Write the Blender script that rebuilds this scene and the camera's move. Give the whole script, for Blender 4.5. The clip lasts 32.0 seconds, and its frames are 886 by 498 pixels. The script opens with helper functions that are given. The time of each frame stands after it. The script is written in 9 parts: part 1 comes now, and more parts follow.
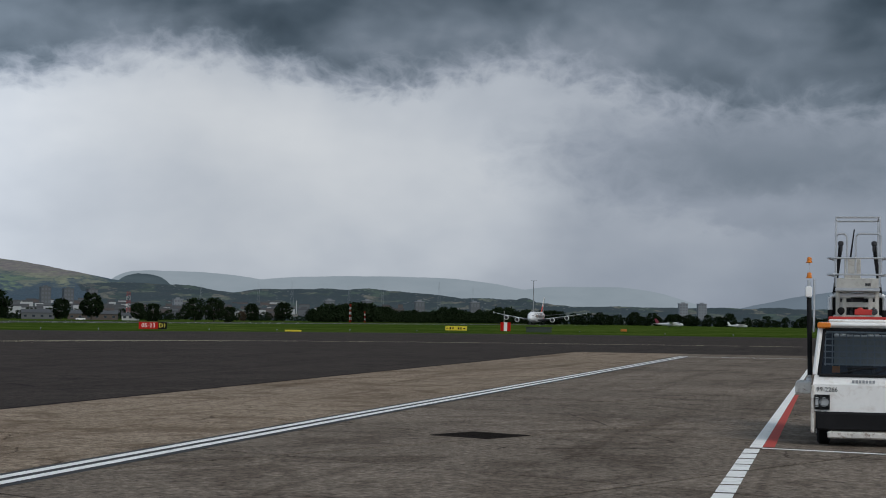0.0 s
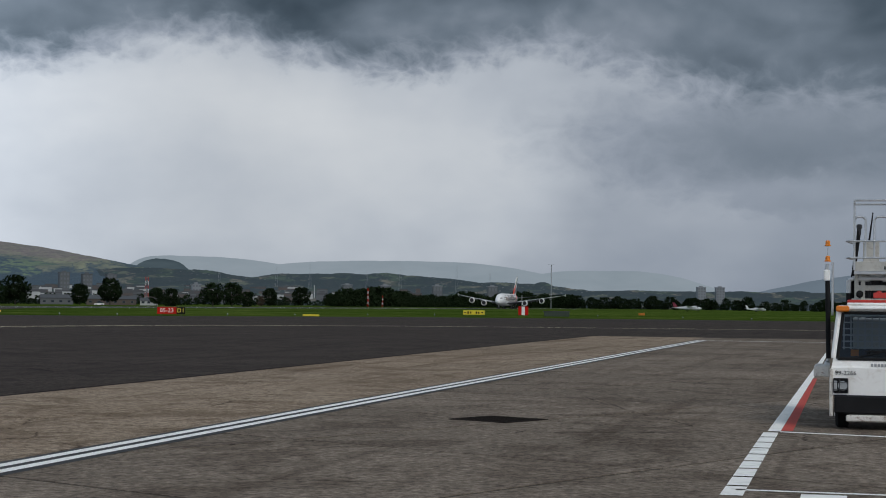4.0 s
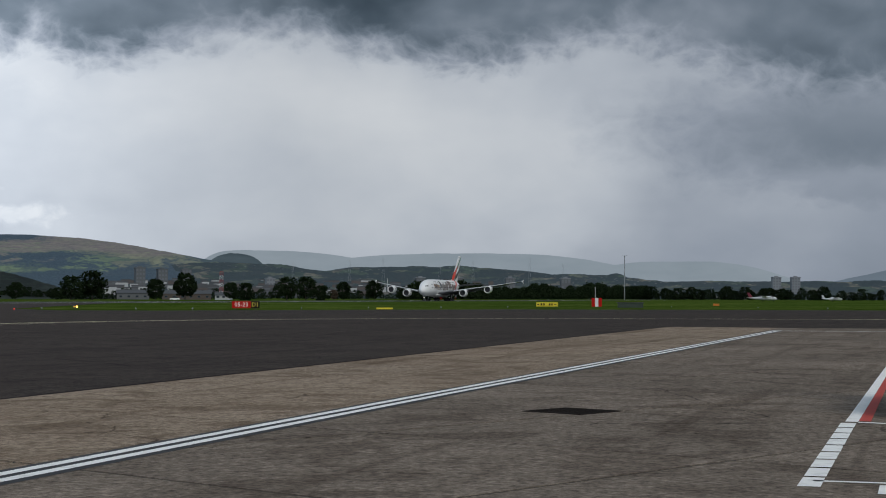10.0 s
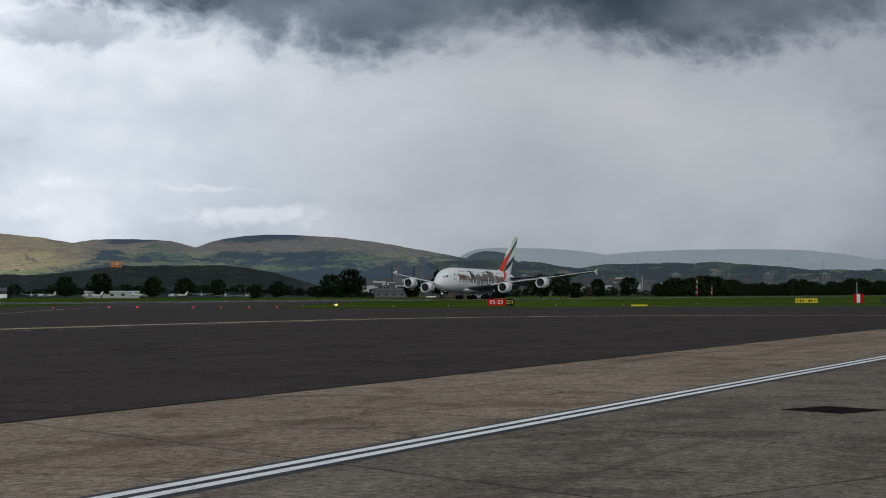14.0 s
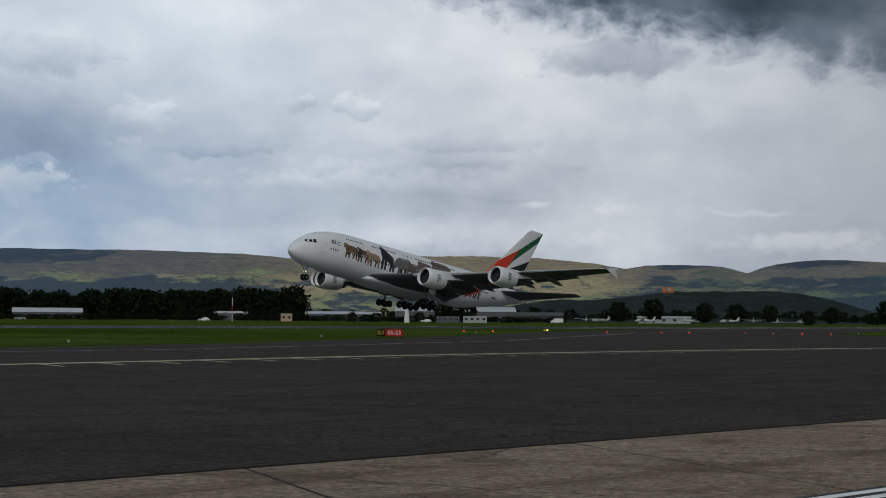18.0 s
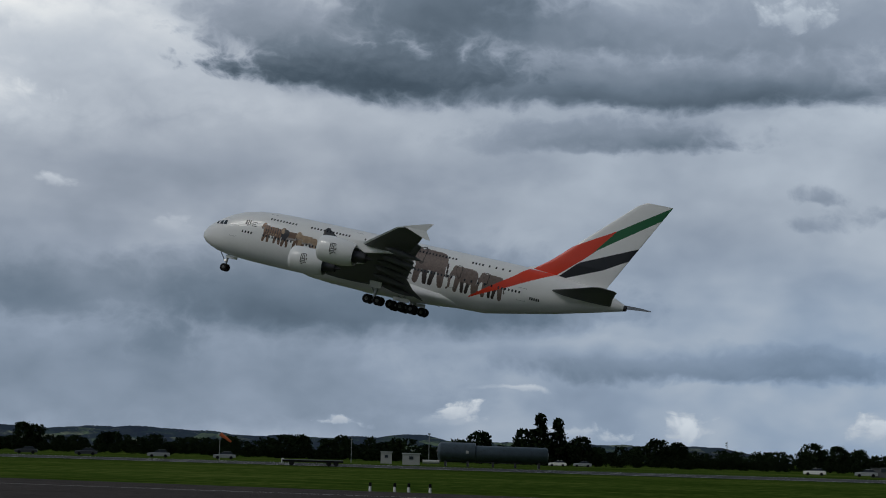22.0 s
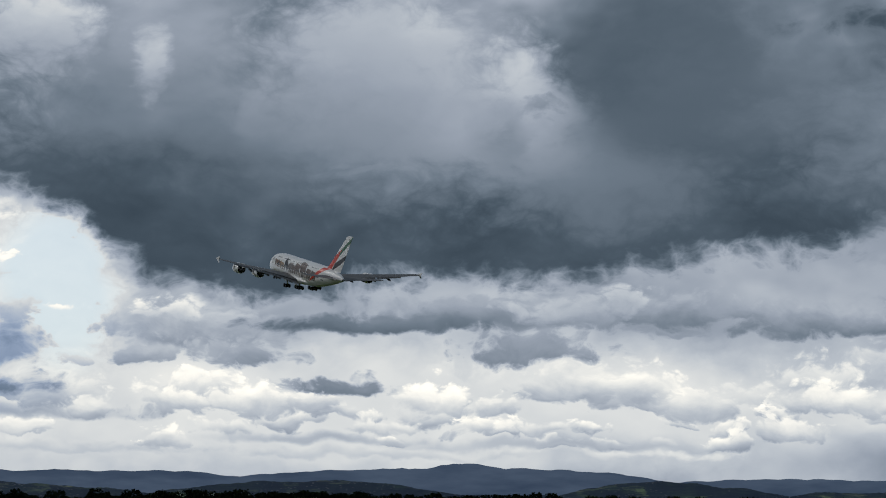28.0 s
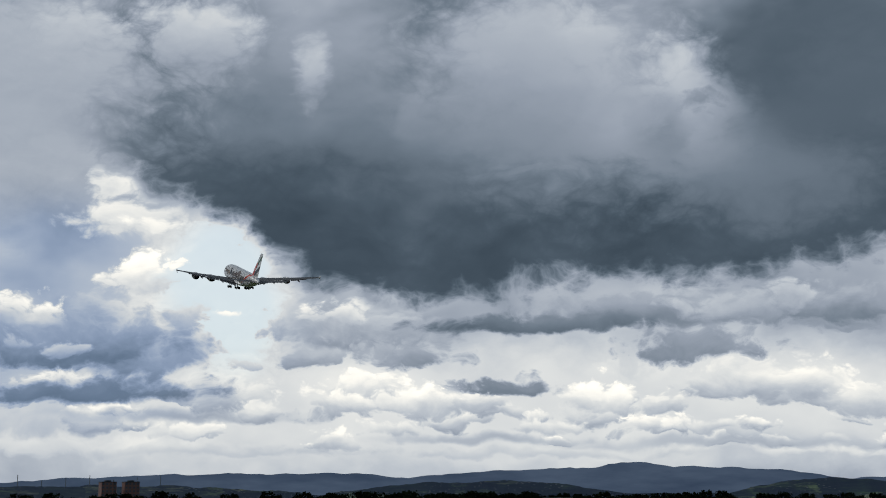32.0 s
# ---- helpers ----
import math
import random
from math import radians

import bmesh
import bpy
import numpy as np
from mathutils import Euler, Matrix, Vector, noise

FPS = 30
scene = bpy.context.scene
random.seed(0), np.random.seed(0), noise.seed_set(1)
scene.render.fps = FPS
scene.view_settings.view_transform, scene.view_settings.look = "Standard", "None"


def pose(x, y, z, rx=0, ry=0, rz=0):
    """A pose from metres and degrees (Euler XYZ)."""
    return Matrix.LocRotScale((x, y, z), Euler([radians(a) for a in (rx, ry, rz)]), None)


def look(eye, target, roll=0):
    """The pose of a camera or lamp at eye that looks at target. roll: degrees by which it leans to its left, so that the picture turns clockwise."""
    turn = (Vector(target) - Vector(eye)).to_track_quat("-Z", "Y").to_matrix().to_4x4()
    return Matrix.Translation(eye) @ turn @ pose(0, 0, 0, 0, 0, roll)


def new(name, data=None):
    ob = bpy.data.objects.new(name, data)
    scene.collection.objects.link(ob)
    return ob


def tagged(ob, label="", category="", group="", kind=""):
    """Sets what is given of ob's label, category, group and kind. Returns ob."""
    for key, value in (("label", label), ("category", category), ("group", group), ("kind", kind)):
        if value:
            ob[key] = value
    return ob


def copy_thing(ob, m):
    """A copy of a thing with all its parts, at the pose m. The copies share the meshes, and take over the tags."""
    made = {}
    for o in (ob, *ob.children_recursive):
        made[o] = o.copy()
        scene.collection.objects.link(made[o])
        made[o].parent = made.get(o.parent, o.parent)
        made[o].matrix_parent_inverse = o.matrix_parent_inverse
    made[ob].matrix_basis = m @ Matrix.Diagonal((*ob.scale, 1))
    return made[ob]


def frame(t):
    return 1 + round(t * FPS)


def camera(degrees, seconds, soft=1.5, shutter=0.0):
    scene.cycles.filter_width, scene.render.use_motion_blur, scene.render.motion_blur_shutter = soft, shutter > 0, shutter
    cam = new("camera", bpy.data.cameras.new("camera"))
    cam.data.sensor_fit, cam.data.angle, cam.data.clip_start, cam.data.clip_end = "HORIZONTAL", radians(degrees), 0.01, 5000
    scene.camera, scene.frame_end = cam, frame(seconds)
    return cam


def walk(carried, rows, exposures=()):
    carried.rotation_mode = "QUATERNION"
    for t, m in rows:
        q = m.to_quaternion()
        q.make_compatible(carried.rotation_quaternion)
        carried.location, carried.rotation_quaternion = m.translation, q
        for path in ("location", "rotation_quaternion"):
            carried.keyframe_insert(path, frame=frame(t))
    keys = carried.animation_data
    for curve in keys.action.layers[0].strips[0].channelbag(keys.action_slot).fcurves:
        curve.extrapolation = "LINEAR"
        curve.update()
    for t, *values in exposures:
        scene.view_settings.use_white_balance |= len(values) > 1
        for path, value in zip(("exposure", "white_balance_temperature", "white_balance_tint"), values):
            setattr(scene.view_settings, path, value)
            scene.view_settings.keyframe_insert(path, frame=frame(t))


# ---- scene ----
from collections import defaultdict

EYE = (0.0, 0.0, 2.0)


def aim(az, el, roll):
    """A pose of the camera on its spot: azimuth clockwise from the normal of the runway, elevation, lean."""
    a, e = radians(az), radians(el)
    way = Vector((math.sin(a) * math.cos(e), math.cos(a) * math.cos(e), math.sin(e)))
    return look(EYE, Vector(EYE) + way * 100, roll)


cam = camera(29.86, 32.0, soft=1.0, shutter=0.0)
PAN = [
    (0.0, 76.86, 2.48, 0.82), (1.0, 76.69, 2.46, 0.72), (1.5, 76.67, 2.40, 0.72), (2.0, 76.61, 2.33, 0.69),
    (2.5, 76.55, 2.22, 0.73), (3.0, 76.52, 2.05, 0.74), (3.5, 76.40, 1.98, 0.74), (5.5, 75.75, 1.81, 0.44),
    (6.0, 75.55, 1.77, 0.45), (7.0, 75.25, 1.76, 0.50), (8.0, 74.95, 1.73, 0.56), (8.5, 74.72, 1.72, 0.50),
    (9.0, 74.38, 1.69, 0.42), (9.5, 74.09, 1.67, 0.28), (10.0, 73.76, 1.65, 0.22), (10.5, 73.64, 1.63, 0.19),
    (11.0, 73.14, 1.61, 0.29), (11.5, 71.63, 1.56, 0.29), (12.0, 68.55, 1.52, 0.26), (12.5, 66.84, 1.51, 0.12),
    (13.0, 65.72, 1.51, 0.00), (13.5, 65.24, 1.53, -0.04),
]
PAN += [
    (15.5, 59.81, 1.59, -0.20), (16.0, 54.42, 1.74, 0.03), (16.5, 52.21, 1.96, 0.08), (17.0, 51.27, 2.12, 0.06),
    (17.5, 50.64, 2.24, 0.19), (18.0, 46.16, 2.37, 0.43), (18.5, 38.44, 2.67, 0.97), (19.0, 33.46, 3.23, 1.03),
    (19.5, 27.52, 4.47, 1.06), (20.0, 18.94, 5.74, 0.80), (20.3, 13.78, 6.48, 1.34), (20.5, 10.21, 6.67, 1.68),
    (20.7, 6.56, 6.67, 1.97), (21.5, -7.41, 6.90, 2.24), (22.0, -16.66, 7.06, 1.60), (22.5, -24.23, 7.24, 1.87),
    (23.0, -30.38, 7.67, 2.13), (23.5, -36.91, 7.92, 2.40), (24.0, -43.44, 7.96, 2.06), (24.5, -46.61, 8.22, 1.65),
]
PAN += [
    (25.0, -48.94, 8.45, 1.46), (25.5, -53.08, 8.64, 1.49), (26.0, -57.19, 8.70, 1.15), (26.5, -58.34, 8.80, 0.76),
    (28.5, -63.48, 8.96, 0.44), (29.0, -64.54, 9.02, 0.35), (29.5, -65.59, 9.06, 0.17), (30.0, -66.06, 9.04, -0.11),
    (30.5, -66.62, 8.97, -0.29), (31.0, -66.99, 8.97, -0.31), (31.5, -67.40, 8.94, -0.27), (32.0, -67.78, 8.91, -0.19),
]
EXPOSE = [(0.0, 0.0), (7.0, -0.02), (11.0, -0.08), (12.0, -0.12), (13.5, -0.22), (16.0, -0.53), (17.0, -0.66), (18.5, -0.68), (20.0, -0.91), (24.0, -0.85), (32.0, -0.8)]
walk(cam, [(t, aim(a, e, r)) for t, a, e, r in PAN], EXPOSE)

# ---- light: a broken overcast sky and a veiled sun behind the viewer ----
SUN_DIR = Vector((-0.55, -0.56, 0.75)).normalized()


def lin(r, g, b):
    """Linear colour from 0..255 display values."""
    return tuple(((c / 255) / 12.92 if c / 255 <= 0.04045 else ((c / 255 + 0.055) / 1.055) ** 2.4) for c in (r, g, b)) + (1.0,)


class Nodes:
    """Small builder for shader node trees."""

    def __init__(self, tree):
        self.tree = tree
        tree.nodes.clear()

    def add(self, kind, inputs=None, **props):
        n = self.tree.nodes.new(kind)
        for k, v in props.items():
            setattr(n, k, v)
        for k, v in (inputs or {}).items():
            if isinstance(v, bpy.types.NodeSocket):
                self.tree.links.new(v, n.inputs[k])
            else:
                n.inputs[k].default_value = v
        return n

    def math(self, op, a, b=0.0, c=0.0, clamp=False):
        return self.add("ShaderNodeMath", {0: a, 1: b, 2: c}, operation=op, use_clamp=clamp).outputs[0]

    def vec(self, op, a, b=(0, 0, 0), c=(0, 0, 0)):
        ins = {0: a, 1: b}
        if op == "MULTIPLY_ADD":
            ins[2] = c
        n = self.add("ShaderNodeVectorMath", ins, operation=op)
        return n.outputs["Value"] if op in ("LENGTH", "DOT_PRODUCT", "DISTANCE") else n.outputs["Vector"]

    def noise(self, vector, scale, detail=4.0, rough=0.55, kind="Fac", distort=0.0):
        n = self.add("ShaderNodeTexNoise", {"Vector": vector, "Scale": scale, "Detail": detail, "Roughness": rough, "Distortion": distort})
        return n.outputs["Fac" if kind == "Fac" else "Color"]

    def ramp(self, fac, stops, interp="LINEAR"):
        n = self.add("ShaderNodeValToRGB", {0: fac})
        r = n.color_ramp
        r.interpolation = interp
        while len(r.elements) < len(stops):
            r.elements.new(0.5)
        for e, (p, c) in zip(r.elements, stops):
            e.position, e.color = p, c if len(c) == 4 else (*c, 1)
        return n.outputs["Color"]

    def smooth(self, v, a, b, lo, hi):
        return self.add("ShaderNodeMapRange", {"Value": v, "From Min": a, "From Max": b, "To Min": lo, "To Max": hi},
                        interpolation_type="SMOOTHSTEP").outputs[0]

    def mix(self, f, a, b):
        n = self.add("ShaderNodeMix", {0: f, 6: a, 7: b}, data_type="RGBA")
        return n.outputs[2]


# lower rims of the two cloud decks: azimuth, elevation
RIM_WEST = [(-83.1, 13.18), (-80.6, 12.27), (-78.3, 10.93), (-75.9, 9.79), (-74, 8.9), (-72.2, 7.46), (-69.4, 6.89), (-65.5, 7.36), (-63.3, 7.72), 
            (-60.4, 7.67), (-57.7, 7.38), (-56.8, 7.61), (-55.5, 7.92), (-53.3, 8.33), (-50.2, 8.44), (-48, 8.69), (-44.7, 10.3), (-41.2, 11.87), 
            (-39.1, 14.15), (-36.9, 15.04), (-33.7, 15.49)]
RIM_EAST = [(18.3, 14.83), (20.1, 13.23), (24.7, 12.85), (28, 12.14), (31.8, 11.66), (41.1, 11.7), (44.9, 11.45), (46.2, 10.82), (50.1, 10), (52.9, 9.39), 
            (56.8, 8.98), (58.9, 7.93), (59.9, 8.41), (61.2, 7.57), (61.8, 7.68), (63.3, 7.74), (64, 8.19), (65.6, 8.42), (66.9, 8.56), (69.6, 8.43), 
            (71.5, 8.18), (73.5, 7.82), (75, 7.64), (76.8, 8.03), (78.5, 8.41), (80.5, 8.59), (82.4, 7.71), (84.9, 7.3), (87.1, 7.1), (89.3, 6.92)]
CLOUDS = []


def cloud(az, el, wide, tall, top, base, soft=0.3, puff=0.5, flat=1.5, cover=1.0, over=False):
    """One cloud: its middle, half width and half height in degrees, tones of its crown and its base (0 black, 1 white),
    softness of its rim, size of its billows, flatness of its base, and whether it hangs before the decks."""
    CLOUDS.append((az, el, wide, tall, top, base, soft, puff, flat, cover, over))


def weather():
    """The clouds all round, the farthest first."""
    cloud(68.4, 4.95, 15.20, 3.70, 0.80, 0.76, soft=0.8, puff=0, flat=1, cover=1)
    cloud(87.7, 2.14, 6.43, 5.07, 0.62, 0.54, soft=0.7, puff=0, flat=1, cover=1)
    cloud(84.9, 2.52, 2.34, 5.07, 0.70, 0.62, soft=0.9, puff=0, flat=1, cover=0.6)
    cloud(87.7, 5.74, 6.43, 1.75, 0.50, 0.46, soft=0.9, puff=0.3, flat=1, cover=0.8)
    cloud(88.1, 3.84, 2.53, 0.78, 0.63, 0.55, soft=0.6, puff=0.4, flat=1, cover=0.6)
    cloud(60.1, 6.08, 1.36, 0.97, 0.84, 0.76, soft=0.6, puff=0.4, flat=1, cover=0.6)
    cloud(44.1, 8.40, 13.64, 3.31, 0.84, 0.76, soft=0.8, puff=0.2, flat=1, cover=1)
    cloud(60.6, 4.37, 7.80, 2.34, 0.72, 0.68, soft=0.8, puff=0.1, flat=1, cover=0.7)
    cloud(40.3, 4.30, 6.43, 1.36, 0.66, 0.60, soft=0.7, puff=0.3, flat=1, cover=0.6)
    cloud(52.1, 8.86, 2.73, 0.88, 0.70, 0.58, soft=0.5, puff=0.5, flat=1.3, cover=0.8)
    cloud(36.0, 6.66, 0.88, 0.97, 0.84, 0.72, soft=0.4, puff=0.5, flat=1.5, cover=0.8)
    cloud(41.0, 7.28, 0.88, 0.39, 0.80, 0.72, soft=0.4, puff=0.5, flat=1.5, cover=0.7)
    cloud(43.3, 7.13, 1.07, 0.49, 0.82, 0.72, soft=0.4, puff=0.5, flat=1.5, cover=0.8)
    cloud(42.8, 4.91, 3.31, 0.55, 0.74, 0.58, soft=0.5, puff=0.4, flat=1.3, cover=0.8)
    cloud(38.6, 5.79, 2.34, 0.27, 0.70, 0.60, soft=0.5, puff=0.4, flat=1.3, cover=0.7)
    cloud(47.8, 5.26, 3.12, 0.27, 0.70, 0.62, soft=0.6, puff=0.4, flat=1.3, cover=0.7)
    cloud(46.3, 4.08, 3.90, 0.23, 0.66, 0.58, soft=0.6, puff=0.3, flat=1.3, cover=0.7)
    cloud(49.4, 3.87, 0.74, 0.18, 0.82, 0.74, soft=0.5, puff=0.3, flat=1.3, cover=0.8)
    cloud(51.7, 3.59, 0.58, 0.35, 0.80, 0.70, soft=0.5, puff=0.4, flat=1.3, cover=0.7)
    cloud(56.8, 3.70, 1.75, 0.14, 0.78, 0.72, soft=0.6, puff=0.2, flat=1.3, cover=0.8)
    cloud(45.1, 2.81, 5.85, 0.51, 0.76, 0.80, soft=0.7, puff=0.3, flat=1, cover=0.8)
    cloud(58.3, 2.65, 2.34, 0.43, 0.82, 0.80, soft=0.6, puff=0.3, flat=1, cover=0.8)
    cloud(36.8, 3.00, 2.34, 0.49, 0.76, 0.72, soft=0.6, puff=0.4, flat=1, cover=0.7)
    cloud(35.6, 9.49, 9.75, 2.14, 0.82, 0.76, soft=0.8, puff=0.2, flat=1, cover=1)
    cloud(22.2, 4.13, 8.19, 2.73, 0.54, 0.50, soft=0.7, puff=0.3, flat=1, cover=0.9)
    cloud(37.7, 3.70, 6.82, 1.17, 0.62, 0.60, soft=0.8, puff=0.2, flat=1, cover=0.7)
    cloud(25.1, 8.26, 2.34, 1.17, 0.74, 0.60, soft=0.4, puff=0.6, flat=1.4, cover=1)
    cloud(21.3, 9.23, 2.34, 0.97, 0.80, 0.66, soft=0.4, puff=0.6, flat=1.4, cover=1)
    cloud(20.3, 10.21, 1.17, 0.55, 0.86, 0.76, soft=0.4, puff=0.6, flat=1.4, cover=1)
    cloud(19.1, 7.51, 1.27, 0.88, 0.80, 0.64, soft=0.35, puff=0.6, flat=1.5, cover=1)
    cloud(28.5, 7.41, 1.46, 0.88, 0.82, 0.66, soft=0.3, puff=0.7, flat=1.5, cover=1)
    cloud(30.6, 6.69, 1.17, 0.43, 0.74, 0.64, soft=0.4, puff=0.6, flat=1.5, cover=1)
    cloud(35.8, 6.69, 1.27, 0.97, 0.82, 0.68, soft=0.35, puff=0.6, flat=1.4, cover=0.9)
    cloud(34.9, 5.81, 0.97, 0.43, 0.76, 0.68, soft=0.4, puff=0.5, flat=1.4, cover=0.8)
    cloud(41.0, 7.29, 0.82, 0.35, 0.80, 0.70, soft=0.4, puff=0.6, flat=1.5, cover=0.9)
    cloud(43.1, 7.17, 1.36, 0.43, 0.82, 0.68, soft=0.4, puff=0.6, flat=1.5, cover=0.9)
    cloud(43.2, 4.43, 5.26, 0.70, 0.74, 0.60, soft=0.5, puff=0.4, flat=1.4, cover=0.9)
    cloud(46.8, 6.05, 2.92, 0.58, 0.74, 0.64, soft=0.5, puff=0.4, flat=1.4, cover=0.8)
    cloud(23.0, 5.21, 1.46, 0.43, 0.72, 0.58, soft=0.35, puff=0.6, flat=1.6, cover=1)
    cloud(25.0, 5.66, 0.74, 0.39, 0.74, 0.60, soft=0.35, puff=0.6, flat=1.5, cover=1)
    cloud(24.3, 3.54, 0.97, 0.31, 0.63, 0.55, soft=0.4, puff=0.5, flat=1.6, cover=0.8)
    cloud(27.1, 3.66, 0.74, 0.33, 0.65, 0.57, soft=0.4, puff=0.5, flat=1.6, cover=0.8)
    cloud(22.0, 3.52, 0.58, 0.23, 0.58, 0.53, soft=0.4, puff=0.4, flat=1.6, cover=0.8)
    cloud(32.1, 5.07, 0.88, 0.35, 0.78, 0.68, soft=0.35, puff=0.6, flat=1.5, cover=1)
    cloud(31.2, 4.22, 2.14, 0.66, 0.80, 0.66, soft=0.3, puff=0.6, flat=1.5, cover=1)
    cloud(29.4, 4.92, 0.88, 0.58, 0.89, 0.76, soft=0.28, puff=0.6, flat=1.6, cover=1)
    cloud(30.2, 4.06, 1.56, 0.39, 0.78, 0.68, soft=0.4, puff=0.5, flat=1.5, cover=1)
    cloud(12.4, 7.76, 13.64, 5.85, 0.78, 0.72, soft=0.9, puff=0.1, flat=1, cover=0.8)
    cloud(23.2, 5.80, 10.13, 2.14, 0.55, 0.53, soft=0.8, puff=0.2, flat=1, cover=0.85)
    cloud(9.9, 12.85, 9.16, 2.73, 0.95, 0.84, soft=0.6, puff=0.4, flat=1, cover=0.95)
    cloud(9.8, 9.69, 6.04, 1.56, 0.70, 0.50, soft=0.6, puff=0.4, flat=2, cover=0.95)
    cloud(18.2, 12.15, 5.07, 1.75, 0.84, 0.76, soft=0.6, puff=0.4, flat=1, cover=0.9)
    cloud(24.1, 11.03, 6.43, 1.56, 0.80, 0.70, soft=0.7, puff=0.3, flat=1.2, cover=0.9)
    cloud(19.4, 11.17, 1.07, 0.58, 0.88, 0.80, soft=0.7, puff=0.5, flat=1.2, cover=0.8)
    cloud(20.6, 10.21, 1.46, 0.55, 0.85, 0.77, soft=0.7, puff=0.5, flat=1.2, cover=0.8)
    cloud(18.2, 6.92, 1.85, 1.17, 0.77, 0.68, soft=0.6, puff=0.5, flat=1.3, cover=1)
    cloud(17.3, 7.97, 0.97, 0.78, 0.81, 0.70, soft=0.35, puff=0.6, flat=1.4, cover=1)
    cloud(19.6, 8.26, 0.78, 0.43, 0.78, 0.68, soft=0.4, puff=0.5, flat=1.4, cover=1)
    cloud(24.7, 8.52, 2.14, 0.58, 0.72, 0.62, soft=0.5, puff=0.5, flat=1.5, cover=0.8)
    cloud(28.4, 7.54, 1.40, 0.82, 0.74, 0.63, soft=0.7, puff=0.5, flat=1.4, cover=0.9)
    cloud(22.8, 5.26, 1.36, 0.55, 0.68, 0.60, soft=0.8, puff=0.5, flat=1.4, cover=0.8)
    cloud(25.1, 5.72, 0.97, 0.51, 0.66, 0.60, soft=0.8, puff=0.5, flat=1.4, cover=0.8)
    cloud(30.8, 4.24, 2.14, 0.74, 0.72, 0.64, soft=0.8, puff=0.5, flat=1.4, cover=0.9)
    cloud(29.4, 5.04, 1.13, 0.70, 0.76, 0.67, soft=0.65, puff=0.5, flat=1.5, cover=0.9)
    cloud(32.7, 4.55, 0.78, 0.35, 0.74, 0.66, soft=0.4, puff=0.5, flat=1.5, cover=1)
    cloud(32.4, 8.63, 2.14, 0.78, 0.72, 0.64, soft=0.5, puff=0.4, flat=1.3, cover=0.8)
    cloud(6.5, 2.41, 5.85, 1.56, 0.78, 0.74, soft=0.7, puff=0.3, flat=1, cover=0.8)
    cloud(14.6, 2.58, 2.34, 0.78, 0.73, 0.70, soft=0.6, puff=0.4, flat=1, cover=0.6)
    cloud(-7.4, 7.70, 19.49, 6.82, 0.68, 0.64, soft=0.9, puff=0.1, flat=1, cover=0.7)
    cloud(-19.0, 10.63, 5.07, 1.17, 0.72, 0.66, soft=0.6, puff=0.3, flat=1.2, cover=0.8)
    cloud(-19.6, 5.72, 6.43, 2.14, 0.52, 0.42, soft=0.5, puff=0.4, flat=2, cover=0.95)
    cloud(-16.8, 6.66, 2.34, 0.78, 0.58, 0.48, soft=0.5, puff=0.5, flat=1.4, cover=0.6)
    cloud(-6.9, 3.04, 7.80, 0.82, 0.56, 0.48, soft=0.5, puff=0.3, flat=1.8, cover=0.9)
    cloud(-12.8, 3.67, 5.07, 0.51, 0.68, 0.62, soft=0.6, puff=0.3, flat=1.2, cover=0.8)
    cloud(-14.3, 2.31, 1.17, 0.16, 0.78, 0.72, soft=0.5, puff=0.2, flat=1.3, cover=1)
    cloud(-1.3, 11.28, 5.07, 1.17, 0.74, 0.68, soft=0.6, puff=0.4, flat=1.2, cover=0.8)
    cloud(4.5, 10.47, 5.07, 1.17, 0.70, 0.58, soft=0.5, puff=0.4, flat=1.5, cover=0.8)
    cloud(2.6, 6.05, 5.85, 1.17, 0.64, 0.62, soft=0.8, puff=0.2, flat=1, cover=0.7)
    cloud(4.9, 2.49, 2.53, 0.90, 0.74, 0.62, soft=0.4, puff=0.5, flat=1.3, cover=1)
    cloud(-3.7, 8.95, 0.90, 0.25, 0.56, 0.50, soft=0.9, puff=0.4, flat=1.3, cover=0.8)
    cloud(-4.0, 8.05, 0.97, 0.25, 0.58, 0.53, soft=0.9, puff=0.4, flat=1.3, cover=0.7)
    cloud(-1.3, 8.42, 1.75, 0.33, 0.58, 0.54, soft=0.9, puff=0.4, flat=1.3, cover=0.8)
    cloud(-10.7, 0.80, 0.88, 0.31, 0.76, 0.66, soft=0.4, puff=0.4, flat=1.6, cover=1)
    cloud(-12.3, 0.99, 1.17, 0.27, 0.72, 0.66, soft=0.4, puff=0.4, flat=1.6, cover=1)
    cloud(-16.3, 1.02, 1.17, 0.39, 0.72, 0.66, soft=0.5, puff=0.4, flat=1.6, cover=1)
    cloud(-8.0, 1.03, 0.74, 0.51, 0.84, 0.72, soft=0.5, puff=0.5, flat=1.6, cover=0.9)
    cloud(-1.5, 1.16, 1.17, 0.51, 0.82, 0.70, soft=0.5, puff=0.5, flat=1.6, cover=0.9)
    cloud(1.5, 1.55, 0.88, 0.23, 0.86, 0.74, soft=0.35, puff=0.4, flat=1.6, cover=1)
    cloud(7.0, 1.52, 1.17, 0.58, 0.74, 0.64, soft=0.4, puff=0.5, flat=1.5, cover=1)
    cloud(-13.4, 14.66, 10.13, 0.78, 0.48, 0.42, soft=0.7, puff=0.4, flat=1, cover=0.8)
    cloud(-3.4, 14.79, 9.75, 1.17, 0.60, 0.52, soft=0.7, puff=0.4, flat=1, cover=0.9)
    cloud(-11.2, 10.74, 5.07, 0.90, 0.56, 0.43, soft=0.55, puff=0.4, flat=2, cover=1)
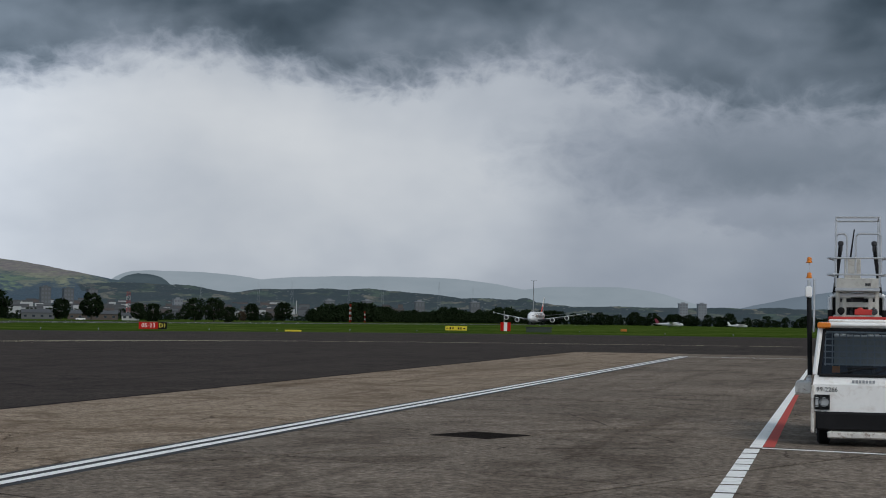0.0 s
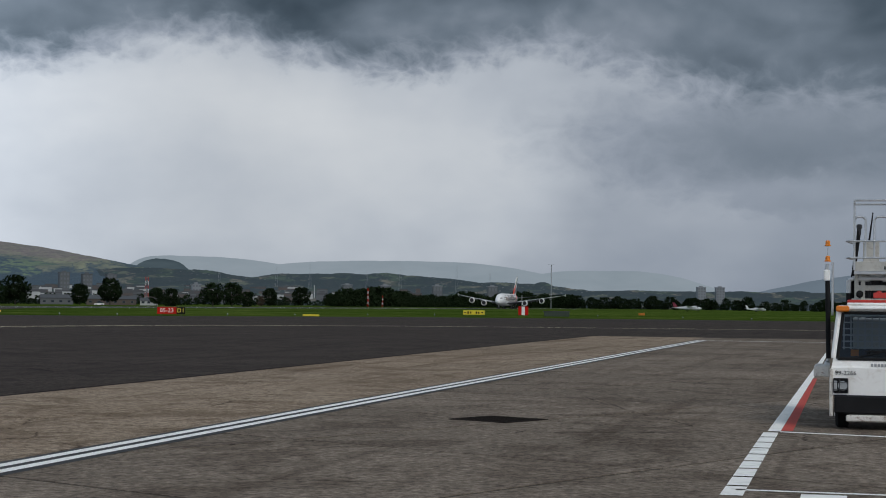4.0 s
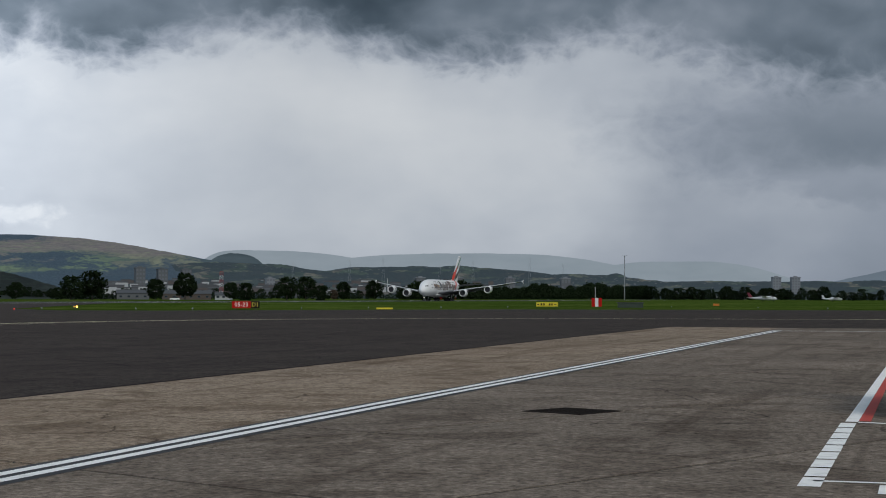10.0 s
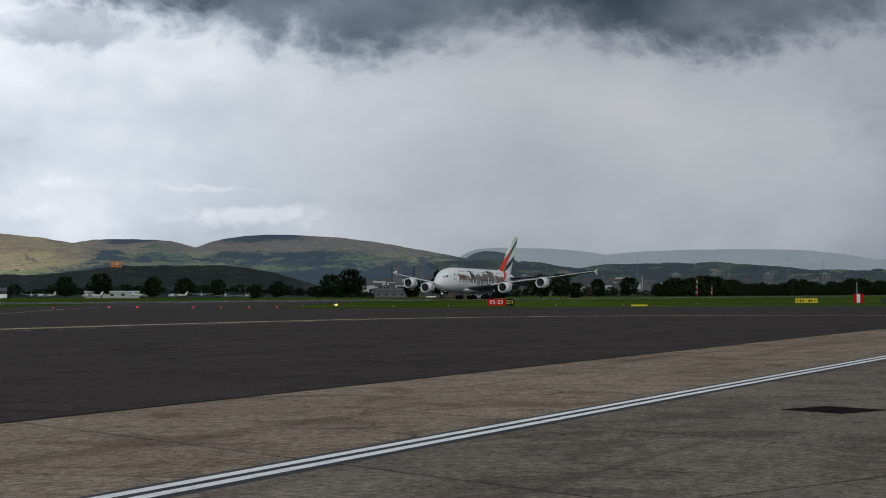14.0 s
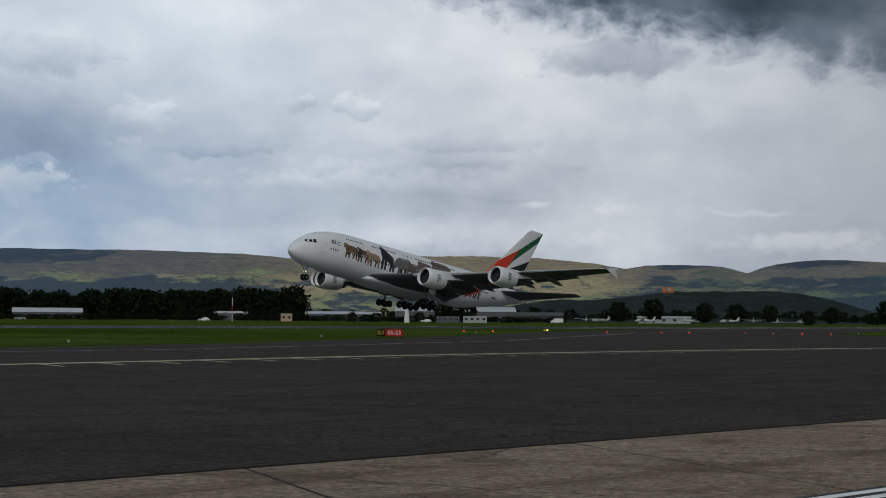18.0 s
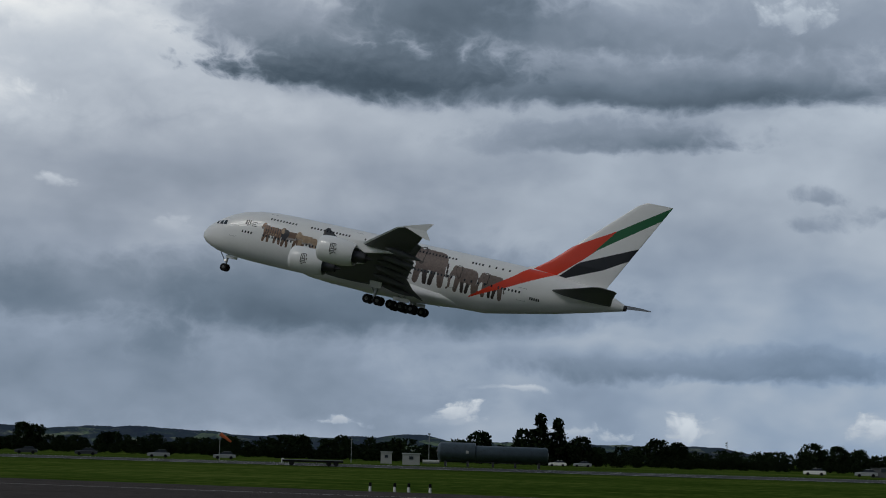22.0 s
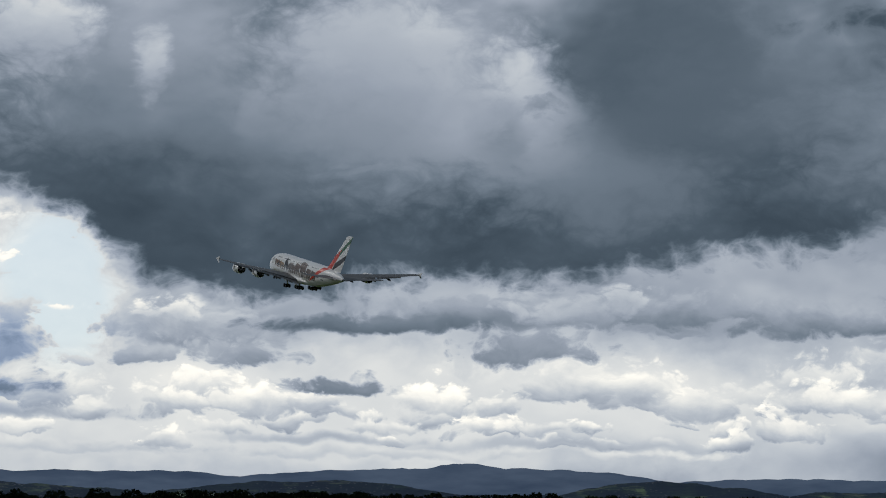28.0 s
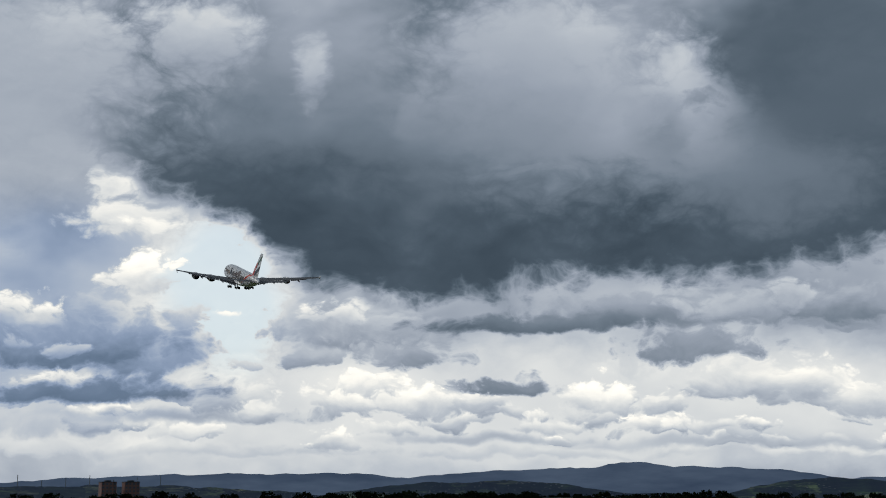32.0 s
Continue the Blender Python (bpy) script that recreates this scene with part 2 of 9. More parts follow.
    cloud(-10.3, 12.62, 14.03, 1.36, 0.54, 0.35, soft=0.6, puff=0.4, flat=2, cover=1)
    cloud(-18.5, 12.76, 5.85, 1.07, 0.52, 0.35, soft=0.6, puff=0.4, flat=2, cover=1)
    cloud(3.5, 13.32, 3.90, 0.78, 0.60, 0.44, soft=0.5, puff=0.5, flat=2, cover=0.9)
    cloud(-4.6, 15.14, 1.46, 0.49, 0.80, 0.66, soft=0.5, puff=0.5, flat=1, cover=0.9)
    cloud(-32.0, 8.01, 17.54, 3.90, 0.62, 0.56, soft=0.9, puff=0.1, flat=1, cover=0.7)
    cloud(-34.3, 13.16, 10.91, 2.53, 0.86, 0.76, soft=0.6, puff=0.4, flat=1, cover=1)
    cloud(-28.3, 12.81, 5.85, 1.56, 0.76, 0.70, soft=0.6, puff=0.4, flat=1, cover=0.8)
    cloud(-35.0, 11.86, 3.90, 0.58, 0.91, 0.80, soft=0.5, puff=0.4, flat=1.3, cover=0.9)
    cloud(-33.5, 14.16, 2.34, 0.78, 0.89, 0.70, soft=0.5, puff=0.5, flat=1.2, cover=0.8)
    cloud(-21.3, 10.04, 8.77, 1.17, 0.66, 0.60, soft=0.7, puff=0.3, flat=1, cover=0.8)
    cloud(-19.4, 5.08, 8.19, 1.75, 0.48, 0.41, soft=0.6, puff=0.3, flat=1.6, cover=0.95)
    cloud(-30.0, 5.17, 5.46, 1.17, 0.48, 0.44, soft=0.7, puff=0.3, flat=1.3, cover=0.8)
    cloud(-26.0, 3.56, 1.36, 0.78, 0.46, 0.42, soft=0.6, puff=0.4, flat=1.2, cover=0.7)
    cloud(-21.2, 2.17, 5.85, 1.17, 0.58, 0.55, soft=0.7, puff=0.2, flat=1, cover=0.8)
    cloud(-31.8, 1.81, 5.85, 1.07, 0.54, 0.50, soft=0.8, puff=0.2, flat=1, cover=0.8)
    cloud(-40.4, 1.08, 5.85, 0.78, 0.50, 0.48, soft=0.7, puff=0.2, flat=1, cover=0.8)
    cloud(-43.9, 11.54, 3.70, 2.14, 0.58, 0.44, soft=0.6, puff=0.5, flat=1.3, cover=0.9)
    cloud(-44.2, 13.77, 2.92, 1.17, 0.74, 0.62, soft=0.6, puff=0.5, flat=1, cover=0.8)
    cloud(-41.8, 8.08, 3.70, 1.46, 0.60, 0.42, soft=0.3, puff=0.6, flat=1.7, cover=1)
    cloud(-44.4, 8.84, 2.14, 1.17, 0.58, 0.44, soft=0.35, puff=0.6, flat=1.5, cover=1)
    cloud(-45.6, 9.23, 1.17, 0.47, 0.38, 0.30, soft=0.4, puff=0.4, flat=1.4, cover=1)
    cloud(-43.8, 5.00, 2.14, 0.97, 0.76, 0.60, soft=0.4, puff=0.6, flat=1.3, cover=1)
    cloud(-40.9, 5.83, 2.73, 0.78, 0.54, 0.42, soft=0.35, puff=0.6, flat=1.7, cover=1)
    cloud(-44.4, 3.07, 1.17, 0.39, 0.87, 0.68, soft=0.35, puff=0.5, flat=1.5, cover=1)
    cloud(-37.7, 3.88, 1.75, 0.78, 0.64, 0.50, soft=0.4, puff=0.6, flat=1.5, cover=1)
    cloud(-38.9, 4.59, 0.68, 0.27, 0.93, 0.70, soft=0.35, puff=0.5, flat=1.5, cover=1)
    cloud(-35.3, 3.50, 1.17, 0.62, 0.87, 0.60, soft=0.35, puff=0.6, flat=1.6, cover=1)
    cloud(-36.5, 3.07, 0.97, 0.39, 0.72, 0.58, soft=0.4, puff=0.5, flat=1.5, cover=1)
    cloud(-41.2, 2.51, 1.27, 0.27, 0.93, 0.78, soft=0.3, puff=0.4, flat=1.6, cover=1)
    cloud(-29.9, 8.74, 0.70, 0.23, 0.78, 0.70, soft=0.7, puff=0.4, flat=1.3, cover=0.8)
    cloud(-25.9, 7.64, 0.78, 0.43, 0.70, 0.62, soft=0.5, puff=0.5, flat=1.3, cover=0.6)
    cloud(-18.1, 6.92, 0.58, 0.23, 0.68, 0.60, soft=0.5, puff=0.4, flat=1.3, cover=0.6)
    cloud(-35.6, 1.18, 0.78, 0.23, 0.70, 0.62, soft=0.4, puff=0.4, flat=1.5, cover=1)
    cloud(-36.4, 15.68, 11.69, 0.78, 0.34, 0.27, soft=0.5, puff=0.4, flat=1.4, cover=1)
    cloud(-19.4, 13.01, 5.85, 1.46, 0.42, 0.30, soft=0.35, puff=0.5, flat=2, cover=1)
    cloud(-22.4, 14.63, 3.90, 1.36, 0.58, 0.46, soft=0.5, puff=0.5, flat=1.3, cover=0.8)
    cloud(-17.0, 15.51, 3.90, 1.36, 0.44, 0.38, soft=0.6, puff=0.4, flat=1, cover=0.8)
    cloud(-20.8, 15.35, 0.58, 0.27, 0.68, 0.56, soft=0.5, puff=0.5, flat=1, cover=0.7)
    cloud(-56.2, 3.39, 13.64, 1.75, 0.82, 0.78, soft=0.8, puff=0.2, flat=1, cover=1)
    cloud(-38.3, 12.61, 6.43, 2.34, 0.82, 0.74, soft=0.5, puff=0.4, flat=1.2, cover=1)
    cloud(-35.4, 14.25, 2.92, 0.97, 0.87, 0.70, soft=0.5, puff=0.5, flat=1.2, cover=0.8)
    cloud(-37.9, 11.75, 3.12, 0.51, 0.90, 0.80, soft=0.5, puff=0.4, flat=1.3, cover=0.8)
    cloud(-38.3, 8.59, 5.07, 1.36, 0.70, 0.58, soft=0.4, puff=0.5, flat=1.5, cover=1)
    cloud(-39.8, 7.05, 6.43, 1.07, 0.56, 0.36, soft=0.4, puff=0.4, flat=2.2, cover=1)
    cloud(-35.5, 9.52, 2.53, 1.17, 0.68, 0.60, soft=0.5, puff=0.5, flat=1.4, cover=0.8)
    cloud(-40.8, 1.68, 8.19, 1.17, 0.48, 0.45, soft=0.6, puff=0.2, flat=1.2, cover=0.9)
    cloud(-41.5, 4.92, 3.90, 0.90, 0.64, 0.44, soft=0.35, puff=0.6, flat=2, cover=1)
    cloud(-36.6, 4.59, 3.12, 0.97, 0.56, 0.44, soft=0.4, puff=0.6, flat=1.8, cover=1)
    cloud(-35.2, 3.29, 1.56, 0.70, 0.70, 0.48, soft=0.35, puff=0.6, flat=1.7, cover=1)
    cloud(-38.9, 4.53, 0.68, 0.39, 0.87, 0.66, soft=0.4, puff=0.5, flat=1.4, cover=1)
    cloud(-46.8, 4.63, 2.34, 1.17, 0.76, 0.56, soft=0.3, puff=0.7, flat=1.8, cover=1)
    cloud(-49.3, 4.37, 1.75, 0.94, 0.87, 0.58, soft=0.28, puff=0.7, flat=1.9, cover=1)
    cloud(-51.6, 3.83, 1.36, 0.78, 0.89, 0.58, soft=0.28, puff=0.7, flat=1.9, cover=1)
    cloud(-56.3, 4.16, 2.34, 1.07, 0.89, 0.56, soft=0.26, puff=0.7, flat=2, cover=1)
    cloud(-61.4, 4.06, 2.73, 1.07, 0.91, 0.58, soft=0.26, puff=0.7, flat=2, cover=1)
    cloud(-63.4, 3.51, 1.36, 0.78, 0.89, 0.60, soft=0.28, puff=0.7, flat=1.9, cover=1)
    cloud(-53.5, 3.29, 1.17, 0.51, 0.87, 0.60, soft=0.28, puff=0.6, flat=2, cover=1)
    cloud(-46.9, 3.17, 1.17, 0.39, 0.74, 0.56, soft=0.35, puff=0.6, flat=1.8, cover=1)
    cloud(-50.0, 2.52, 0.97, 0.23, 0.87, 0.68, soft=0.35, puff=0.4, flat=1.6, cover=1)
    cloud(-58.1, 2.28, 4.87, 0.27, 0.62, 0.58, soft=0.9, puff=0.1, flat=1.3, cover=0.8)
    cloud(-54.9, 2.25, 0.58, 0.18, 0.90, 0.78, soft=0.35, puff=0.3, flat=1.6, cover=1)
    cloud(-62.2, 2.28, 2.34, 0.23, 0.64, 0.58, soft=0.9, puff=0.1, flat=1.3, cover=0.8)
    cloud(-44.8, 3.09, 1.17, 0.39, 0.86, 0.68, soft=0.4, puff=0.5, flat=1.7, cover=0.9)
    cloud(-41.6, 2.58, 1.09, 0.31, 0.93, 0.74, soft=0.4, puff=0.4, flat=1.8, cover=1)
    cloud(-58.6, 5.32, 2.73, 0.70, 0.58, 0.42, soft=0.35, puff=0.6, flat=2, cover=1)
    cloud(-54.6, 6.25, 1.85, 0.78, 0.66, 0.50, soft=0.3, puff=0.6, flat=1.8, cover=1)
    cloud(-59.4, 6.53, 3.90, 0.97, 0.60, 0.44, soft=0.35, puff=0.6, flat=1.7, cover=1)
    cloud(-49.5, 6.21, 3.70, 1.01, 0.62, 0.38, soft=0.3, puff=0.6, flat=2.2, cover=1)
    cloud(-52.3, 6.62, 1.17, 0.51, 0.64, 0.50, soft=0.35, puff=0.6, flat=1.7, cover=1)
    cloud(-45.8, 6.20, 0.58, 0.35, 0.87, 0.66, soft=0.4, puff=0.6, flat=1.4, cover=0.8)
    cloud(-67.5, 3.49, 17.54, 2.34, 0.84, 0.82, soft=0.7, puff=0.2, flat=1, cover=1)
    cloud(-85.7, 3.73, 1.58, 0.69, 0.91, 0.54, soft=0.24, puff=0.7, flat=2, cover=1)
    cloud(-84.0, 2.40, 1.24, 0.56, 0.94, 0.53, soft=0.24, puff=0.7, flat=2, cover=1)
    cloud(-83.9, 3.76, 1.36, 0.82, 0.97, 0.58, soft=0.24, puff=0.7, flat=2, cover=1)
    cloud(-82.3, 3.61, 1.40, 0.75, 0.96, 0.59, soft=0.24, puff=0.7, flat=2, cover=1)
    cloud(-81.2, 3.83, 1.85, 1.01, 0.94, 0.52, soft=0.24, puff=0.7, flat=2, cover=1)
    cloud(-80.7, 3.83, 2.24, 1.32, 0.94, 0.53, soft=0.24, puff=0.7, flat=2, cover=1)
    cloud(-79.2, 2.89, 1.60, 0.94, 0.94, 0.54, soft=0.24, puff=0.7, flat=2, cover=1)
    cloud(-78.6, 3.17, 1.06, 0.50, 0.97, 0.50, soft=0.24, puff=0.7, flat=2, cover=1)
    cloud(-78.3, 2.79, 1.02, 0.53, 0.94, 0.53, soft=0.24, puff=0.7, flat=2, cover=1)
    cloud(-76.2, 3.66, 1.52, 0.68, 0.95, 0.53, soft=0.24, puff=0.7, flat=2, cover=1)
    cloud(-75.9, 2.56, 0.96, 0.50, 0.97, 0.51, soft=0.24, puff=0.7, flat=2, cover=1)
    cloud(-75.3, 3.60, 1.88, 1.01, 0.92, 0.53, soft=0.24, puff=0.7, flat=2, cover=1)
    cloud(-74.2, 3.14, 0.93, 0.51, 0.97, 0.60, soft=0.24, puff=0.7, flat=2, cover=1)
    cloud(-72.5, 2.13, 0.59, 0.27, 0.98, 0.58, soft=0.24, puff=0.7, flat=2, cover=1)
    cloud(-71.9, 2.17, 0.99, 0.57, 0.92, 0.52, soft=0.24, puff=0.7, flat=2, cover=1)
    cloud(-70.9, 3.80, 1.53, 0.94, 0.93, 0.50, soft=0.24, puff=0.7, flat=2, cover=1)
    cloud(-70.3, 3.73, 1.97, 0.95, 0.92, 0.51, soft=0.24, puff=0.7, flat=2, cover=1)
    cloud(-68.2, 3.21, 1.11, 0.46, 0.90, 0.52, soft=0.24, puff=0.7, flat=2, cover=1)
    cloud(-67.6, 3.76, 1.13, 0.57, 0.92, 0.60, soft=0.24, puff=0.7, flat=2, cover=1)
    cloud(-67.2, 2.99, 1.55, 0.76, 0.98, 0.55, soft=0.24, puff=0.7, flat=2, cover=1)
    cloud(-66.0, 3.23, 0.95, 0.47, 0.92, 0.59, soft=0.24, puff=0.7, flat=2, cover=1)
    cloud(-64.4, 3.04, 0.89, 0.41, 0.92, 0.52, soft=0.24, puff=0.7, flat=2, cover=1)
    cloud(-64.1, 2.29, 0.73, 0.30, 0.97, 0.56, soft=0.24, puff=0.7, flat=2, cover=1)
    cloud(-62.2, 3.22, 1.82, 0.99, 0.96, 0.57, soft=0.24, puff=0.7, flat=2, cover=1)
    cloud(-61.7, 3.84, 1.37, 0.81, 0.97, 0.59, soft=0.24, puff=0.7, flat=2, cover=1)
    cloud(-60.9, 2.70, 1.43, 0.77, 0.97, 0.55, soft=0.24, puff=0.7, flat=2, cover=1)
    cloud(-59.6, 2.62, 0.97, 0.58, 0.98, 0.51, soft=0.24, puff=0.7, flat=2, cover=1)
    cloud(-58.2, 2.06, 1.00, 0.41, 0.97, 0.51, soft=0.24, puff=0.7, flat=2, cover=1)
    cloud(-57.3, 2.64, 0.81, 0.35, 0.95, 0.56, soft=0.24, puff=0.7, flat=2, cover=1)
    cloud(-56.5, 2.11, 0.74, 0.30, 0.97, 0.50, soft=0.24, puff=0.7, flat=2, cover=1)
    cloud(-55.4, 3.70, 2.06, 1.18, 0.97, 0.56, soft=0.24, puff=0.7, flat=2, cover=1)
    cloud(-54.4, 3.52, 1.81, 0.85, 0.97, 0.58, soft=0.24, puff=0.7, flat=2, cover=1)
    cloud(-53.9, 2.87, 0.87, 0.35, 0.95, 0.55, soft=0.24, puff=0.7, flat=2, cover=1)
    cloud(-52.6, 2.69, 0.92, 0.44, 0.96, 0.55, soft=0.24, puff=0.7, flat=2, cover=1)
    cloud(-52.6, 2.24, 1.24, 0.52, 0.94, 0.54, soft=0.24, puff=0.7, flat=2, cover=1)
    cloud(-50.8, 3.23, 1.23, 0.62, 0.98, 0.51, soft=0.24, puff=0.7, flat=2, cover=1)
    cloud(-50.6, 2.63, 1.54, 0.79, 0.93, 0.59, soft=0.24, puff=0.7, flat=2, cover=1)
    cloud(-48.9, 3.66, 2.21, 0.98, 0.92, 0.58, soft=0.24, puff=0.7, flat=2, cover=1)
    cloud(-75.3, 7.33, 2.92, 3.31, 0.86, 0.88, soft=0.4, puff=0.5, flat=1, cover=1)
    cloud(-75.3, 5.60, 1.75, 0.47, 0.90, 0.82, soft=0.4, puff=0.4, flat=1.4, cover=1)
    cloud(-75.1, 6.56, 1.36, 0.23, 0.94, 0.86, soft=0.5, puff=0.3, flat=1.3, cover=1)
    cloud(-81.6, 14.39, 5.07, 2.92, 0.72, 0.64, soft=0.6, puff=0.4, flat=1, cover=1)
    cloud(-81.8, 10.60, 3.70, 2.14, 0.66, 0.60, soft=0.5, puff=0.5, flat=1.2, cover=1)
    cloud(-78.6, 9.77, 2.14, 0.88, 0.88, 0.78, soft=0.4, puff=0.6, flat=1.2, cover=1)
    cloud(-79.2, 10.89, 0.97, 0.66, 0.95, 0.84, soft=0.4, puff=0.6, flat=1.2, cover=1)
    cloud(-77.3, 9.61, 1.56, 0.27, 0.96, 0.86, soft=0.5, puff=0.4, flat=1.2, cover=0.8)
    cloud(-78.3, 5.37, 2.92, 2.14, 0.85, 0.48, soft=0.3, puff=0.7, flat=2, cover=1)
    cloud(-76.6, 6.54, 0.88, 1.07, 0.87, 0.60, soft=0.3, puff=0.7, flat=1.6, cover=1)
    cloud(-77.9, 7.87, 1.56, 1.01, 0.96, 0.74, soft=0.26, puff=0.7, flat=1.5, cover=1)
    cloud(-80.7, 5.52, 4.29, 1.75, 0.62, 0.42, soft=0.35, puff=0.7, flat=2.2, cover=1)
    cloud(-81.9, 6.44, 1.66, 0.86, 0.91, 0.50, soft=0.26, puff=0.7, flat=2.2, cover=1)
    cloud(-80.7, 5.43, 0.78, 0.47, 0.74, 0.54, soft=0.3, puff=0.6, flat=1.7, cover=1)
    cloud(-82.4, 5.68, 0.78, 0.39, 0.70, 0.48, soft=0.35, puff=0.5, flat=1.8, cover=1)
    cloud(-79.9, 3.83, 5.07, 0.66, 0.50, 0.42, soft=0.5, puff=0.4, flat=1.8, cover=1)
    cloud(-81.6, 2.12, 5.85, 0.39, 0.84, 0.78, soft=0.6, puff=0.3, flat=1.2, cover=1)
    cloud(-74.5, 5.03, 0.88, 0.58, 0.91, 0.68, soft=0.3, puff=0.6, flat=1.8, cover=1)
    cloud(-70.6, 6.01, 3.51, 1.36, 0.74, 0.54, soft=0.3, puff=0.7, flat=1.8, cover=1)
    cloud(-72.2, 5.04, 1.75, 0.66, 0.70, 0.56, soft=0.3, puff=0.6, flat=1.9, cover=1)
    cloud(-71.2, 6.59, 1.36, 0.66, 0.95, 0.68, soft=0.3, puff=0.7, flat=1.5, cover=0.8)
    cloud(-69.0, 5.04, 2.14, 0.78, 0.66, 0.52, soft=0.32, puff=0.6, flat=2, cover=1)
    cloud(-65.9, 4.06, 2.14, 0.51, 0.54, 0.48, soft=0.4, puff=0.5, flat=1.8, cover=1)
    cloud(-59.0, 5.33, 2.73, 0.78, 0.58, 0.48, soft=0.35, puff=0.6, flat=2, cover=1)
    cloud(-54.4, 6.56, 2.14, 0.97, 0.66, 0.44, soft=0.3, puff=0.6, flat=2.2, cover=1)
    cloud(-56.1, 6.99, 0.97, 0.78, 0.78, 0.60, soft=0.3, puff=0.6, flat=1.5, cover=1)
    cloud(-62.0, 6.54, 3.90, 0.86, 0.60, 0.40, soft=0.4, puff=0.5, flat=2, cover=1)
    cloud(-57.8, 6.56, 2.14, 0.78, 0.70, 0.52, soft=0.35, puff=0.6, flat=1.8, cover=1)
    cloud(-55.4, 3.93, 1.56, 1.21, 0.89, 0.60, soft=0.28, puff=0.7, flat=1.9, cover=1)
    cloud(-57.5, 3.97, 2.14, 0.97, 0.85, 0.58, soft=0.28, puff=0.7, flat=1.9, cover=1)
    cloud(-60.3, 3.34, 1.36, 0.70, 0.91, 0.62, soft=0.28, puff=0.7, flat=1.9, cover=1)
    cloud(-62.3, 3.65, 1.56, 0.94, 0.99, 0.64, soft=0.26, puff=0.7, flat=2, cover=1)
    cloud(-53.4, 3.33, 1.36, 0.97, 0.85, 0.60, soft=0.3, puff=0.7, flat=1.8, cover=1)
    cloud(-66.9, 3.49, 1.56, 0.78, 0.91, 0.60, soft=0.28, puff=0.7, flat=1.9, cover=1)
    cloud(-68.7, 3.49, 1.56, 0.90, 0.97, 0.62, soft=0.26, puff=0.7, flat=1.9, cover=1)
    cloud(-71.4, 3.40, 2.14, 0.82, 0.91, 0.60, soft=0.26, puff=0.7, flat=1.9, cover=1)
    cloud(-74.1, 3.20, 1.36, 0.70, 0.89, 0.64, soft=0.28, puff=0.7, flat=1.8, cover=1)
    cloud(-69.8, 2.63, 1.17, 0.39, 0.91, 0.68, soft=0.3, puff=0.6, flat=1.8, cover=1)
    cloud(-64.4, 2.80, 1.56, 0.35, 0.89, 0.68, soft=0.35, puff=0.5, flat=1.8, cover=1)
    cloud(-58.8, 2.56, 1.75, 0.31, 0.89, 0.68, soft=0.35, puff=0.5, flat=1.8, cover=1)
    cloud(-76.5, 2.52, 1.56, 0.39, 0.89, 0.70, soft=0.35, puff=0.5, flat=1.8, cover=1)
    cloud(-66.3, 2.35, 3.31, 0.18, 0.64, 0.62, soft=0.9, puff=0.1, flat=1.3, cover=0.8)
    cloud(-58.3, 2.16, 5.07, 0.19, 0.68, 0.66, soft=0.9, puff=0.1, flat=1.3, cover=0.8)
    cloud(-76.7, 3.06, 3.51, 0.21, 0.62, 0.58, soft=0.9, puff=0.1, flat=1.3, cover=0.8)
    cloud(-74.2, 1.96, 5.85, 0.19, 0.74, 0.70, soft=0.6, puff=0.3, flat=1.3, cover=0.8)
    cloud(-64.0, 1.84, 6.82, 0.19, 0.76, 0.70, soft=0.6, puff=0.3, flat=1.3, cover=0.8)
    cloud(-56.0, 1.87, 3.90, 0.18, 0.88, 0.80, soft=0.6, puff=0.3, flat=1.3, cover=0.8)
    cloud(-64.5, 6.28, 4.48, 0.58, 0.46, 0.36, soft=0.45, puff=0.4, flat=2, cover=1)
    cloud(-27.9, 2.05, 9.36, 1.85, 0.52, 0.52, soft=0.8, puff=0.2, flat=1.1, cover=0.85)
    cloud(-40.2, 3.38, 2.92, 1.29, 0.72, 0.62, soft=0.8, puff=0.6, flat=1.2, cover=0.8)
    cloud(-36.3, 3.56, 2.14, 1.29, 0.70, 0.60, soft=0.8, puff=0.6, flat=1.2, cover=0.75)
    cloud(-40.5, 3.55, 1.17, 0.86, 0.84, 0.72, soft=0.5, puff=0.7, flat=1.3, cover=0.9)
    cloud(-41.3, 2.56, 1.17, 0.47, 0.96, 0.78, soft=0.3, puff=0.7, flat=1.9, cover=1)
    cloud(-39.5, 2.83, 1.17, 0.51, 0.84, 0.70, soft=0.5, puff=0.7, flat=1.6, cover=0.9)
    cloud(-44.6, 3.01, 1.17, 0.51, 0.88, 0.70, soft=0.35, puff=0.7, flat=1.8, cover=1)
    cloud(-37.3, 2.39, 1.95, 0.29, 0.78, 0.70, soft=0.5, puff=0.6, flat=1.6, cover=0.9)
    cloud(-36.3, 3.27, 0.86, 0.74, 0.86, 0.70, soft=0.4, puff=0.7, flat=1.5, cover=0.9)
    cloud(-35.0, 3.81, 0.43, 0.55, 0.92, 0.76, soft=0.4, puff=0.7, flat=1.4, cover=0.9)
    cloud(-38.3, 3.31, 1.29, 0.70, 0.62, 0.52, soft=0.4, puff=0.6, flat=1.6, cover=0.9)
    cloud(-35.5, 3.13, 0.78, 0.39, 0.60, 0.54, soft=0.4, puff=0.6, flat=1.5, cover=0.9)
    cloud(-38.8, 4.60, 0.58, 0.25, 0.92, 0.80, soft=0.4, puff=0.7, flat=1.5, cover=1)
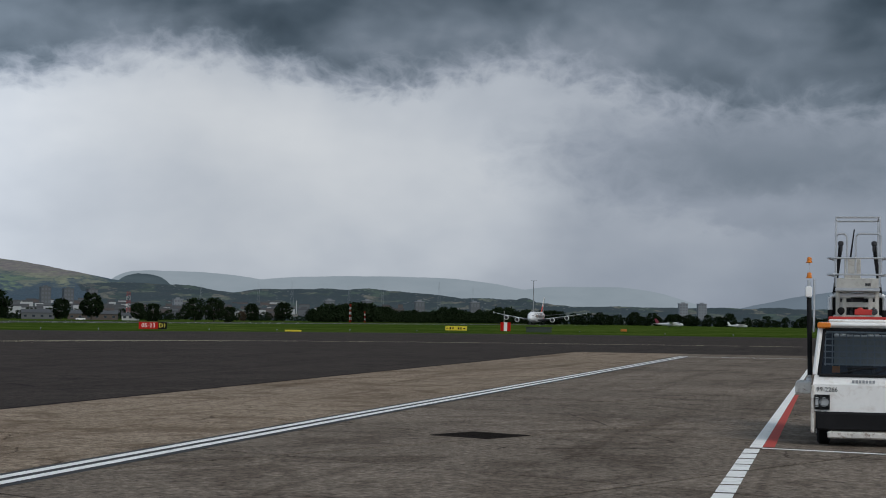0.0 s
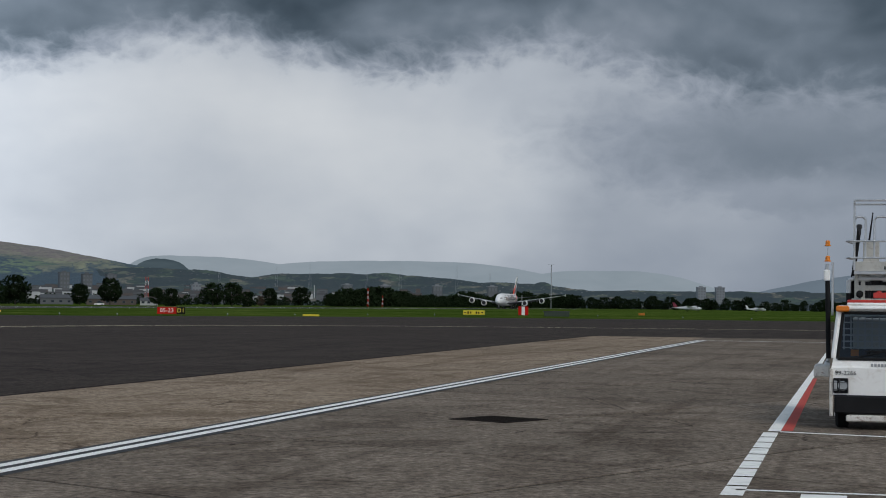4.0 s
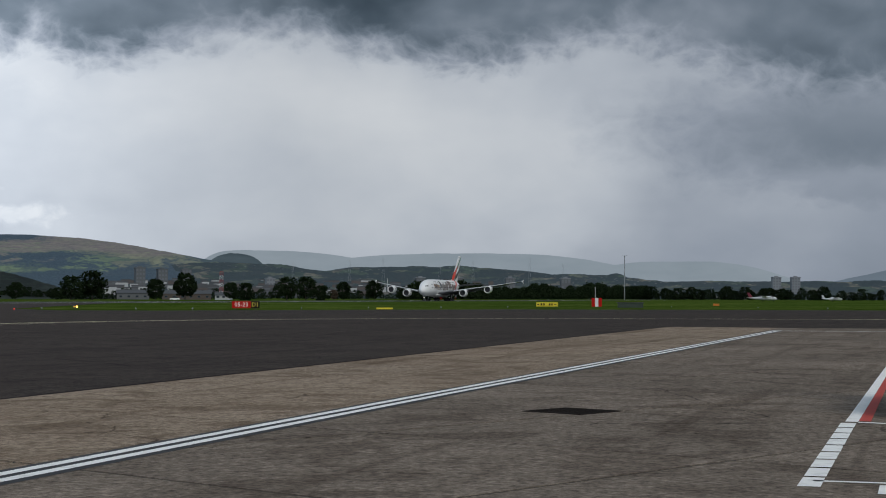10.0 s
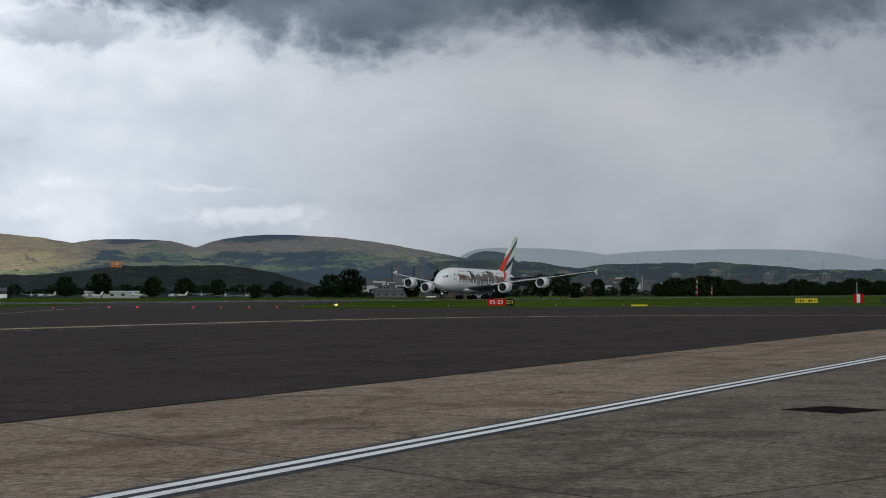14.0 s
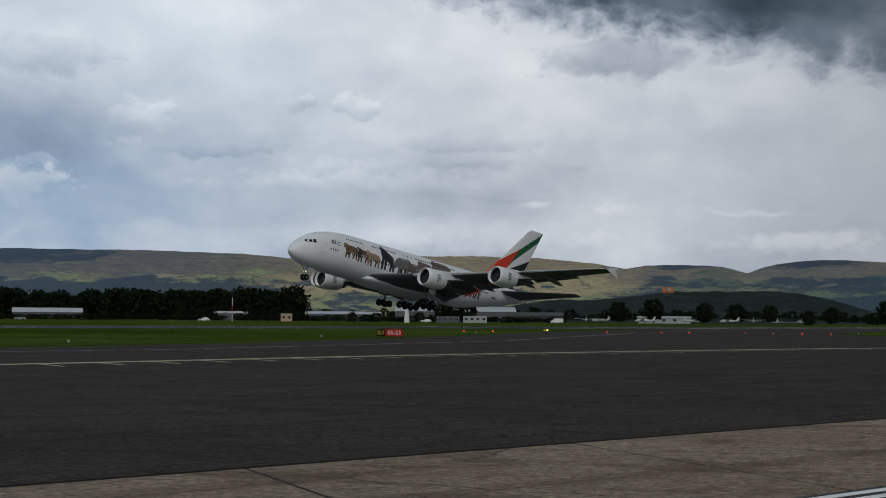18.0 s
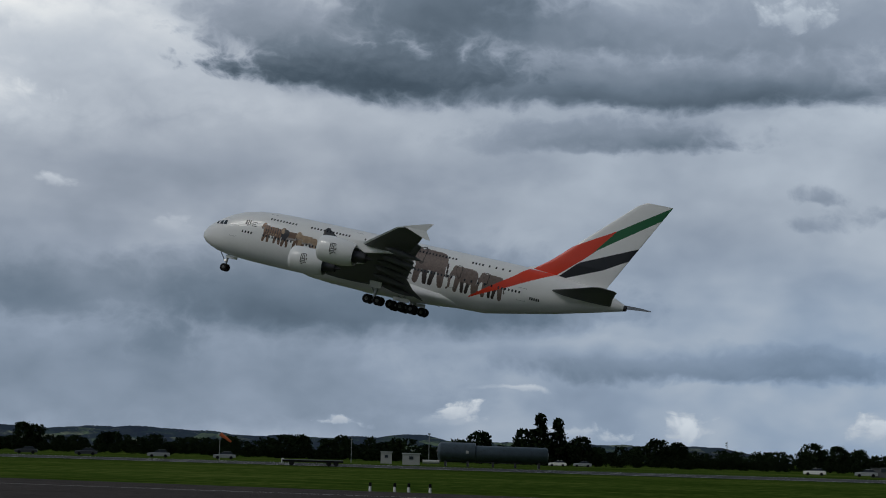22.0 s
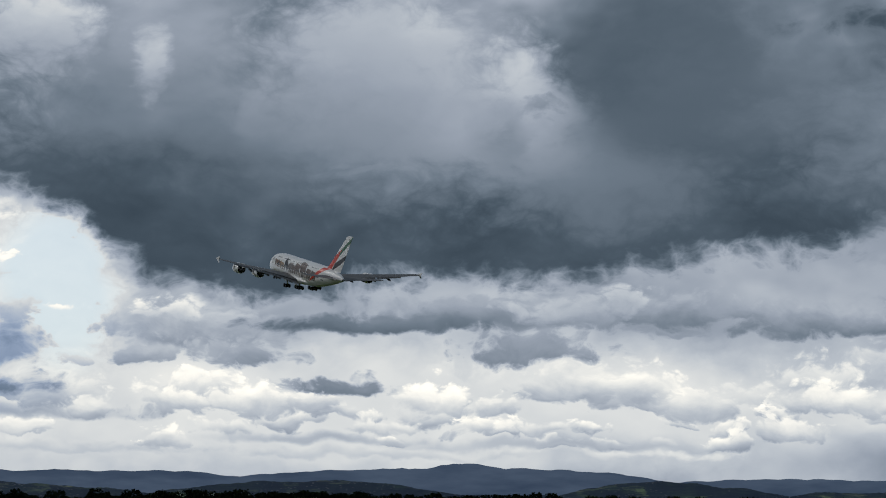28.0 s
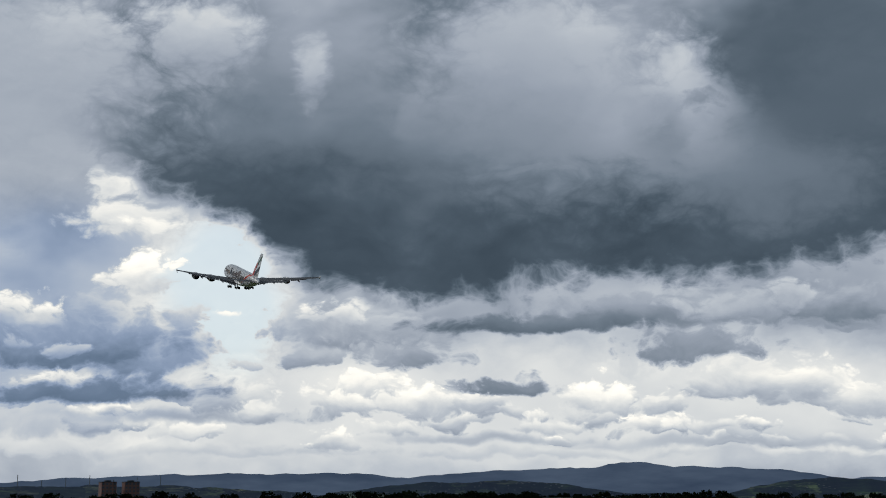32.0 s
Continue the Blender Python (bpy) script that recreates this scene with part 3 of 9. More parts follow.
    cloud(-35.8, 1.09, 0.58, 0.18, 0.68, 0.62, soft=0.4, puff=0.6, flat=1.6, cover=1)
    cloud(-34.8, 1.15, 0.18, 0.18, 0.70, 0.64, soft=0.4, puff=0.6, flat=1.4, cover=1)
    cloud(-20.2, 0.84, 0.97, 0.18, 0.74, 0.68, soft=0.4, puff=0.6, flat=1.6, cover=1)
    cloud(-15.9, 1.28, 0.97, 0.51, 0.80, 0.70, soft=0.4, puff=0.7, flat=1.6, cover=1)
    cloud(44.2, 2.99, 12.08, 1.66, 0.80, 0.80, soft=0.9, puff=0.3, flat=1.1, cover=0.42)


def decks():
    """Torn holes and scraps in the dark decks."""
    cloud(-73.0, 14.52, 4.29, 2.92, 0.60, 0.46, soft=0.8, puff=0.5, flat=1, over=True, cover=0.8)
    cloud(-82.4, 14.72, 5.07, 3.70, 0.68, 0.64, soft=0.6, puff=0.5, flat=1, over=True, cover=0.95)
    cloud(-80.3, 15.96, 1.75, 1.17, 0.76, 0.66, soft=0.6, puff=0.6, flat=1, over=True, cover=0.7)
    cloud(-76.4, 16.14, 2.53, 1.56, 0.82, 0.62, soft=0.6, puff=0.6, flat=1, over=True, cover=0.85)
    cloud(-72.2, 14.92, 0.51, 1.17, 0.76, 0.62, soft=0.7, puff=0.6, flat=1, over=True, cover=0.8)
    cloud(-66.3, 12.42, 3.51, 1.56, 0.52, 0.44, soft=0.8, puff=0.4, flat=1, over=True, cover=0.6)
    cloud(-68.6, 13.60, 0.78, 0.97, 0.60, 0.50, soft=0.8, puff=0.5, flat=1, over=True, cover=0.6)
    cloud(-65.0, 15.69, 3.31, 2.14, 0.74, 0.58, soft=0.8, puff=0.6, flat=1, over=True, cover=0.9)
    cloud(-66.2, 14.94, 0.88, 0.97, 0.68, 0.54, soft=0.6, puff=0.6, flat=1, over=True, cover=0.8)
    cloud(-62.8, 15.84, 1.17, 1.17, 0.76, 0.60, soft=0.6, puff=0.6, flat=1, over=True, cover=0.8)
    cloud(-57.0, 11.61, 3.70, 1.75, 0.60, 0.48, soft=0.8, puff=0.5, flat=1, over=True, cover=0.8)
    cloud(-59.2, 14.57, 1.46, 1.46, 0.82, 0.62, soft=0.8, puff=0.6, flat=1, over=True, cover=0.9)
    cloud(-58.3, 13.58, 1.36, 1.07, 0.74, 0.58, soft=0.8, puff=0.6, flat=1, over=True, cover=0.8)
    cloud(-60.2, 12.98, 1.07, 1.17, 0.38, 0.33, soft=0.6, puff=0.5, flat=1, over=True, cover=0.85)
    cloud(-58.8, 13.89, 0.70, 0.39, 0.46, 0.40, soft=0.5, puff=0.5, flat=1, over=True, cover=0.8)
    cloud(-53.8, 15.23, 3.70, 3.31, 0.33, 0.29, soft=0.7, puff=0.3, flat=1, over=True, cover=0.9)
    cloud(-70.6, 11.07, 5.85, 1.56, 0.34, 0.30, soft=0.8, puff=0.3, flat=1, over=True, cover=0.5)
    cloud(-64.9, 11.63, 1.17, 0.23, 0.50, 0.46, soft=0.7, puff=0.4, flat=1, over=True, cover=0.5)
    cloud(-62.3, 13.41, 3.90, 3.12, 0.72, 0.58, soft=0.8, puff=0.5, flat=1, over=True, cover=0.75)
    cloud(-52.7, 13.21, 4.48, 2.92, 0.38, 0.35, soft=0.7, puff=0.3, flat=1, over=True, cover=0.8)
    cloud(-56.6, 10.72, 3.90, 1.56, 0.46, 0.40, soft=0.8, puff=0.4, flat=1, over=True, cover=0.6)
    cloud(-39.8, 16.25, 8.38, 0.88, 0.30, 0.25, soft=0.5, puff=0.4, flat=1.6, over=True, cover=1)
    cloud(-47.7, 10.25, 4.48, 1.36, 0.36, 0.27, soft=0.45, puff=0.5, flat=1.6, over=True, cover=0.9)
    cloud(-43.2, 11.09, 2.92, 1.17, 0.46, 0.36, soft=0.45, puff=0.5, flat=1.4, over=True, cover=0.9)
    cloud(-46.8, 13.18, 4.29, 1.56, 0.46, 0.38, soft=0.7, puff=0.4, flat=1, over=True, cover=0.8)
    cloud(-65.5, 14.06, 3.12, 2.53, 0.62, 0.50, soft=0.8, puff=0.5, flat=1, over=True, cover=0.7)
    cloud(-41.6, 13.02, 3.70, 1.75, 0.52, 0.44, soft=0.9, puff=0.5, flat=1, over=True, cover=0.75)
    cloud(-42.2, 11.87, 1.75, 0.97, 0.60, 0.50, soft=0.9, puff=0.6, flat=1, over=True, cover=0.6)
    cloud(-45.4, 9.22, 0.88, 0.47, 0.42, 0.34, soft=0.4, puff=0.5, flat=1.4, over=True, cover=1)
    cloud(-44.3, 11.79, 4.29, 2.44, 0.54, 0.46, soft=0.8, puff=0.5, flat=1, over=True, cover=0.75)
    cloud(-44.8, 9.00, 2.53, 1.17, 0.64, 0.54, soft=0.8, puff=0.5, flat=1.2, over=True, cover=0.8)


weather()
decks()

def cloud_group():
    """Lays one cloud over a tone of sky."""
    tree = bpy.data.node_groups.new("cloud", "ShaderNodeTree")
    n = Nodes(tree)
    for k in ("V", "At", "Puffs", "Lit", "Size", "Middle", "Flat", "Puff", "Outer", "Inner", "Cover", "Base", "Top", "Relief"):
        tree.interface.new_socket(k, in_out="INPUT", socket_type="NodeSocketVector" if k in ("At", "Size", "Middle", "Flat") else "NodeSocketFloat")
    tree.interface.new_socket("V", in_out="OUTPUT", socket_type="NodeSocketFloat")
    i = n.add("NodeGroupInput").outputs
    wisp = n.math("MULTIPLY", i["V"], 0.02)
    o = n.vec("MULTIPLY_ADD", n.vec("ADD", i["At"], n.add("ShaderNodeCombineXYZ", {0: wisp}).outputs[0]), i["Size"], i["Middle"])
    r = n.vec("LENGTH", n.vec("MAXIMUM", o, n.vec("MULTIPLY", o, i["Flat"])))
    r = n.math("MULTIPLY_ADD", i["Puffs"], i["Puff"], r)
    m = n.smooth(r, i["Outer"], i["Inner"], 0.0, i["Cover"])
    t = n.smooth(n.vec("DOT_PRODUCT", o, (0, 1, 0)), -0.7, 0.7, i["Base"], i["Top"])
    t = n.math("MULTIPLY_ADD", i["Lit"], i["Relief"], t)
    v = n.math("MULTIPLY_ADD", m, n.math("SUBTRACT", t, i["V"]), i["V"])
    n.add("NodeGroupOutput", {0: v})
    return tree


def make_sky():
    world = bpy.data.worlds.new("overcast_sky")
    scene.world = world
    world.use_nodes = True
    world.cycles.sampling_method, world.cycles.sample_map_resolution = "MANUAL", 1024
    n = Nodes(world.node_tree)
    d = n.add("ShaderNodeTexCoord").outputs["Generated"]
    sep = n.add("ShaderNodeSeparateXYZ", {0: d})
    az = n.math("MULTIPLY", n.math("ARCTAN2", sep.outputs[0], sep.outputs[1]), 57.2958)
    el = n.math("MULTIPLY", n.math("ARCSINE", sep.outputs[2]), 57.2958)
    p = n.add("ShaderNodeCombineXYZ", {0: az, 1: el}).outputs[0]
    half = (0.5, 0.5, 0.5)
    one = cloud_group()

    def wave(vector, detail, rough, kind="Fac"):
        t = n.add("ShaderNodeTexNoise", {"Vector": vector, "Scale": 1.0, "Detail": detail, "Roughness": rough}, noise_dimensions="2D")
        return t.outputs[kind]

    big = wave(n.vec("MULTIPLY", p, (0.16, 0.30, 0)), 2.0, 0.5, "Color")
    fine = wave(n.vec("MULTIPLY", p, (0.62, 0.95, 0)), 4.0, 0.48, "Color")
    q = n.vec("MULTIPLY_ADD", n.vec("SUBTRACT", big, half), (1.5, 0.9, 0), p)
    tone = n.math("SUBTRACT", wave(n.vec("MULTIPLY", q, (0.20, 0.36, 0)), 3.0, 0.5), 0.5)
    sb = n.add("ShaderNodeSeparateXYZ", {0: n.vec("MULTIPLY_ADD", n.vec("SUBTRACT", fine, half), (0.5, 0.6, 0), q)})
    q = n.vec("MULTIPLY_ADD", n.vec("SUBTRACT", fine, half), (0.95, 0.6, 0), q)

    def billow(at):
        k = n.add("ShaderNodeTexVoronoi", {"Vector": n.vec("MULTIPLY", at, (0.95, 1.45, 0)), "Scale": 1.0, "Detail": 3.0, "Roughness": 0.5, "Lacunarity": 2.3, "Smoothness": 0.35},
                  voronoi_dimensions="2D", feature="SMOOTH_F1")
        return n.math("SUBTRACT", 0.5, k.outputs["Distance"])

    puffs = billow(q)
    lit = n.math("SUBTRACT", puffs, billow(n.vec("ADD", q, (-0.05, 0.22, 0))))

    def profile(a, table):
        """Elevation read from a table along the azimuth."""
        lo, hi = table[0][0], table[-1][0]
        r = n.ramp(n.math("MULTIPLY_ADD", a, 1 / (hi - lo), -lo / (hi - lo)), [((x - lo) / (hi - lo), (y / 25, y / 25, y / 25, 1)) for x, y in table])
        return n.math("MULTIPLY", r, 25.0)

    def lay(v, m, tone_in):
        return n.math("MULTIPLY_ADD", m, n.math("SUBTRACT", tone_in, v), v)

    def stack(v, rows):
        for a, e, wide, tall, top, base, soft, puff, flat, cover, over in rows:
            g = n.add("ShaderNodeGroup", node_tree=one)
            for k, s in (("V", v), ("At", q), ("Puffs", puffs), ("Lit", lit)):
                n.tree.links.new(s, g.inputs[k])
            for k, s in (("Size", (1 / wide, 1 / tall, 0)), ("Middle", (-a / wide, -e / tall, 0)), ("Flat", (-1, -flat, 0)), ("Puff", -min(1.0, 1.1 * puff / tall ** 0.7)), ("Outer", 1 + 0.8 * soft),
                         ("Inner", 1 - 0.8 * soft), ("Cover", cover), ("Base", base), ("Top", top), ("Relief", 0.16 * puff * max(0.0, 0.75 - soft))):
                g.inputs[k].default_value = s
            v = g.outputs[0]
        return v

    cool = n.math("MULTIPLY", n.smooth(az, 52, 36, 0, 1), n.smooth(az, -50, -36, 0, 1))
    gain = n.math("MULTIPLY", n.smooth(az, 70, 52, 1.0, 1.76), n.math("MULTIPLY", n.smooth(az, 44, 20, 1.0, 1.04), n.smooth(az, -12, -24, 1.0, 1.07)))
    calm = n.smooth(az, 66, 52, 0.4, 1.0)
    grain = n.math("MULTIPLY", tone, n.math("MULTIPLY", calm, 0.16))
    grain = n.math("MULTIPLY_ADD", n.math("SUBTRACT", n.add("ShaderNodeSeparateColor", {0: fine}).outputs[2], 0.5), n.math("MULTIPLY", calm, 0.05), grain)
    heap_r = n.vec("LENGTH", n.vec("MULTIPLY_ADD", q, (1 / 8.0, 1 / 4.0, 0), (81.0 / 8.0, -6.5 / 4.0, 0)))
    heap = n.smooth(heap_r, 1.2, 0.7, 0.0, 1.0)
    gap_r = n.vec("LENGTH", n.vec("MULTIPLY_ADD", q, (1 / 2.6, 1 / 3.2, 0), (75.2 / 2.6, -7.4 / 3.2, 0)))
    el_sun = math.asin(SUN_DIR.z)
    sky = n.add("ShaderNodeTexSky", sky_type="NISHITA", sun_disc=False, sun_elevation=el_sun,
                sun_rotation=math.atan2(SUN_DIR.x, SUN_DIR.y)).outputs[0]

    def sector(lo, hi):
        """The sky between two azimuths."""
        near = [c for c in CLOUDS if c[0] + c[2] * 1.9 + 2 > lo and c[0] - c[2] * 1.9 - 2 < hi]
        v = n.math("MULTIPLY_ADD", tone, 0.16, 0.65)
        v = stack(v, [c for c in near if not c[10]])
        v = n.math("ADD", v, grain)
        for table, side in ((RIM_WEST, -1), (RIM_EAST, 1)):
            if (side < 0 and lo < -30) or (side > 0 and hi > 12):
                deep = n.math("SUBTRACT", n.math("MULTIPLY_ADD", puffs, 0.7, sb.outputs[1]), profile(sb.outputs[0], table))
                if side < 0:
                    m = n.math("MULTIPLY", n.smooth(deep, -0.35, 0.75, 0.0, 1.0), n.smooth(az, -30, -36, 0.0, 1.0))
                    t = n.math("MULTIPLY_ADD", n.smooth(deep, 1.2, 8.0, 0.0, 0.22), 1.0, n.math("MULTIPLY_ADD", tone, n.smooth(deep, 0.5, 4.0, 0.14, 0.55), 0.295))
                else:
                    m = n.math("MULTIPLY", n.smooth(deep, -0.55, 1.2, 0.0, 1.0), n.smooth(az, 14, 20, 0.0, 1.0))
                    t = n.math("ADD", n.math("MULTIPLY_ADD", tone, 0.42, 0.44), n.math("MULTIPLY", n.smooth(deep, 0.3, 2.6, 0.0, -0.07), n.smooth(az, 70, 86, 1.0, 0.7)))
                    t = n.math("ADD", t, n.math("ADD", n.smooth(az, 62, 54, 0.0, -0.06), n.smooth(az, 40, 30, 0.0, 0.06)))
                v = lay(v, m, n.math("MULTIPLY_ADD", lit, 0.012, t))
        v = stack(v, [c for c in near if c[10]])
        # unseen sky overhead, toned to a grey deck to dim the ground
        v = lay(v, n.smooth(el, 17, 30, 0.0, 0.9), 0.46)
        colour = n.ramp(v, [(0.0, lin(10, 15, 20)), (0.16, lin(30, 40, 50)), (0.215, lin(43, 55, 66)), (0.333, lin(72, 85, 97)), (0.463, lin(106, 118, 131)), (0.596, lin(143, 152, 165)),
                            (0.733, lin(180, 187, 196)), (0.835, lin(209, 213, 217)), (0.957, lin(246, 245, 241)), (1.0, lin(253, 251, 247))])
        if lo < -60:
            # blue sky in the gap, blue shade in the heap beside it
            colour = n.mix(n.math("MULTIPLY", heap, n.smooth(v, 0.8, 0.55, 0.0, 1.0)), colour, n.vec("MULTIPLY", colour, (0.86, 0.97, 1.14)))
            blue = n.math("MULTIPLY", n.smooth(gap_r, 1.1, 0.5, 0.0, 0.8), n.math("MULTIPLY", n.smooth(v, 0.79, 0.84, 0.0, 1.0), n.smooth(v, 0.94, 0.89, 0.0, 1.0)))
            colour = n.mix(blue, colour, n.add("ShaderNodeMix", {0: 0.25, 6: lin(205, 220, 232), 7: n.vec("MULTIPLY", sky, (0.10, 0.10, 0.10))}, data_type="RGBA").outputs[2])
        if lo < -30:
            colour = n.mix(n.math("MULTIPLY", n.smooth(az, -34, -46, 0.0, 1.0), n.smooth(v, 0.62, 0.85, 0.0, 1.0)), colour, n.vec("MULTIPLY", colour, (1.02, 1.0, 0.955)))
        if hi > -50 and lo < 52:
            colour = n.mix(n.math("MULTIPLY", cool, n.smooth(az, -24, -10, 0.3, 1.0)), colour, n.vec("MULTIPLY", colour, (0.95, 1.0, 1.045)))
        if hi > -48 and lo < 48:
            rain = n.math("MULTIPLY", n.math("MULTIPLY", n.smooth(az, 46, 34, 0, 1), n.smooth(az, -47, -38, 0, 1)), n.math("MULTIPLY", n.smooth(el, 9, 3, 0, 1), n.smooth(v, 0.74, 0.60, 0.0, 1.0)))
            colour = n.mix(n.math("MULTIPLY", rain, n.smooth(az, -14, 4, 0.45, 1.0)), colour, n.vec("MULTIPLY", colour, (0.85, 0.98, 1.10)))
        return n.add("ShaderNodeBackground", {0: colour, 1: gain}).outputs[0]

    cuts = (-180, -56, -34, -6, 28, 180)
    whole = sector(cuts[0], cuts[1])
    for lo, hi in zip(cuts[1:], cuts[2:]):
        whole = n.add("ShaderNodeMixShader", {0: n.math("GREATER_THAN", az, float(lo)), 1: whole, 2: sector(lo, hi)}).outputs[0]
    n.add("ShaderNodeOutputWorld", {0: whole})
    return world


make_sky()
sun = new("sun", bpy.data.lights.new("sun", "SUN"))
sun.data.energy, sun.data.angle, sun.data.color = 1.35, radians(24), (1.0, 0.965, 0.92)
sun.matrix_world = look(SUN_DIR * 100, (0, 0, 0))
# ---- mesh helpers ----
class Shape:
    """Vertices and faces gathered for one mesh."""

    def __init__(self):
        self.v, self.f, self.m = [], [], []

    def face(self, pts, m=0):
        b = len(self.v)
        self.v += [tuple(p) for p in pts]
        self.f.append(tuple(range(b, b + len(pts))))
        self.m.append(m)

    def grid(self, rows, close=False, m=0, cap=False):
        """Skin over equal rows of points; close joins each row's end to its start."""
        b, k = len(self.v), len(rows[0])
        for r in rows:
            self.v += [tuple(p) for p in r]
        for i in range(len(rows) - 1):
            for j in range(k if close else k - 1):
                a, c = b + i * k + j, b + i * k + (j + 1) % k
                self.f.append((a, c, c + k, a + k))
                self.m.append(m)
        if cap:
            self.f.append(tuple(b + j for j in reversed(range(k))))
            self.f.append(tuple(b + (len(rows) - 1) * k + j for j in range(k)))
            self.m += [m, m]
        return self

    def box(self, c, s, m=0, rz=0.0, bev=0.0, ry=0.0):
        """A box about c of size s, its upright and level edges chamfered by bev."""
        hx, hy, hz = s[0] / 2, s[1] / 2, s[2] / 2
        bev = min(bev, hx * 0.9, hy * 0.9, hz * 0.9)
        R = Euler((0, ry, rz)).to_matrix()
        C = Vector(c)

        def ring(z, ins):
            x, y, k = hx - ins, hy - ins, bev if bev else 0
            if not bev:
                pts = [(x, y), (-x, y), (-x, -y), (x, -y)]
            else:
                pts = [(x, y - k), (x - k, y), (-x + k, y), (-x, y - k), (-x, -y + k), (-x + k, -y), (x - k, -y), (x, -y + k)]
            return [C + R @ Vector((px, py, z)) for px, py in pts]

        if bev:
            rows = [ring(-hz, bev), ring(-hz + bev, 0), ring(hz - bev, 0), ring(hz, bev)]
        else:
            rows = [ring(-hz, 0), ring(hz, 0)]
        return self.grid(rows, True, m, True)

    def tube(self, a, b, r0, r1=None, n=8, m=0, cap=True):
        a, b = Vector(a), Vector(b)
        r1 = r0 if r1 is None else r1
        z = (b - a).normalized()
        x = z.orthogonal().normalized()
        y = z.cross(x)
        rows = [[p + (x * math.cos(i * math.tau / n) + y * math.sin(i * math.tau / n)) * r for i in range(n)] for p, r in ((a, r0), (b, r1))]
        return self.grid(rows, True, m, cap)

    def pipe(self, pts, r, n=6, m=0):
        for a, b in zip(pts, pts[1:]):
            self.tube(a, b, r, r, n, m)
        return self

    def lathe(self, a, axis, prof, n=24, m=0, cap=True):
        """Turned body: prof is (along, radius) pairs."""
        z = Vector(axis).normalized()
        x = z.orthogonal().normalized()
        y = z.cross(x)
        rows = [[Vector(a) + z * t + (x * math.cos(i * math.tau / n) + y * math.sin(i * math.tau / n)) * r for i in range(n)] for t, r in prof]
        return self.grid(rows, True, m, cap)

    def mesh(self, name, mats, smooth=35.0):
        me = bpy.data.meshes.new(name)
        me.from_pydata(self.v, [], self.f)
        for x in mats:
            me.materials.append(x)
        if len(mats) > 1:
            me.polygons.foreach_set("material_index", self.m)
        if smooth:
            me.polygons.foreach_set("use_smooth", [True] * len(self.f))
            me.set_sharp_from_angle(angle=radians(smooth))
        me.update()
        return me


def part(name, shape, mats, parent=None, label="", smooth=35.0, at=None):
    mats = mats if isinstance(mats, (list, tuple)) else [mats]
    me = shape.mesh(name, mats, smooth) if isinstance(shape, Shape) else shape
    ob = new(name, me)
    if parent is not None:
        ob.parent = parent
    if at is not None:
        ob.matrix_basis = at
    if label:
        ob["label"] = label
    return ob


def thing(name, label, category, group="", at=None, kind=""):
    ob = new(name)
    ob.empty_display_size = 0.2
    if at is not None:
        ob.matrix_basis = at
    return tagged(ob, label, category, group, kind)


def text_mesh(words, size, material, depth=0.004):
    cu = bpy.data.curves.new("lettering", "FONT")
    cu.body, cu.size, cu.extrude, cu.align_x, cu.align_y, cu.resolution_u = words, size, depth, "CENTER", "CENTER", 2
    tmp = bpy.data.objects.new("lettering", cu)
    scene.collection.objects.link(tmp)
    dg = bpy.context.evaluated_depsgraph_get()
    me = bpy.data.meshes.new_from_object(tmp.evaluated_get(dg))
    bpy.data.objects.remove(tmp)
    me.materials.clear()
    me.materials.append(material)
    return me


def polar(az, dist, z=0.0):
    a = radians(az)
    return Vector((math.sin(a) * dist, math.cos(a) * dist, z))


# ---- materials ----
def paint(name, rgb, rough=0.5, metal=0.0, vary=0.12, scale=3.0, bump=0.0, bump_scale=40.0, dirt=None, dirt_amount=0.0, spec=0.5, coat=0.0, rnd=0.0):
    """A surface with broad and fine variation of tone, optional grime and relief."""
    m = bpy.data.materials.new(name)
    m.use_nodes = True
    n = Nodes(m.node_tree)
    co = n.add("ShaderNodeTexCoord").outputs["Object"]
    a = n.noise(co, scale, 5.0, 0.6)
    b = n.noise(co, scale * 9.0, 3.0, 0.5)
    f = n.math("MULTIPLY_ADD", a, 0.65, n.math("MULTIPLY", b, 0.35))
    c0 = tuple(max(0.0, c * (1 - vary)) for c in rgb) + (1,)
    c1 = tuple(min(1.0, c * (1 + vary)) for c in rgb) + (1,)
    col = n.ramp(f, [(0.3, c0), (0.7, c1)])
    if dirt:
        g = n.noise(co, scale * 2.3, 6.0, 0.65, distort=0.6)
        col = n.mix(n.smooth(g, 0.5, 0.72, 0.0, dirt_amount), col, (*dirt, 1))
    if rnd:
        r = n.add("ShaderNodeObjectInfo").outputs["Random"]
        col = n.add("ShaderNodeHueSaturation", {"Value": n.math("MULTIPLY_ADD", r, rnd, 1 - rnd / 2), "Color": col}).outputs[0]
    ins = {"Base Color": col, "Roughness": n.math("MULTIPLY_ADD", b, 0.2, rough - 0.1, clamp=True), "Metallic": metal, "Specular IOR Level": spec, "Coat Weight": coat}
    if bump:
        h = n.noise(co, bump_scale, 4.0, 0.6)
        ins["Normal"] = n.add("ShaderNodeBump", {"Strength": bump, "Distance": 0.05, "Height": h}).outputs[0]
    s = n.add("ShaderNodeBsdfPrincipled", ins)
    n.add("ShaderNodeOutputMaterial", {0: s.outputs[0]})
    return m


def glow(name, rgb, strength):
    m = bpy.data.materials.new(name)
    m.use_nodes = True
    n = Nodes(m.node_tree)
    s = n.add("ShaderNodeEmission", {0: (*rgb, 1), 1: strength})
    n.add("ShaderNodeOutputMaterial", {0: s.outputs[0]})
    return m


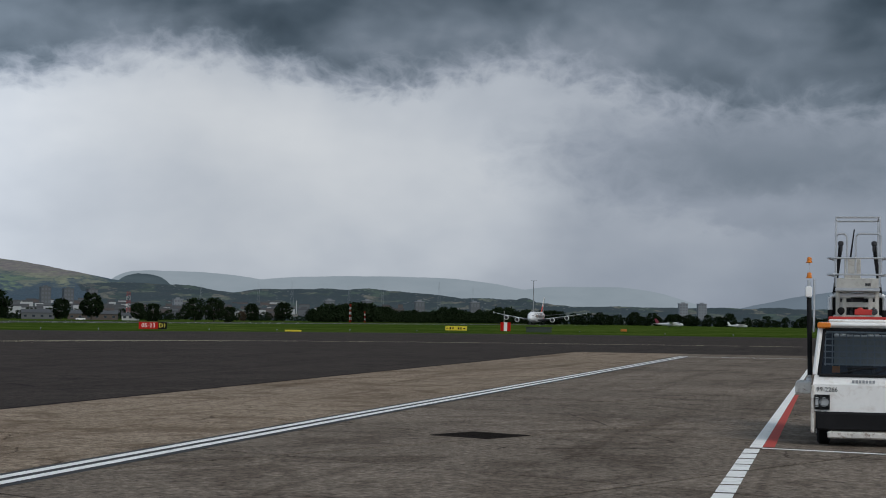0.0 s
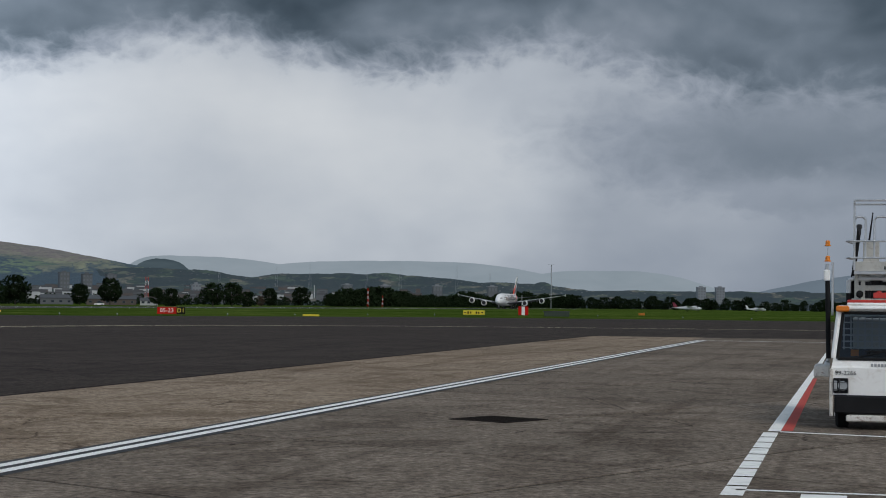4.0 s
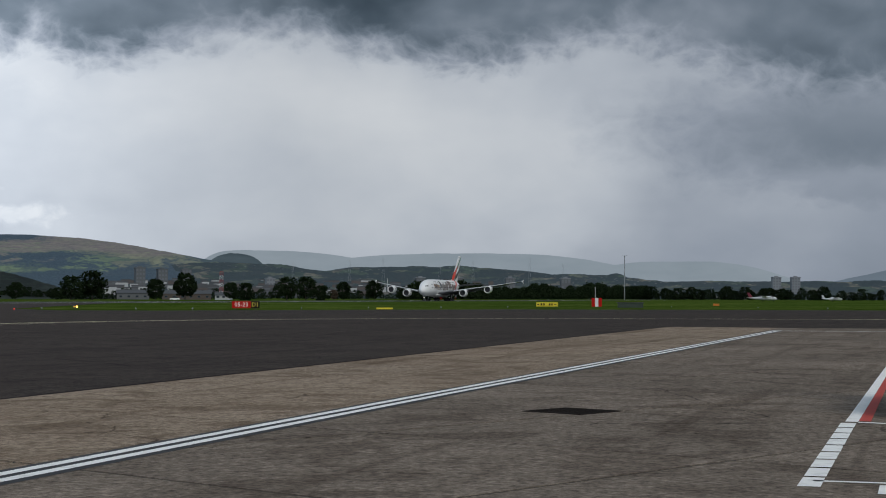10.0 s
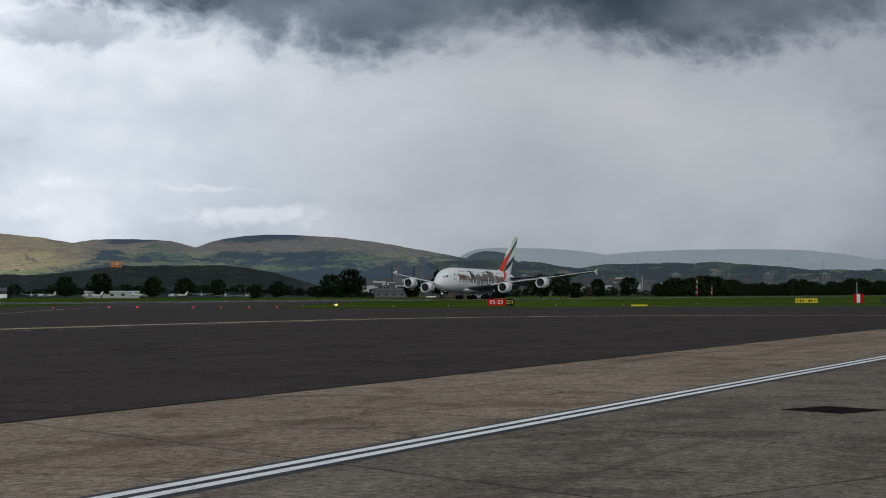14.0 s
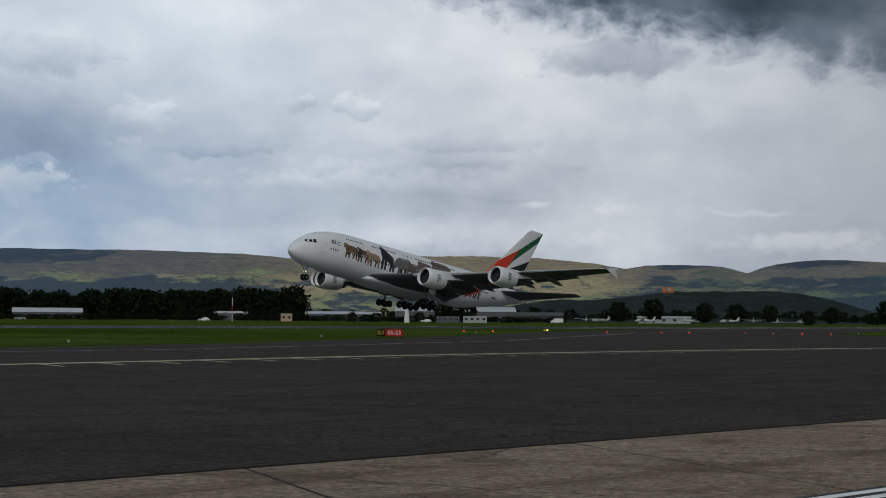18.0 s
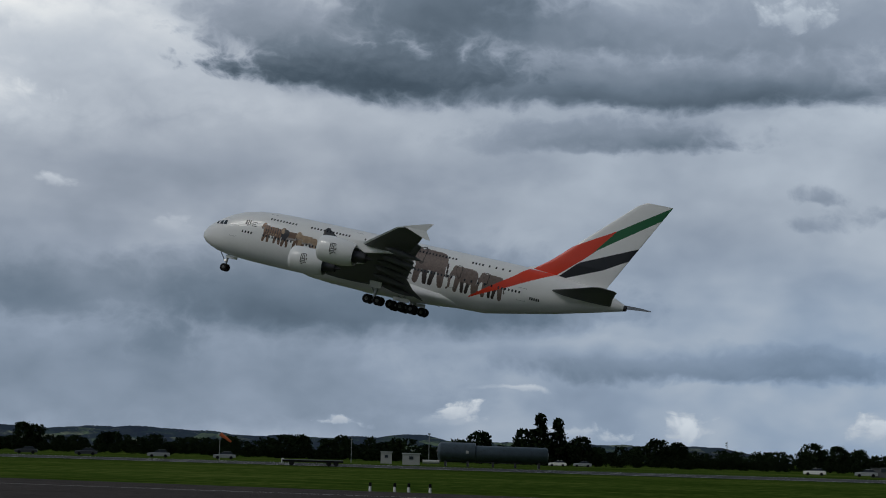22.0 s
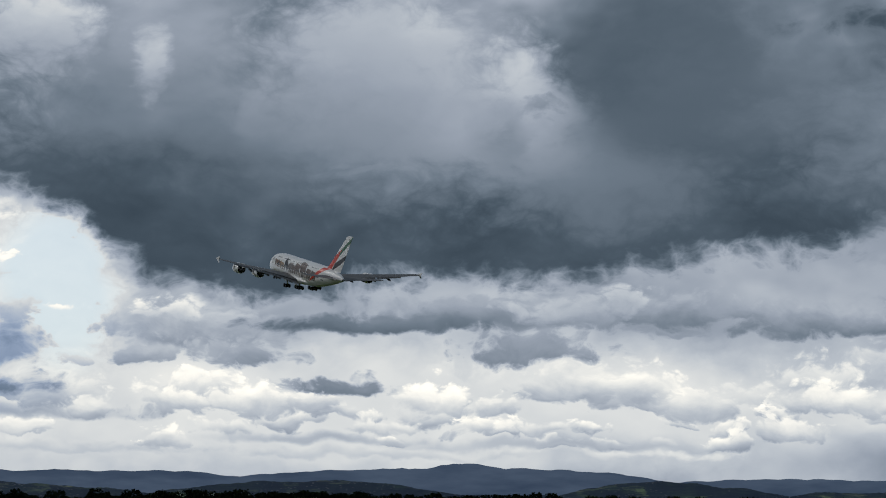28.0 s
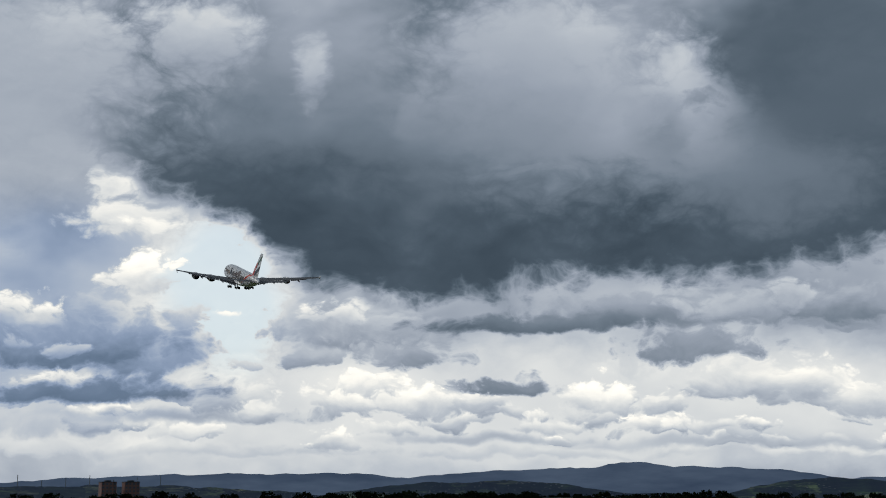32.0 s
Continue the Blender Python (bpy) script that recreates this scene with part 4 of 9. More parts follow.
def land(name, fields, wood, moor, cell=0.55, wood_share=0.5, moor_from=9.0, vary=0.25, haze_glow=None, haze_share=0.0, sunlit_grass=None, crest_wood=False, specks=None):
    """Hill country: hedged fields, woods on the slopes and rough moor above them."""
    m = bpy.data.materials.new(name)
    m.use_nodes = True
    n = Nodes(m.node_tree)
    co = n.add("ShaderNodeSeparateXYZ", {0: n.add("ShaderNodeTexCoord").outputs["Object"]}).outputs
    far = n.math("SQRT", n.math("ADD", n.math("MULTIPLY", co[0], co[0]), n.math("MULTIPLY", co[1], co[1])))
    az = n.math("MULTIPLY", n.math("ARCTAN2", co[0], co[1]), 57.2958)
    up = n.math("MULTIPLY", n.math("ARCTAN2", co[2], far), 57.2958)
    p = n.add("ShaderNodeCombineXYZ", {0: az, 1: n.math("MULTIPLY", up, 3.2), 2: n.math("MULTIPLY", far, 0.0002)}).outputs[0]
    wob = n.noise(p, 0.9 / cell, 4.0, 0.55, "Color")
    q = n.vec("MULTIPLY_ADD", n.vec("SUBTRACT", wob, (0.5, 0.5, 0.5)), (cell * 1.5, cell * 1.2, 0), p)
    at = n.vec("MULTIPLY", q, (0.8 / cell, 1.1 / cell, 0))
    plot = n.add("ShaderNodeSeparateColor", {0: n.add("ShaderNodeTexVoronoi", {"Vector": at, "Scale": 1.0}, voronoi_dimensions="2D").outputs["Color"]}).outputs[0]
    edge = n.add("ShaderNodeTexVoronoi", {"Vector": at, "Scale": 1.0}, feature="DISTANCE_TO_EDGE", voronoi_dimensions="2D").outputs["Distance"]
    col = n.ramp(plot, [(i / len(fields), c) for i, c in enumerate(fields)], "CONSTANT")
    small = n.add("ShaderNodeTexVoronoi", {"Vector": n.vec("MULTIPLY", at, (2.6, 2.2, 0)), "Scale": 1.0}, voronoi_dimensions="2D").outputs["Color"]
    col = n.add("ShaderNodeHueSaturation", {"Value": n.math("MULTIPLY_ADD", n.add("ShaderNodeSeparateColor", {0: small}).outputs[0], 0.7, 0.65), "Color": col}).outputs[0]
    fine = n.noise(n.vec("MULTIPLY", p, (1.0, 1.3, 1)), 6.0, 6.0, 0.65)
    broad = n.noise(n.vec("MULTIPLY", p, (0.6, 1.0, 1)), 0.7, 5.0, 0.6)
    if sunlit_grass:
        # golden grass on the flank, the sunshine on it put into the colour
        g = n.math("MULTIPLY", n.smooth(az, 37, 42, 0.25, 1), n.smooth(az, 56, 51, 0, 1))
        col = n.mix(n.math("MULTIPLY", g, n.smooth(broad, 0.35, 0.55, 0.35, 0.95)), col, sunlit_grass)
        # duller towards the east: missing sunshine put into the field colour
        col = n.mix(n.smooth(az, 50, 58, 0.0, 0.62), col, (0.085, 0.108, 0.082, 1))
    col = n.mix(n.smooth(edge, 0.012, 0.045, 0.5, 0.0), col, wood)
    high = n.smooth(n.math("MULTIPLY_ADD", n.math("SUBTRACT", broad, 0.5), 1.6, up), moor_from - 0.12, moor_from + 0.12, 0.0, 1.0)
    if sunlit_grass:
        # the moor top takes the same painted sunshine
        moor = n.mix(n.math("MULTIPLY", n.smooth(az, 38, 42, 0, 1), n.smooth(az, 54, 51, 0, 0.85)), moor, (sunlit_grass[0] * 0.74, sunlit_grass[1] * 0.72, sunlit_grass[2] * 0.72, 1))
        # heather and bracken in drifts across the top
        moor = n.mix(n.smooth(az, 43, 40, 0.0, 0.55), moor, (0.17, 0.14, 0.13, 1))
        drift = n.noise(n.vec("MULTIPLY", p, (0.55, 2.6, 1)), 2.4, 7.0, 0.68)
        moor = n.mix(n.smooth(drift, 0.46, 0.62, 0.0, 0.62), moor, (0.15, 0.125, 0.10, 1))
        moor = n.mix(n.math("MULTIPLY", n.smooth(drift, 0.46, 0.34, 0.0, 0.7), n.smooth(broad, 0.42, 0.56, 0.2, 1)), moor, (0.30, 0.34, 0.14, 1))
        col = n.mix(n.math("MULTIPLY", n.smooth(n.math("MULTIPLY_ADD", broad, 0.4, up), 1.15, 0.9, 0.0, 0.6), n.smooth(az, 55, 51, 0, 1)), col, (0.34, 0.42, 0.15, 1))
    col = n.mix(n.math("MULTIPLY", high, n.smooth(n.noise(n.vec("MULTIPLY", p, (0.9, 3.0, 1)), 1.6, 6.0, 0.65), 0.35, 0.6, 0.6, 1.0)), col, moor)
    col = n.add("ShaderNodeHueSaturation", {"Value": n.math("MULTIPLY_ADD", fine, 2 * vary, 1 - vary), "Color": col}).outputs[0]
    w = n.noise(n.vec("MULTIPLY", q, (0.55, 1.0, 1)), 0.62 / cell, 7.0, 0.62)
    w = n.math("MULTIPLY_ADD", n.math("SUBTRACT", fine, 0.5), 0.22, n.math("SUBTRACT", w, n.math("MULTIPLY", high, 0.12)))
    if crest_wood:
        band = n.math("MULTIPLY", n.math("MULTIPLY", n.smooth(az, 52.5, 55, 0, 1), n.smooth(az, 62.5, 60, 0, 1)), n.smooth(n.math("MULTIPLY_ADD", broad, 0.3, up), 1.84, 1.94, 0, 0.22))
        foot = n.math("MULTIPLY", n.smooth(az, 50, 56, 0, 1), n.smooth(n.math("MULTIPLY_ADD", broad, 0.5, up), 1.22, 1.02, 0, 0.15))
        w = n.math("ADD", w, n.math("MAXIMUM", band, foot))
    if sunlit_grass:
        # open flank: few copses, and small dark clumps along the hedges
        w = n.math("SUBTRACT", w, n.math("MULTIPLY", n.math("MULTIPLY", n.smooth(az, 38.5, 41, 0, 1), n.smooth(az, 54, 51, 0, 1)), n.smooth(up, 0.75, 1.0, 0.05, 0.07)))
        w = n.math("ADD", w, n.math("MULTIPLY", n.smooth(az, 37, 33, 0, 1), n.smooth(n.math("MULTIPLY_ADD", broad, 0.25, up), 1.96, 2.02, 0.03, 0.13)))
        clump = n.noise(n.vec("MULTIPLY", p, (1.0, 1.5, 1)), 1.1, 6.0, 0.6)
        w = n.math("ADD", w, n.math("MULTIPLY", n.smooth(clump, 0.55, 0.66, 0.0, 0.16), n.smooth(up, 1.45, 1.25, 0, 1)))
    k = 0.66 - 0.32 * wood_share
    trees = n.math("MULTIPLY_ADD", n.noise(n.vec("MULTIPLY", p, (1.0, 1.2, 1)), 16.0, 4.0, 0.6), 2.4, -0.2)
    woods = n.add("ShaderNodeHueSaturation", {"Value": trees, "Color": wood}).outputs[0]
    col = n.mix(n.smooth(w, k - 0.03, k + 0.06, 0.0, 0.94), col, woods)
    if specks:
        # far-off walls and roofs among the trees
        at = n.vec("MULTIPLY", p, (7.0, 9.0, 0))
        dots = n.add("ShaderNodeTexVoronoi", {"Vector": at, "Scale": 1.0}, voronoi_dimensions="2D", distance="CHEBYCHEV")
        lone = n.math("MULTIPLY", n.smooth(dots.outputs["Distance"], 0.26, 0.16, 0.0, 1.0), n.smooth(n.add("ShaderNodeSeparateColor", {0: dots.outputs["Color"]}).outputs[1], 0.80, 0.88, 0.0, 1.0))
        lone = n.math("MULTIPLY", lone, n.smooth(n.noise(p, 0.5, 3.0, 0.5), 0.44, 0.56, 0.0, specks))
        col = n.mix(lone, col, (0.34, 0.33, 0.31, 1))
    s = n.add("ShaderNodeBsdfPrincipled", {"Base Color": col, "Roughness": 0.95, "Specular IOR Level": 0.1})
    # distance haze painted on: a bluish glow mixed over the lit land
    if haze_glow:
        e = n.add("ShaderNodeEmission", {0: haze_glow, 1: 1.0})
        s = n.add("ShaderNodeMixShader", {0: n.smooth(az, 42, 30, haze_share, haze_share + 0.12) if sunlit_grass else haze_share, 1: s.outputs[0], 2: e.outputs[0]})
    n.add("ShaderNodeOutputMaterial", {0: s.outputs[0]})
    return m


def grass_material():
    m = bpy.data.materials.new("mown_grass")
    m.use_nodes = True
    n = Nodes(m.node_tree)
    co = n.add("ShaderNodeTexCoord").outputs["Object"]
    a = n.noise(co, 0.02, 4.0, 0.6)
    b = n.noise(n.vec("MULTIPLY", co, (0.25, 1.0, 1.0)), 0.35, 6.0, 0.7)
    c = n.noise(n.vec("MULTIPLY", co, (1.0, 0.45, 1.0)), 0.9, 7.0, 0.75)
    f = n.math("ADD", n.math("MULTIPLY", a, 0.28), n.math("MULTIPLY_ADD", b, 0.32, n.math("MULTIPLY", c, 0.4)))
    col = n.ramp(f, [(0.38, (0.016, 0.033, 0.006, 1)), (0.49, (0.043, 0.077, 0.011, 1)), (0.60, (0.120, 0.150, 0.034, 1))])
    s = n.add("ShaderNodeBsdfPrincipled", {"Base Color": col, "Roughness": 0.95, "Specular IOR Level": 0.0})
    n.add("ShaderNodeOutputMaterial", {0: s.outputs[0]})
    return m


def paving(name, base, patch, stain, rnd, streak_axis, grit=0.6):
    """Concrete or asphalt: grit, patches, long rubber and water streaks, relief."""
    m = bpy.data.materials.new(name)
    m.use_nodes = True
    n = Nodes(m.node_tree)
    g = n.add("ShaderNodeNewGeometry").outputs["Position"]
    a = n.noise(g, 0.16, 5.0, 0.6)
    sc = (0.05, 0.9, 1) if streak_axis == "x" else (0.9, 0.05, 1)
    b = n.noise(n.vec("MULTIPLY", g, sc), 1.0, 5.0, 0.6, distort=0.4)
    c = n.smooth(n.noise(g, 9.0, 9.0, 0.80), 0.30, 0.70, 0.0, 1.0)
    col = n.ramp(a, [(0.35, (*base, 1)), (0.65, (*patch, 1))])
    col = n.mix(n.smooth(b, 0.50, 0.72, 0.0, 0.75), col, (*stain, 1))
    pool = n.noise(g, 0.42, 5.0, 0.6, distort=1.4)
    col = n.mix(n.smooth(pool, 0.50, 0.64, 0.0, 0.6), col, (*stain, 1))
    mid = n.noise(g, 1.1, 6.0, 0.68, distort=0.5)
    col = n.mix(n.smooth(mid, 0.52, 0.70, 0.0, 0.5), col, (*stain, 1))
    worn = n.noise(g, 2.8, 8.0, 0.72)
    col = n.mix(n.smooth(worn, 0.44, 0.64, 0.0, 0.45), col, (*stain, 1))
    wander = n.vec("MULTIPLY_ADD", n.noise(g, 0.8, 4.0, 0.6, "Color"), (0.9, 0.9, 0.0), g)
    edge = n.add("ShaderNodeTexVoronoi", {"Vector": n.vec("MULTIPLY", wander, (1, 1, 0)), "Scale": 0.17}, feature="DISTANCE_TO_EDGE").outputs["Distance"]
    crack = n.math("MULTIPLY", n.smooth(edge, 0.001, 0.005, 1.0, 0.0), n.smooth(pool, 0.44, 0.56, 0.0, 0.8))
    col = n.mix(crack, col, (stain[0] * 0.35, stain[1] * 0.35, stain[2] * 0.35, 1))
    fleck = n.noise(n.vec("MULTIPLY", g, (1, 1, 0)), 5.5, 7.0, 0.74)
    col = n.mix(n.smooth(fleck, 0.40, 0.62, 0.0, 0.42), col, (*stain, 1))
    val = n.math("MULTIPLY_ADD", c, 2 * grit, 1 - grit)
    if rnd:
        r = n.add("ShaderNodeObjectInfo").outputs["Random"]
        val = n.math("MULTIPLY", val, n.math("MULTIPLY_ADD", r, rnd, 1 - rnd / 2))
    col = n.add("ShaderNodeHueSaturation", {"Value": val, "Color": col}).outputs[0]
    bump = n.add("ShaderNodeBump", {"Strength": 0.5, "Distance": 0.01, "Height": c}).outputs[0]
    s = n.add("ShaderNodeBsdfPrincipled", {"Base Color": col, "Roughness": 0.92, "Specular IOR Level": 0.06, "Normal": bump})
    n.add("ShaderNodeOutputMaterial", {0: s.outputs[0]})
    return m


GRASS = grass_material()
CONCRETE = paving("apron_concrete", (0.302, 0.235, 0.172), (0.400, 0.320, 0.240), (0.130, 0.090, 0.060), 0.16, "x", 0.55)
ASPHALT = paving("dark_asphalt", (0.060, 0.0485, 0.042), (0.080, 0.065, 0.056), (0.031, 0.0255, 0.0225), 0.0, "x", 0.75)
RUNWAY = paving("runway_asphalt", (0.080, 0.080, 0.080), (0.110, 0.108, 0.105), (0.050, 0.050, 0.050), 0.0, "x", 0.2)
LINE_WHITE = paint("white_line_paint", (0.97, 0.95, 0.90), 0.7, vary=0.06, scale=1.5, dirt=(0.35, 0.33, 0.30), dirt_amount=0.4)
LINE_BLACK = paint("black_line_border", (0.030, 0.029, 0.029), 0.7, vary=0.2, scale=1.0)
LINE_YELLOW = paint("yellow_line_paint", (0.95, 0.86, 0.52), 0.7, vary=0.12, scale=0.8)
LINE_RED = paint("red_line_paint", (0.50, 0.060, 0.040), 0.7, vary=0.15, scale=1.0)
SKIN = paint("white_aircraft_paint", (0.88, 0.88, 0.865), 0.32, vary=0.03, scale=0.3, coat=0.3)
WHITE = paint("white_vehicle_paint", (0.90, 0.89, 0.86), 0.4, vary=0.05, scale=1.5, dirt=(0.35, 0.24, 0.15), dirt_amount=0.35)
GREYMETAL = paint("grey_metal", (0.36, 0.37, 0.38), 0.4, 0.7, vary=0.1)
DARKMETAL = paint("dark_metal", (0.06, 0.06, 0.065), 0.45, 0.5)
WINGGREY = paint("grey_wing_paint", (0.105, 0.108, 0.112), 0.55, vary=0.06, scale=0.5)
SLAT = paint("pale_leading_edge", (0.78, 0.79, 0.79), 0.4, 0.0, vary=0.05)
RIM_GREY = paint("dull_grey_rim", (0.12, 0.12, 0.12), 0.6, 0.2)
BLACK = paint("black_rubber", (0.016, 0.016, 0.017), 0.85, vary=0.2, spec=0.12)
GLASS = paint("dark_glass", (0.02, 0.025, 0.03), 0.08, vary=0.05, spec=0.8)
# ---- ground, paving and markings (x runs along the runway, y towards it) ----
def flat(name, outline, z, material, label, category):
    s = Shape()
    s.face([(x, y, z) for x, y in outline])
    ob = part(name, s, material, smooth=0)
    return tagged(ob, label, category, kind="structure")


def spline(pts, step=8):
    """Points along a smooth curve through pts."""
    out = []
    P = [Vector(p) for p in pts]
    P = [P[0] * 2 - P[1]] + P + [P[-1] * 2 - P[-2]]
    for i in range(1, len(P) - 2):
        a, b, c, d = P[i - 1], P[i], P[i + 1], P[i + 2]
        for k in range(step):
            t = k / step
            out.append(0.5 * ((2 * b) + (c - a) * t + (2 * a - 5 * b + 4 * c - d) * t * t + (3 * b - a - 3 * c + d) * t ** 3))
    return out + [P[-2]]


def ribbon(shape, pts, width, z, m=0):
    P = [Vector((p[0], p[1])) for p in pts]
    left, right = [], []
    for i, p in enumerate(P):
        d = (P[min(i + 1, len(P) - 1)] - P[max(i - 1, 0)]).normalized()
        nrm = Vector((-d.y, d.x)) * width / 2
        left.append((*(p + nrm), z))
        right.append((*(p - nrm), z))
    shape.grid([right, left], m=m)


def make_ground():
    s = Shape()
    rings = [0, 150, 400, 900, 1800, 3200, 4950]
    rows = [[(math.sin(i * math.tau / 72) * max(r, 0.01), math.cos(i * math.tau / 72) * max(r, 0.01), -0.06) for i in range(72)] for r in rings]
    s.grid([list(reversed(r)) for r in rows], True)
    tagged(part("ground", s, GRASS, smooth=0), "flat mown green grass airfield reaching to the hills", "ground", kind="structure")


make_ground()
flat("taxiway", [(-900, -80), (300, -80), (290, 0), (278, 40), (262, 66), (235, 84), (205, 100), (200, 112), (218, 130), (420, 218), (300, 218),
                 (190, 160), (125, 122), (80, 97), (40, 85), (0, 81), (-60, 86), (-110, 116), (-190, 116), (-420, 112), (-900, 112)], -0.004, ASPHALT,
     "wide dark grey asphalt taxiway beside the apron", "taxiway")
flat("runway", [(-1700, 216), (1560, 216), (1560, 264), (-1700, 264)], 0.0, RUNWAY, "long grey asphalt runway across the grass", "runway")


def make_markings():
    s = Shape()
    for k in range(-18, 25):
        s.face([(k * 60 + a, 240 + b, 0.012) for a, b in ((0, -0.45), (30, -0.45), (30, 0.45), (0, 0.45))])
    for y in (218.5, 261.5):
        s.face([(-1600, y - 0.45, 0.012), (1540, y - 0.45, 0.012), (1540, y + 0.45, 0.012), (-1600, y + 0.45, 0.012)])
    tagged(part("runway_marking", s, LINE_WHITE, smooth=0), "white painted runway centre and edge lines", "road marking", kind="structure")
    # twin white apron line on a dark border
    for name, off, w, z, mat in (("line_border", 0.0, 0.82, 0.014, LINE_BLACK), ("apron_line", -0.17, 0.19, 0.019, LINE_WHITE), ("apron_line", 0.17, 0.19, 0.019, LINE_WHITE)):
        s = Shape()
        ribbon(s, [(-60, 9.95 + off), (20, 9.69 + off), (33, 9.62 + off), (60, 9.30 + off), (103.5, 8.80 + off)], w, z)
        tagged(part(name, s, mat, smooth=0), "twin white painted line along the concrete apron" if mat is LINE_WHITE else "black painted border under the twin apron line", "road marking", kind="structure")
    # twin yellow taxiway edge line that swings round at both ends
    path = spline([(172, -60), (166, -10), (161, 12), (150, 38), (135, 54), (112, 62), (70, 63), (40, 59.5), (22, 57.5), (13, 54), (8, 48), (5, 40), (3, 25)], 10)
    for off in (0.0, 0.55):
        s = Shape()
        P = [Vector((p[0], p[1])) for p in path]
        shifted = []
        for i, p in enumerate(P):
            d = (P[min(i + 1, len(P) - 1)] - P[max(i - 1, 0)]).normalized()
            shifted.append(p + Vector((-d.y, d.x)) * off)
        ribbon(s, shifted, 0.30, 0.006)
        tagged(part("taxiway_edge_line", s, LINE_YELLOW, smooth=0), "pale yellow double taxiway edge line", "road marking", kind="structure")
    run, due = 0.0, 0.0
    for i in range(40, len(path) - 1):
        p, q = Vector((path[i][0], path[i][1])), Vector((path[i + 1][0], path[i + 1][1]))
        long = (q - p).length
        while due <= run + long and p.y > 36:
            o = p.lerp(q, (due - run) / long)
            k = min(1.0, max(0.0, (o.x - 9.0) / 12.0))
            way = (Vector((0.88, -0.46)) * (1 - k) + Vector((-0.30, -0.95)) * k).normalized()
            s = Shape()
            ribbon(s, [o + way * 0.15, o + way * (1.4 + 2.7 * k)], 0.08 + 0.06 * k, 0.006)
            tagged(part("hatch_mark", s, LINE_YELLOW, smooth=0), "short yellow hatch stroke inside the taxiway edge", "road marking", "hatch strokes", kind="structure")
            due += 1.1 + 2.0 * k
        run += long
    s = Shape()
    ribbon(s, [(-300, 72), (-60, 73), (0, 75), (60, 80)], 0.12, 0.004)
    ribbon(s, [(60, 80), (110, 98), (190, 145), (300, 200)], 0.12, 0.004)
    tagged(part("taxiway_side_stripe", s, LINE_WHITE, smooth=0), "thin worn white line near the grass edge", "road marking", kind="structure")
    # stand markings by the truck
    s = Shape()
    s.face([(27.6, 1.07, 0.016), (84, 0.86, 0.016), (84, 1.0, 0.016), (27.6, 1.275, 0.016)])
    tagged(part("stand_line", s, LINE_WHITE, smooth=0), "white painted stand boundary line on the apron", "road marking", kind="structure")
    s = Shape()
    s.face([(27.75, 0.876, 0.016), (49, 0.87, 0.016), (49, 0.985, 0.016), (27.75, 1.066, 0.016)])
    tagged(part("red_line", s, LINE_RED, smooth=0), "worn red painted line beside the white one", "road marking", kind="structure")
    for k in range(9):
        s = Shape()
        x = 27.3 - k * 1.05
        s.face([(x - 0.92, 1.085, 0.016), (x, 1.09, 0.016), (x, 1.33, 0.016), (x - 0.92, 1.33, 0.016)])
        tagged(part("dash_mark", s, LINE_WHITE, smooth=0), "white dash of the broken stand line", "road marking", "dashes of the stand line", kind="structure")
    for x0, x1, y0, y1, lean in ((27.42, 27.60, -12, 1.07, 3.4), (18.5, 18.62, -30, 1.2, 0.0)):
        s = Shape()
        s.face([(x0 - lean, y0, 0.016), (x1 - lean, y0, 0.016), (x1, y1, 0.016), (x0, y1, 0.016)])
        tagged(part("cross_line", s, LINE_WHITE, smooth=0), "thin white line across the stand", "road marking", kind="structure")
    for k in range(6):
        s = Shape()
        y = 0.25 - k * 0.9
        s.face([(17.5, y - 0.24, 0.016), (18.35, y - 0.24, 0.016), (18.35, y + 0.24, 0.016), (17.5, y + 0.24, 0.016)])
        tagged(part("block_mark", s, LINE_WHITE, smooth=0), "white block of a chequered stand border", "road marking", "chequer blocks", kind="structure")
    s = Shape()
    s.face([(104, -60, 0.016), (104.35, -60, 0.016), (103.1, 9.0, 0.016), (102.75, 9.0, 0.016)])
    tagged(part("apron_end_line", s, LINE_WHITE, smooth=0), "white line across the far end of the apron", "road marking", kind="structure")


make_markings()


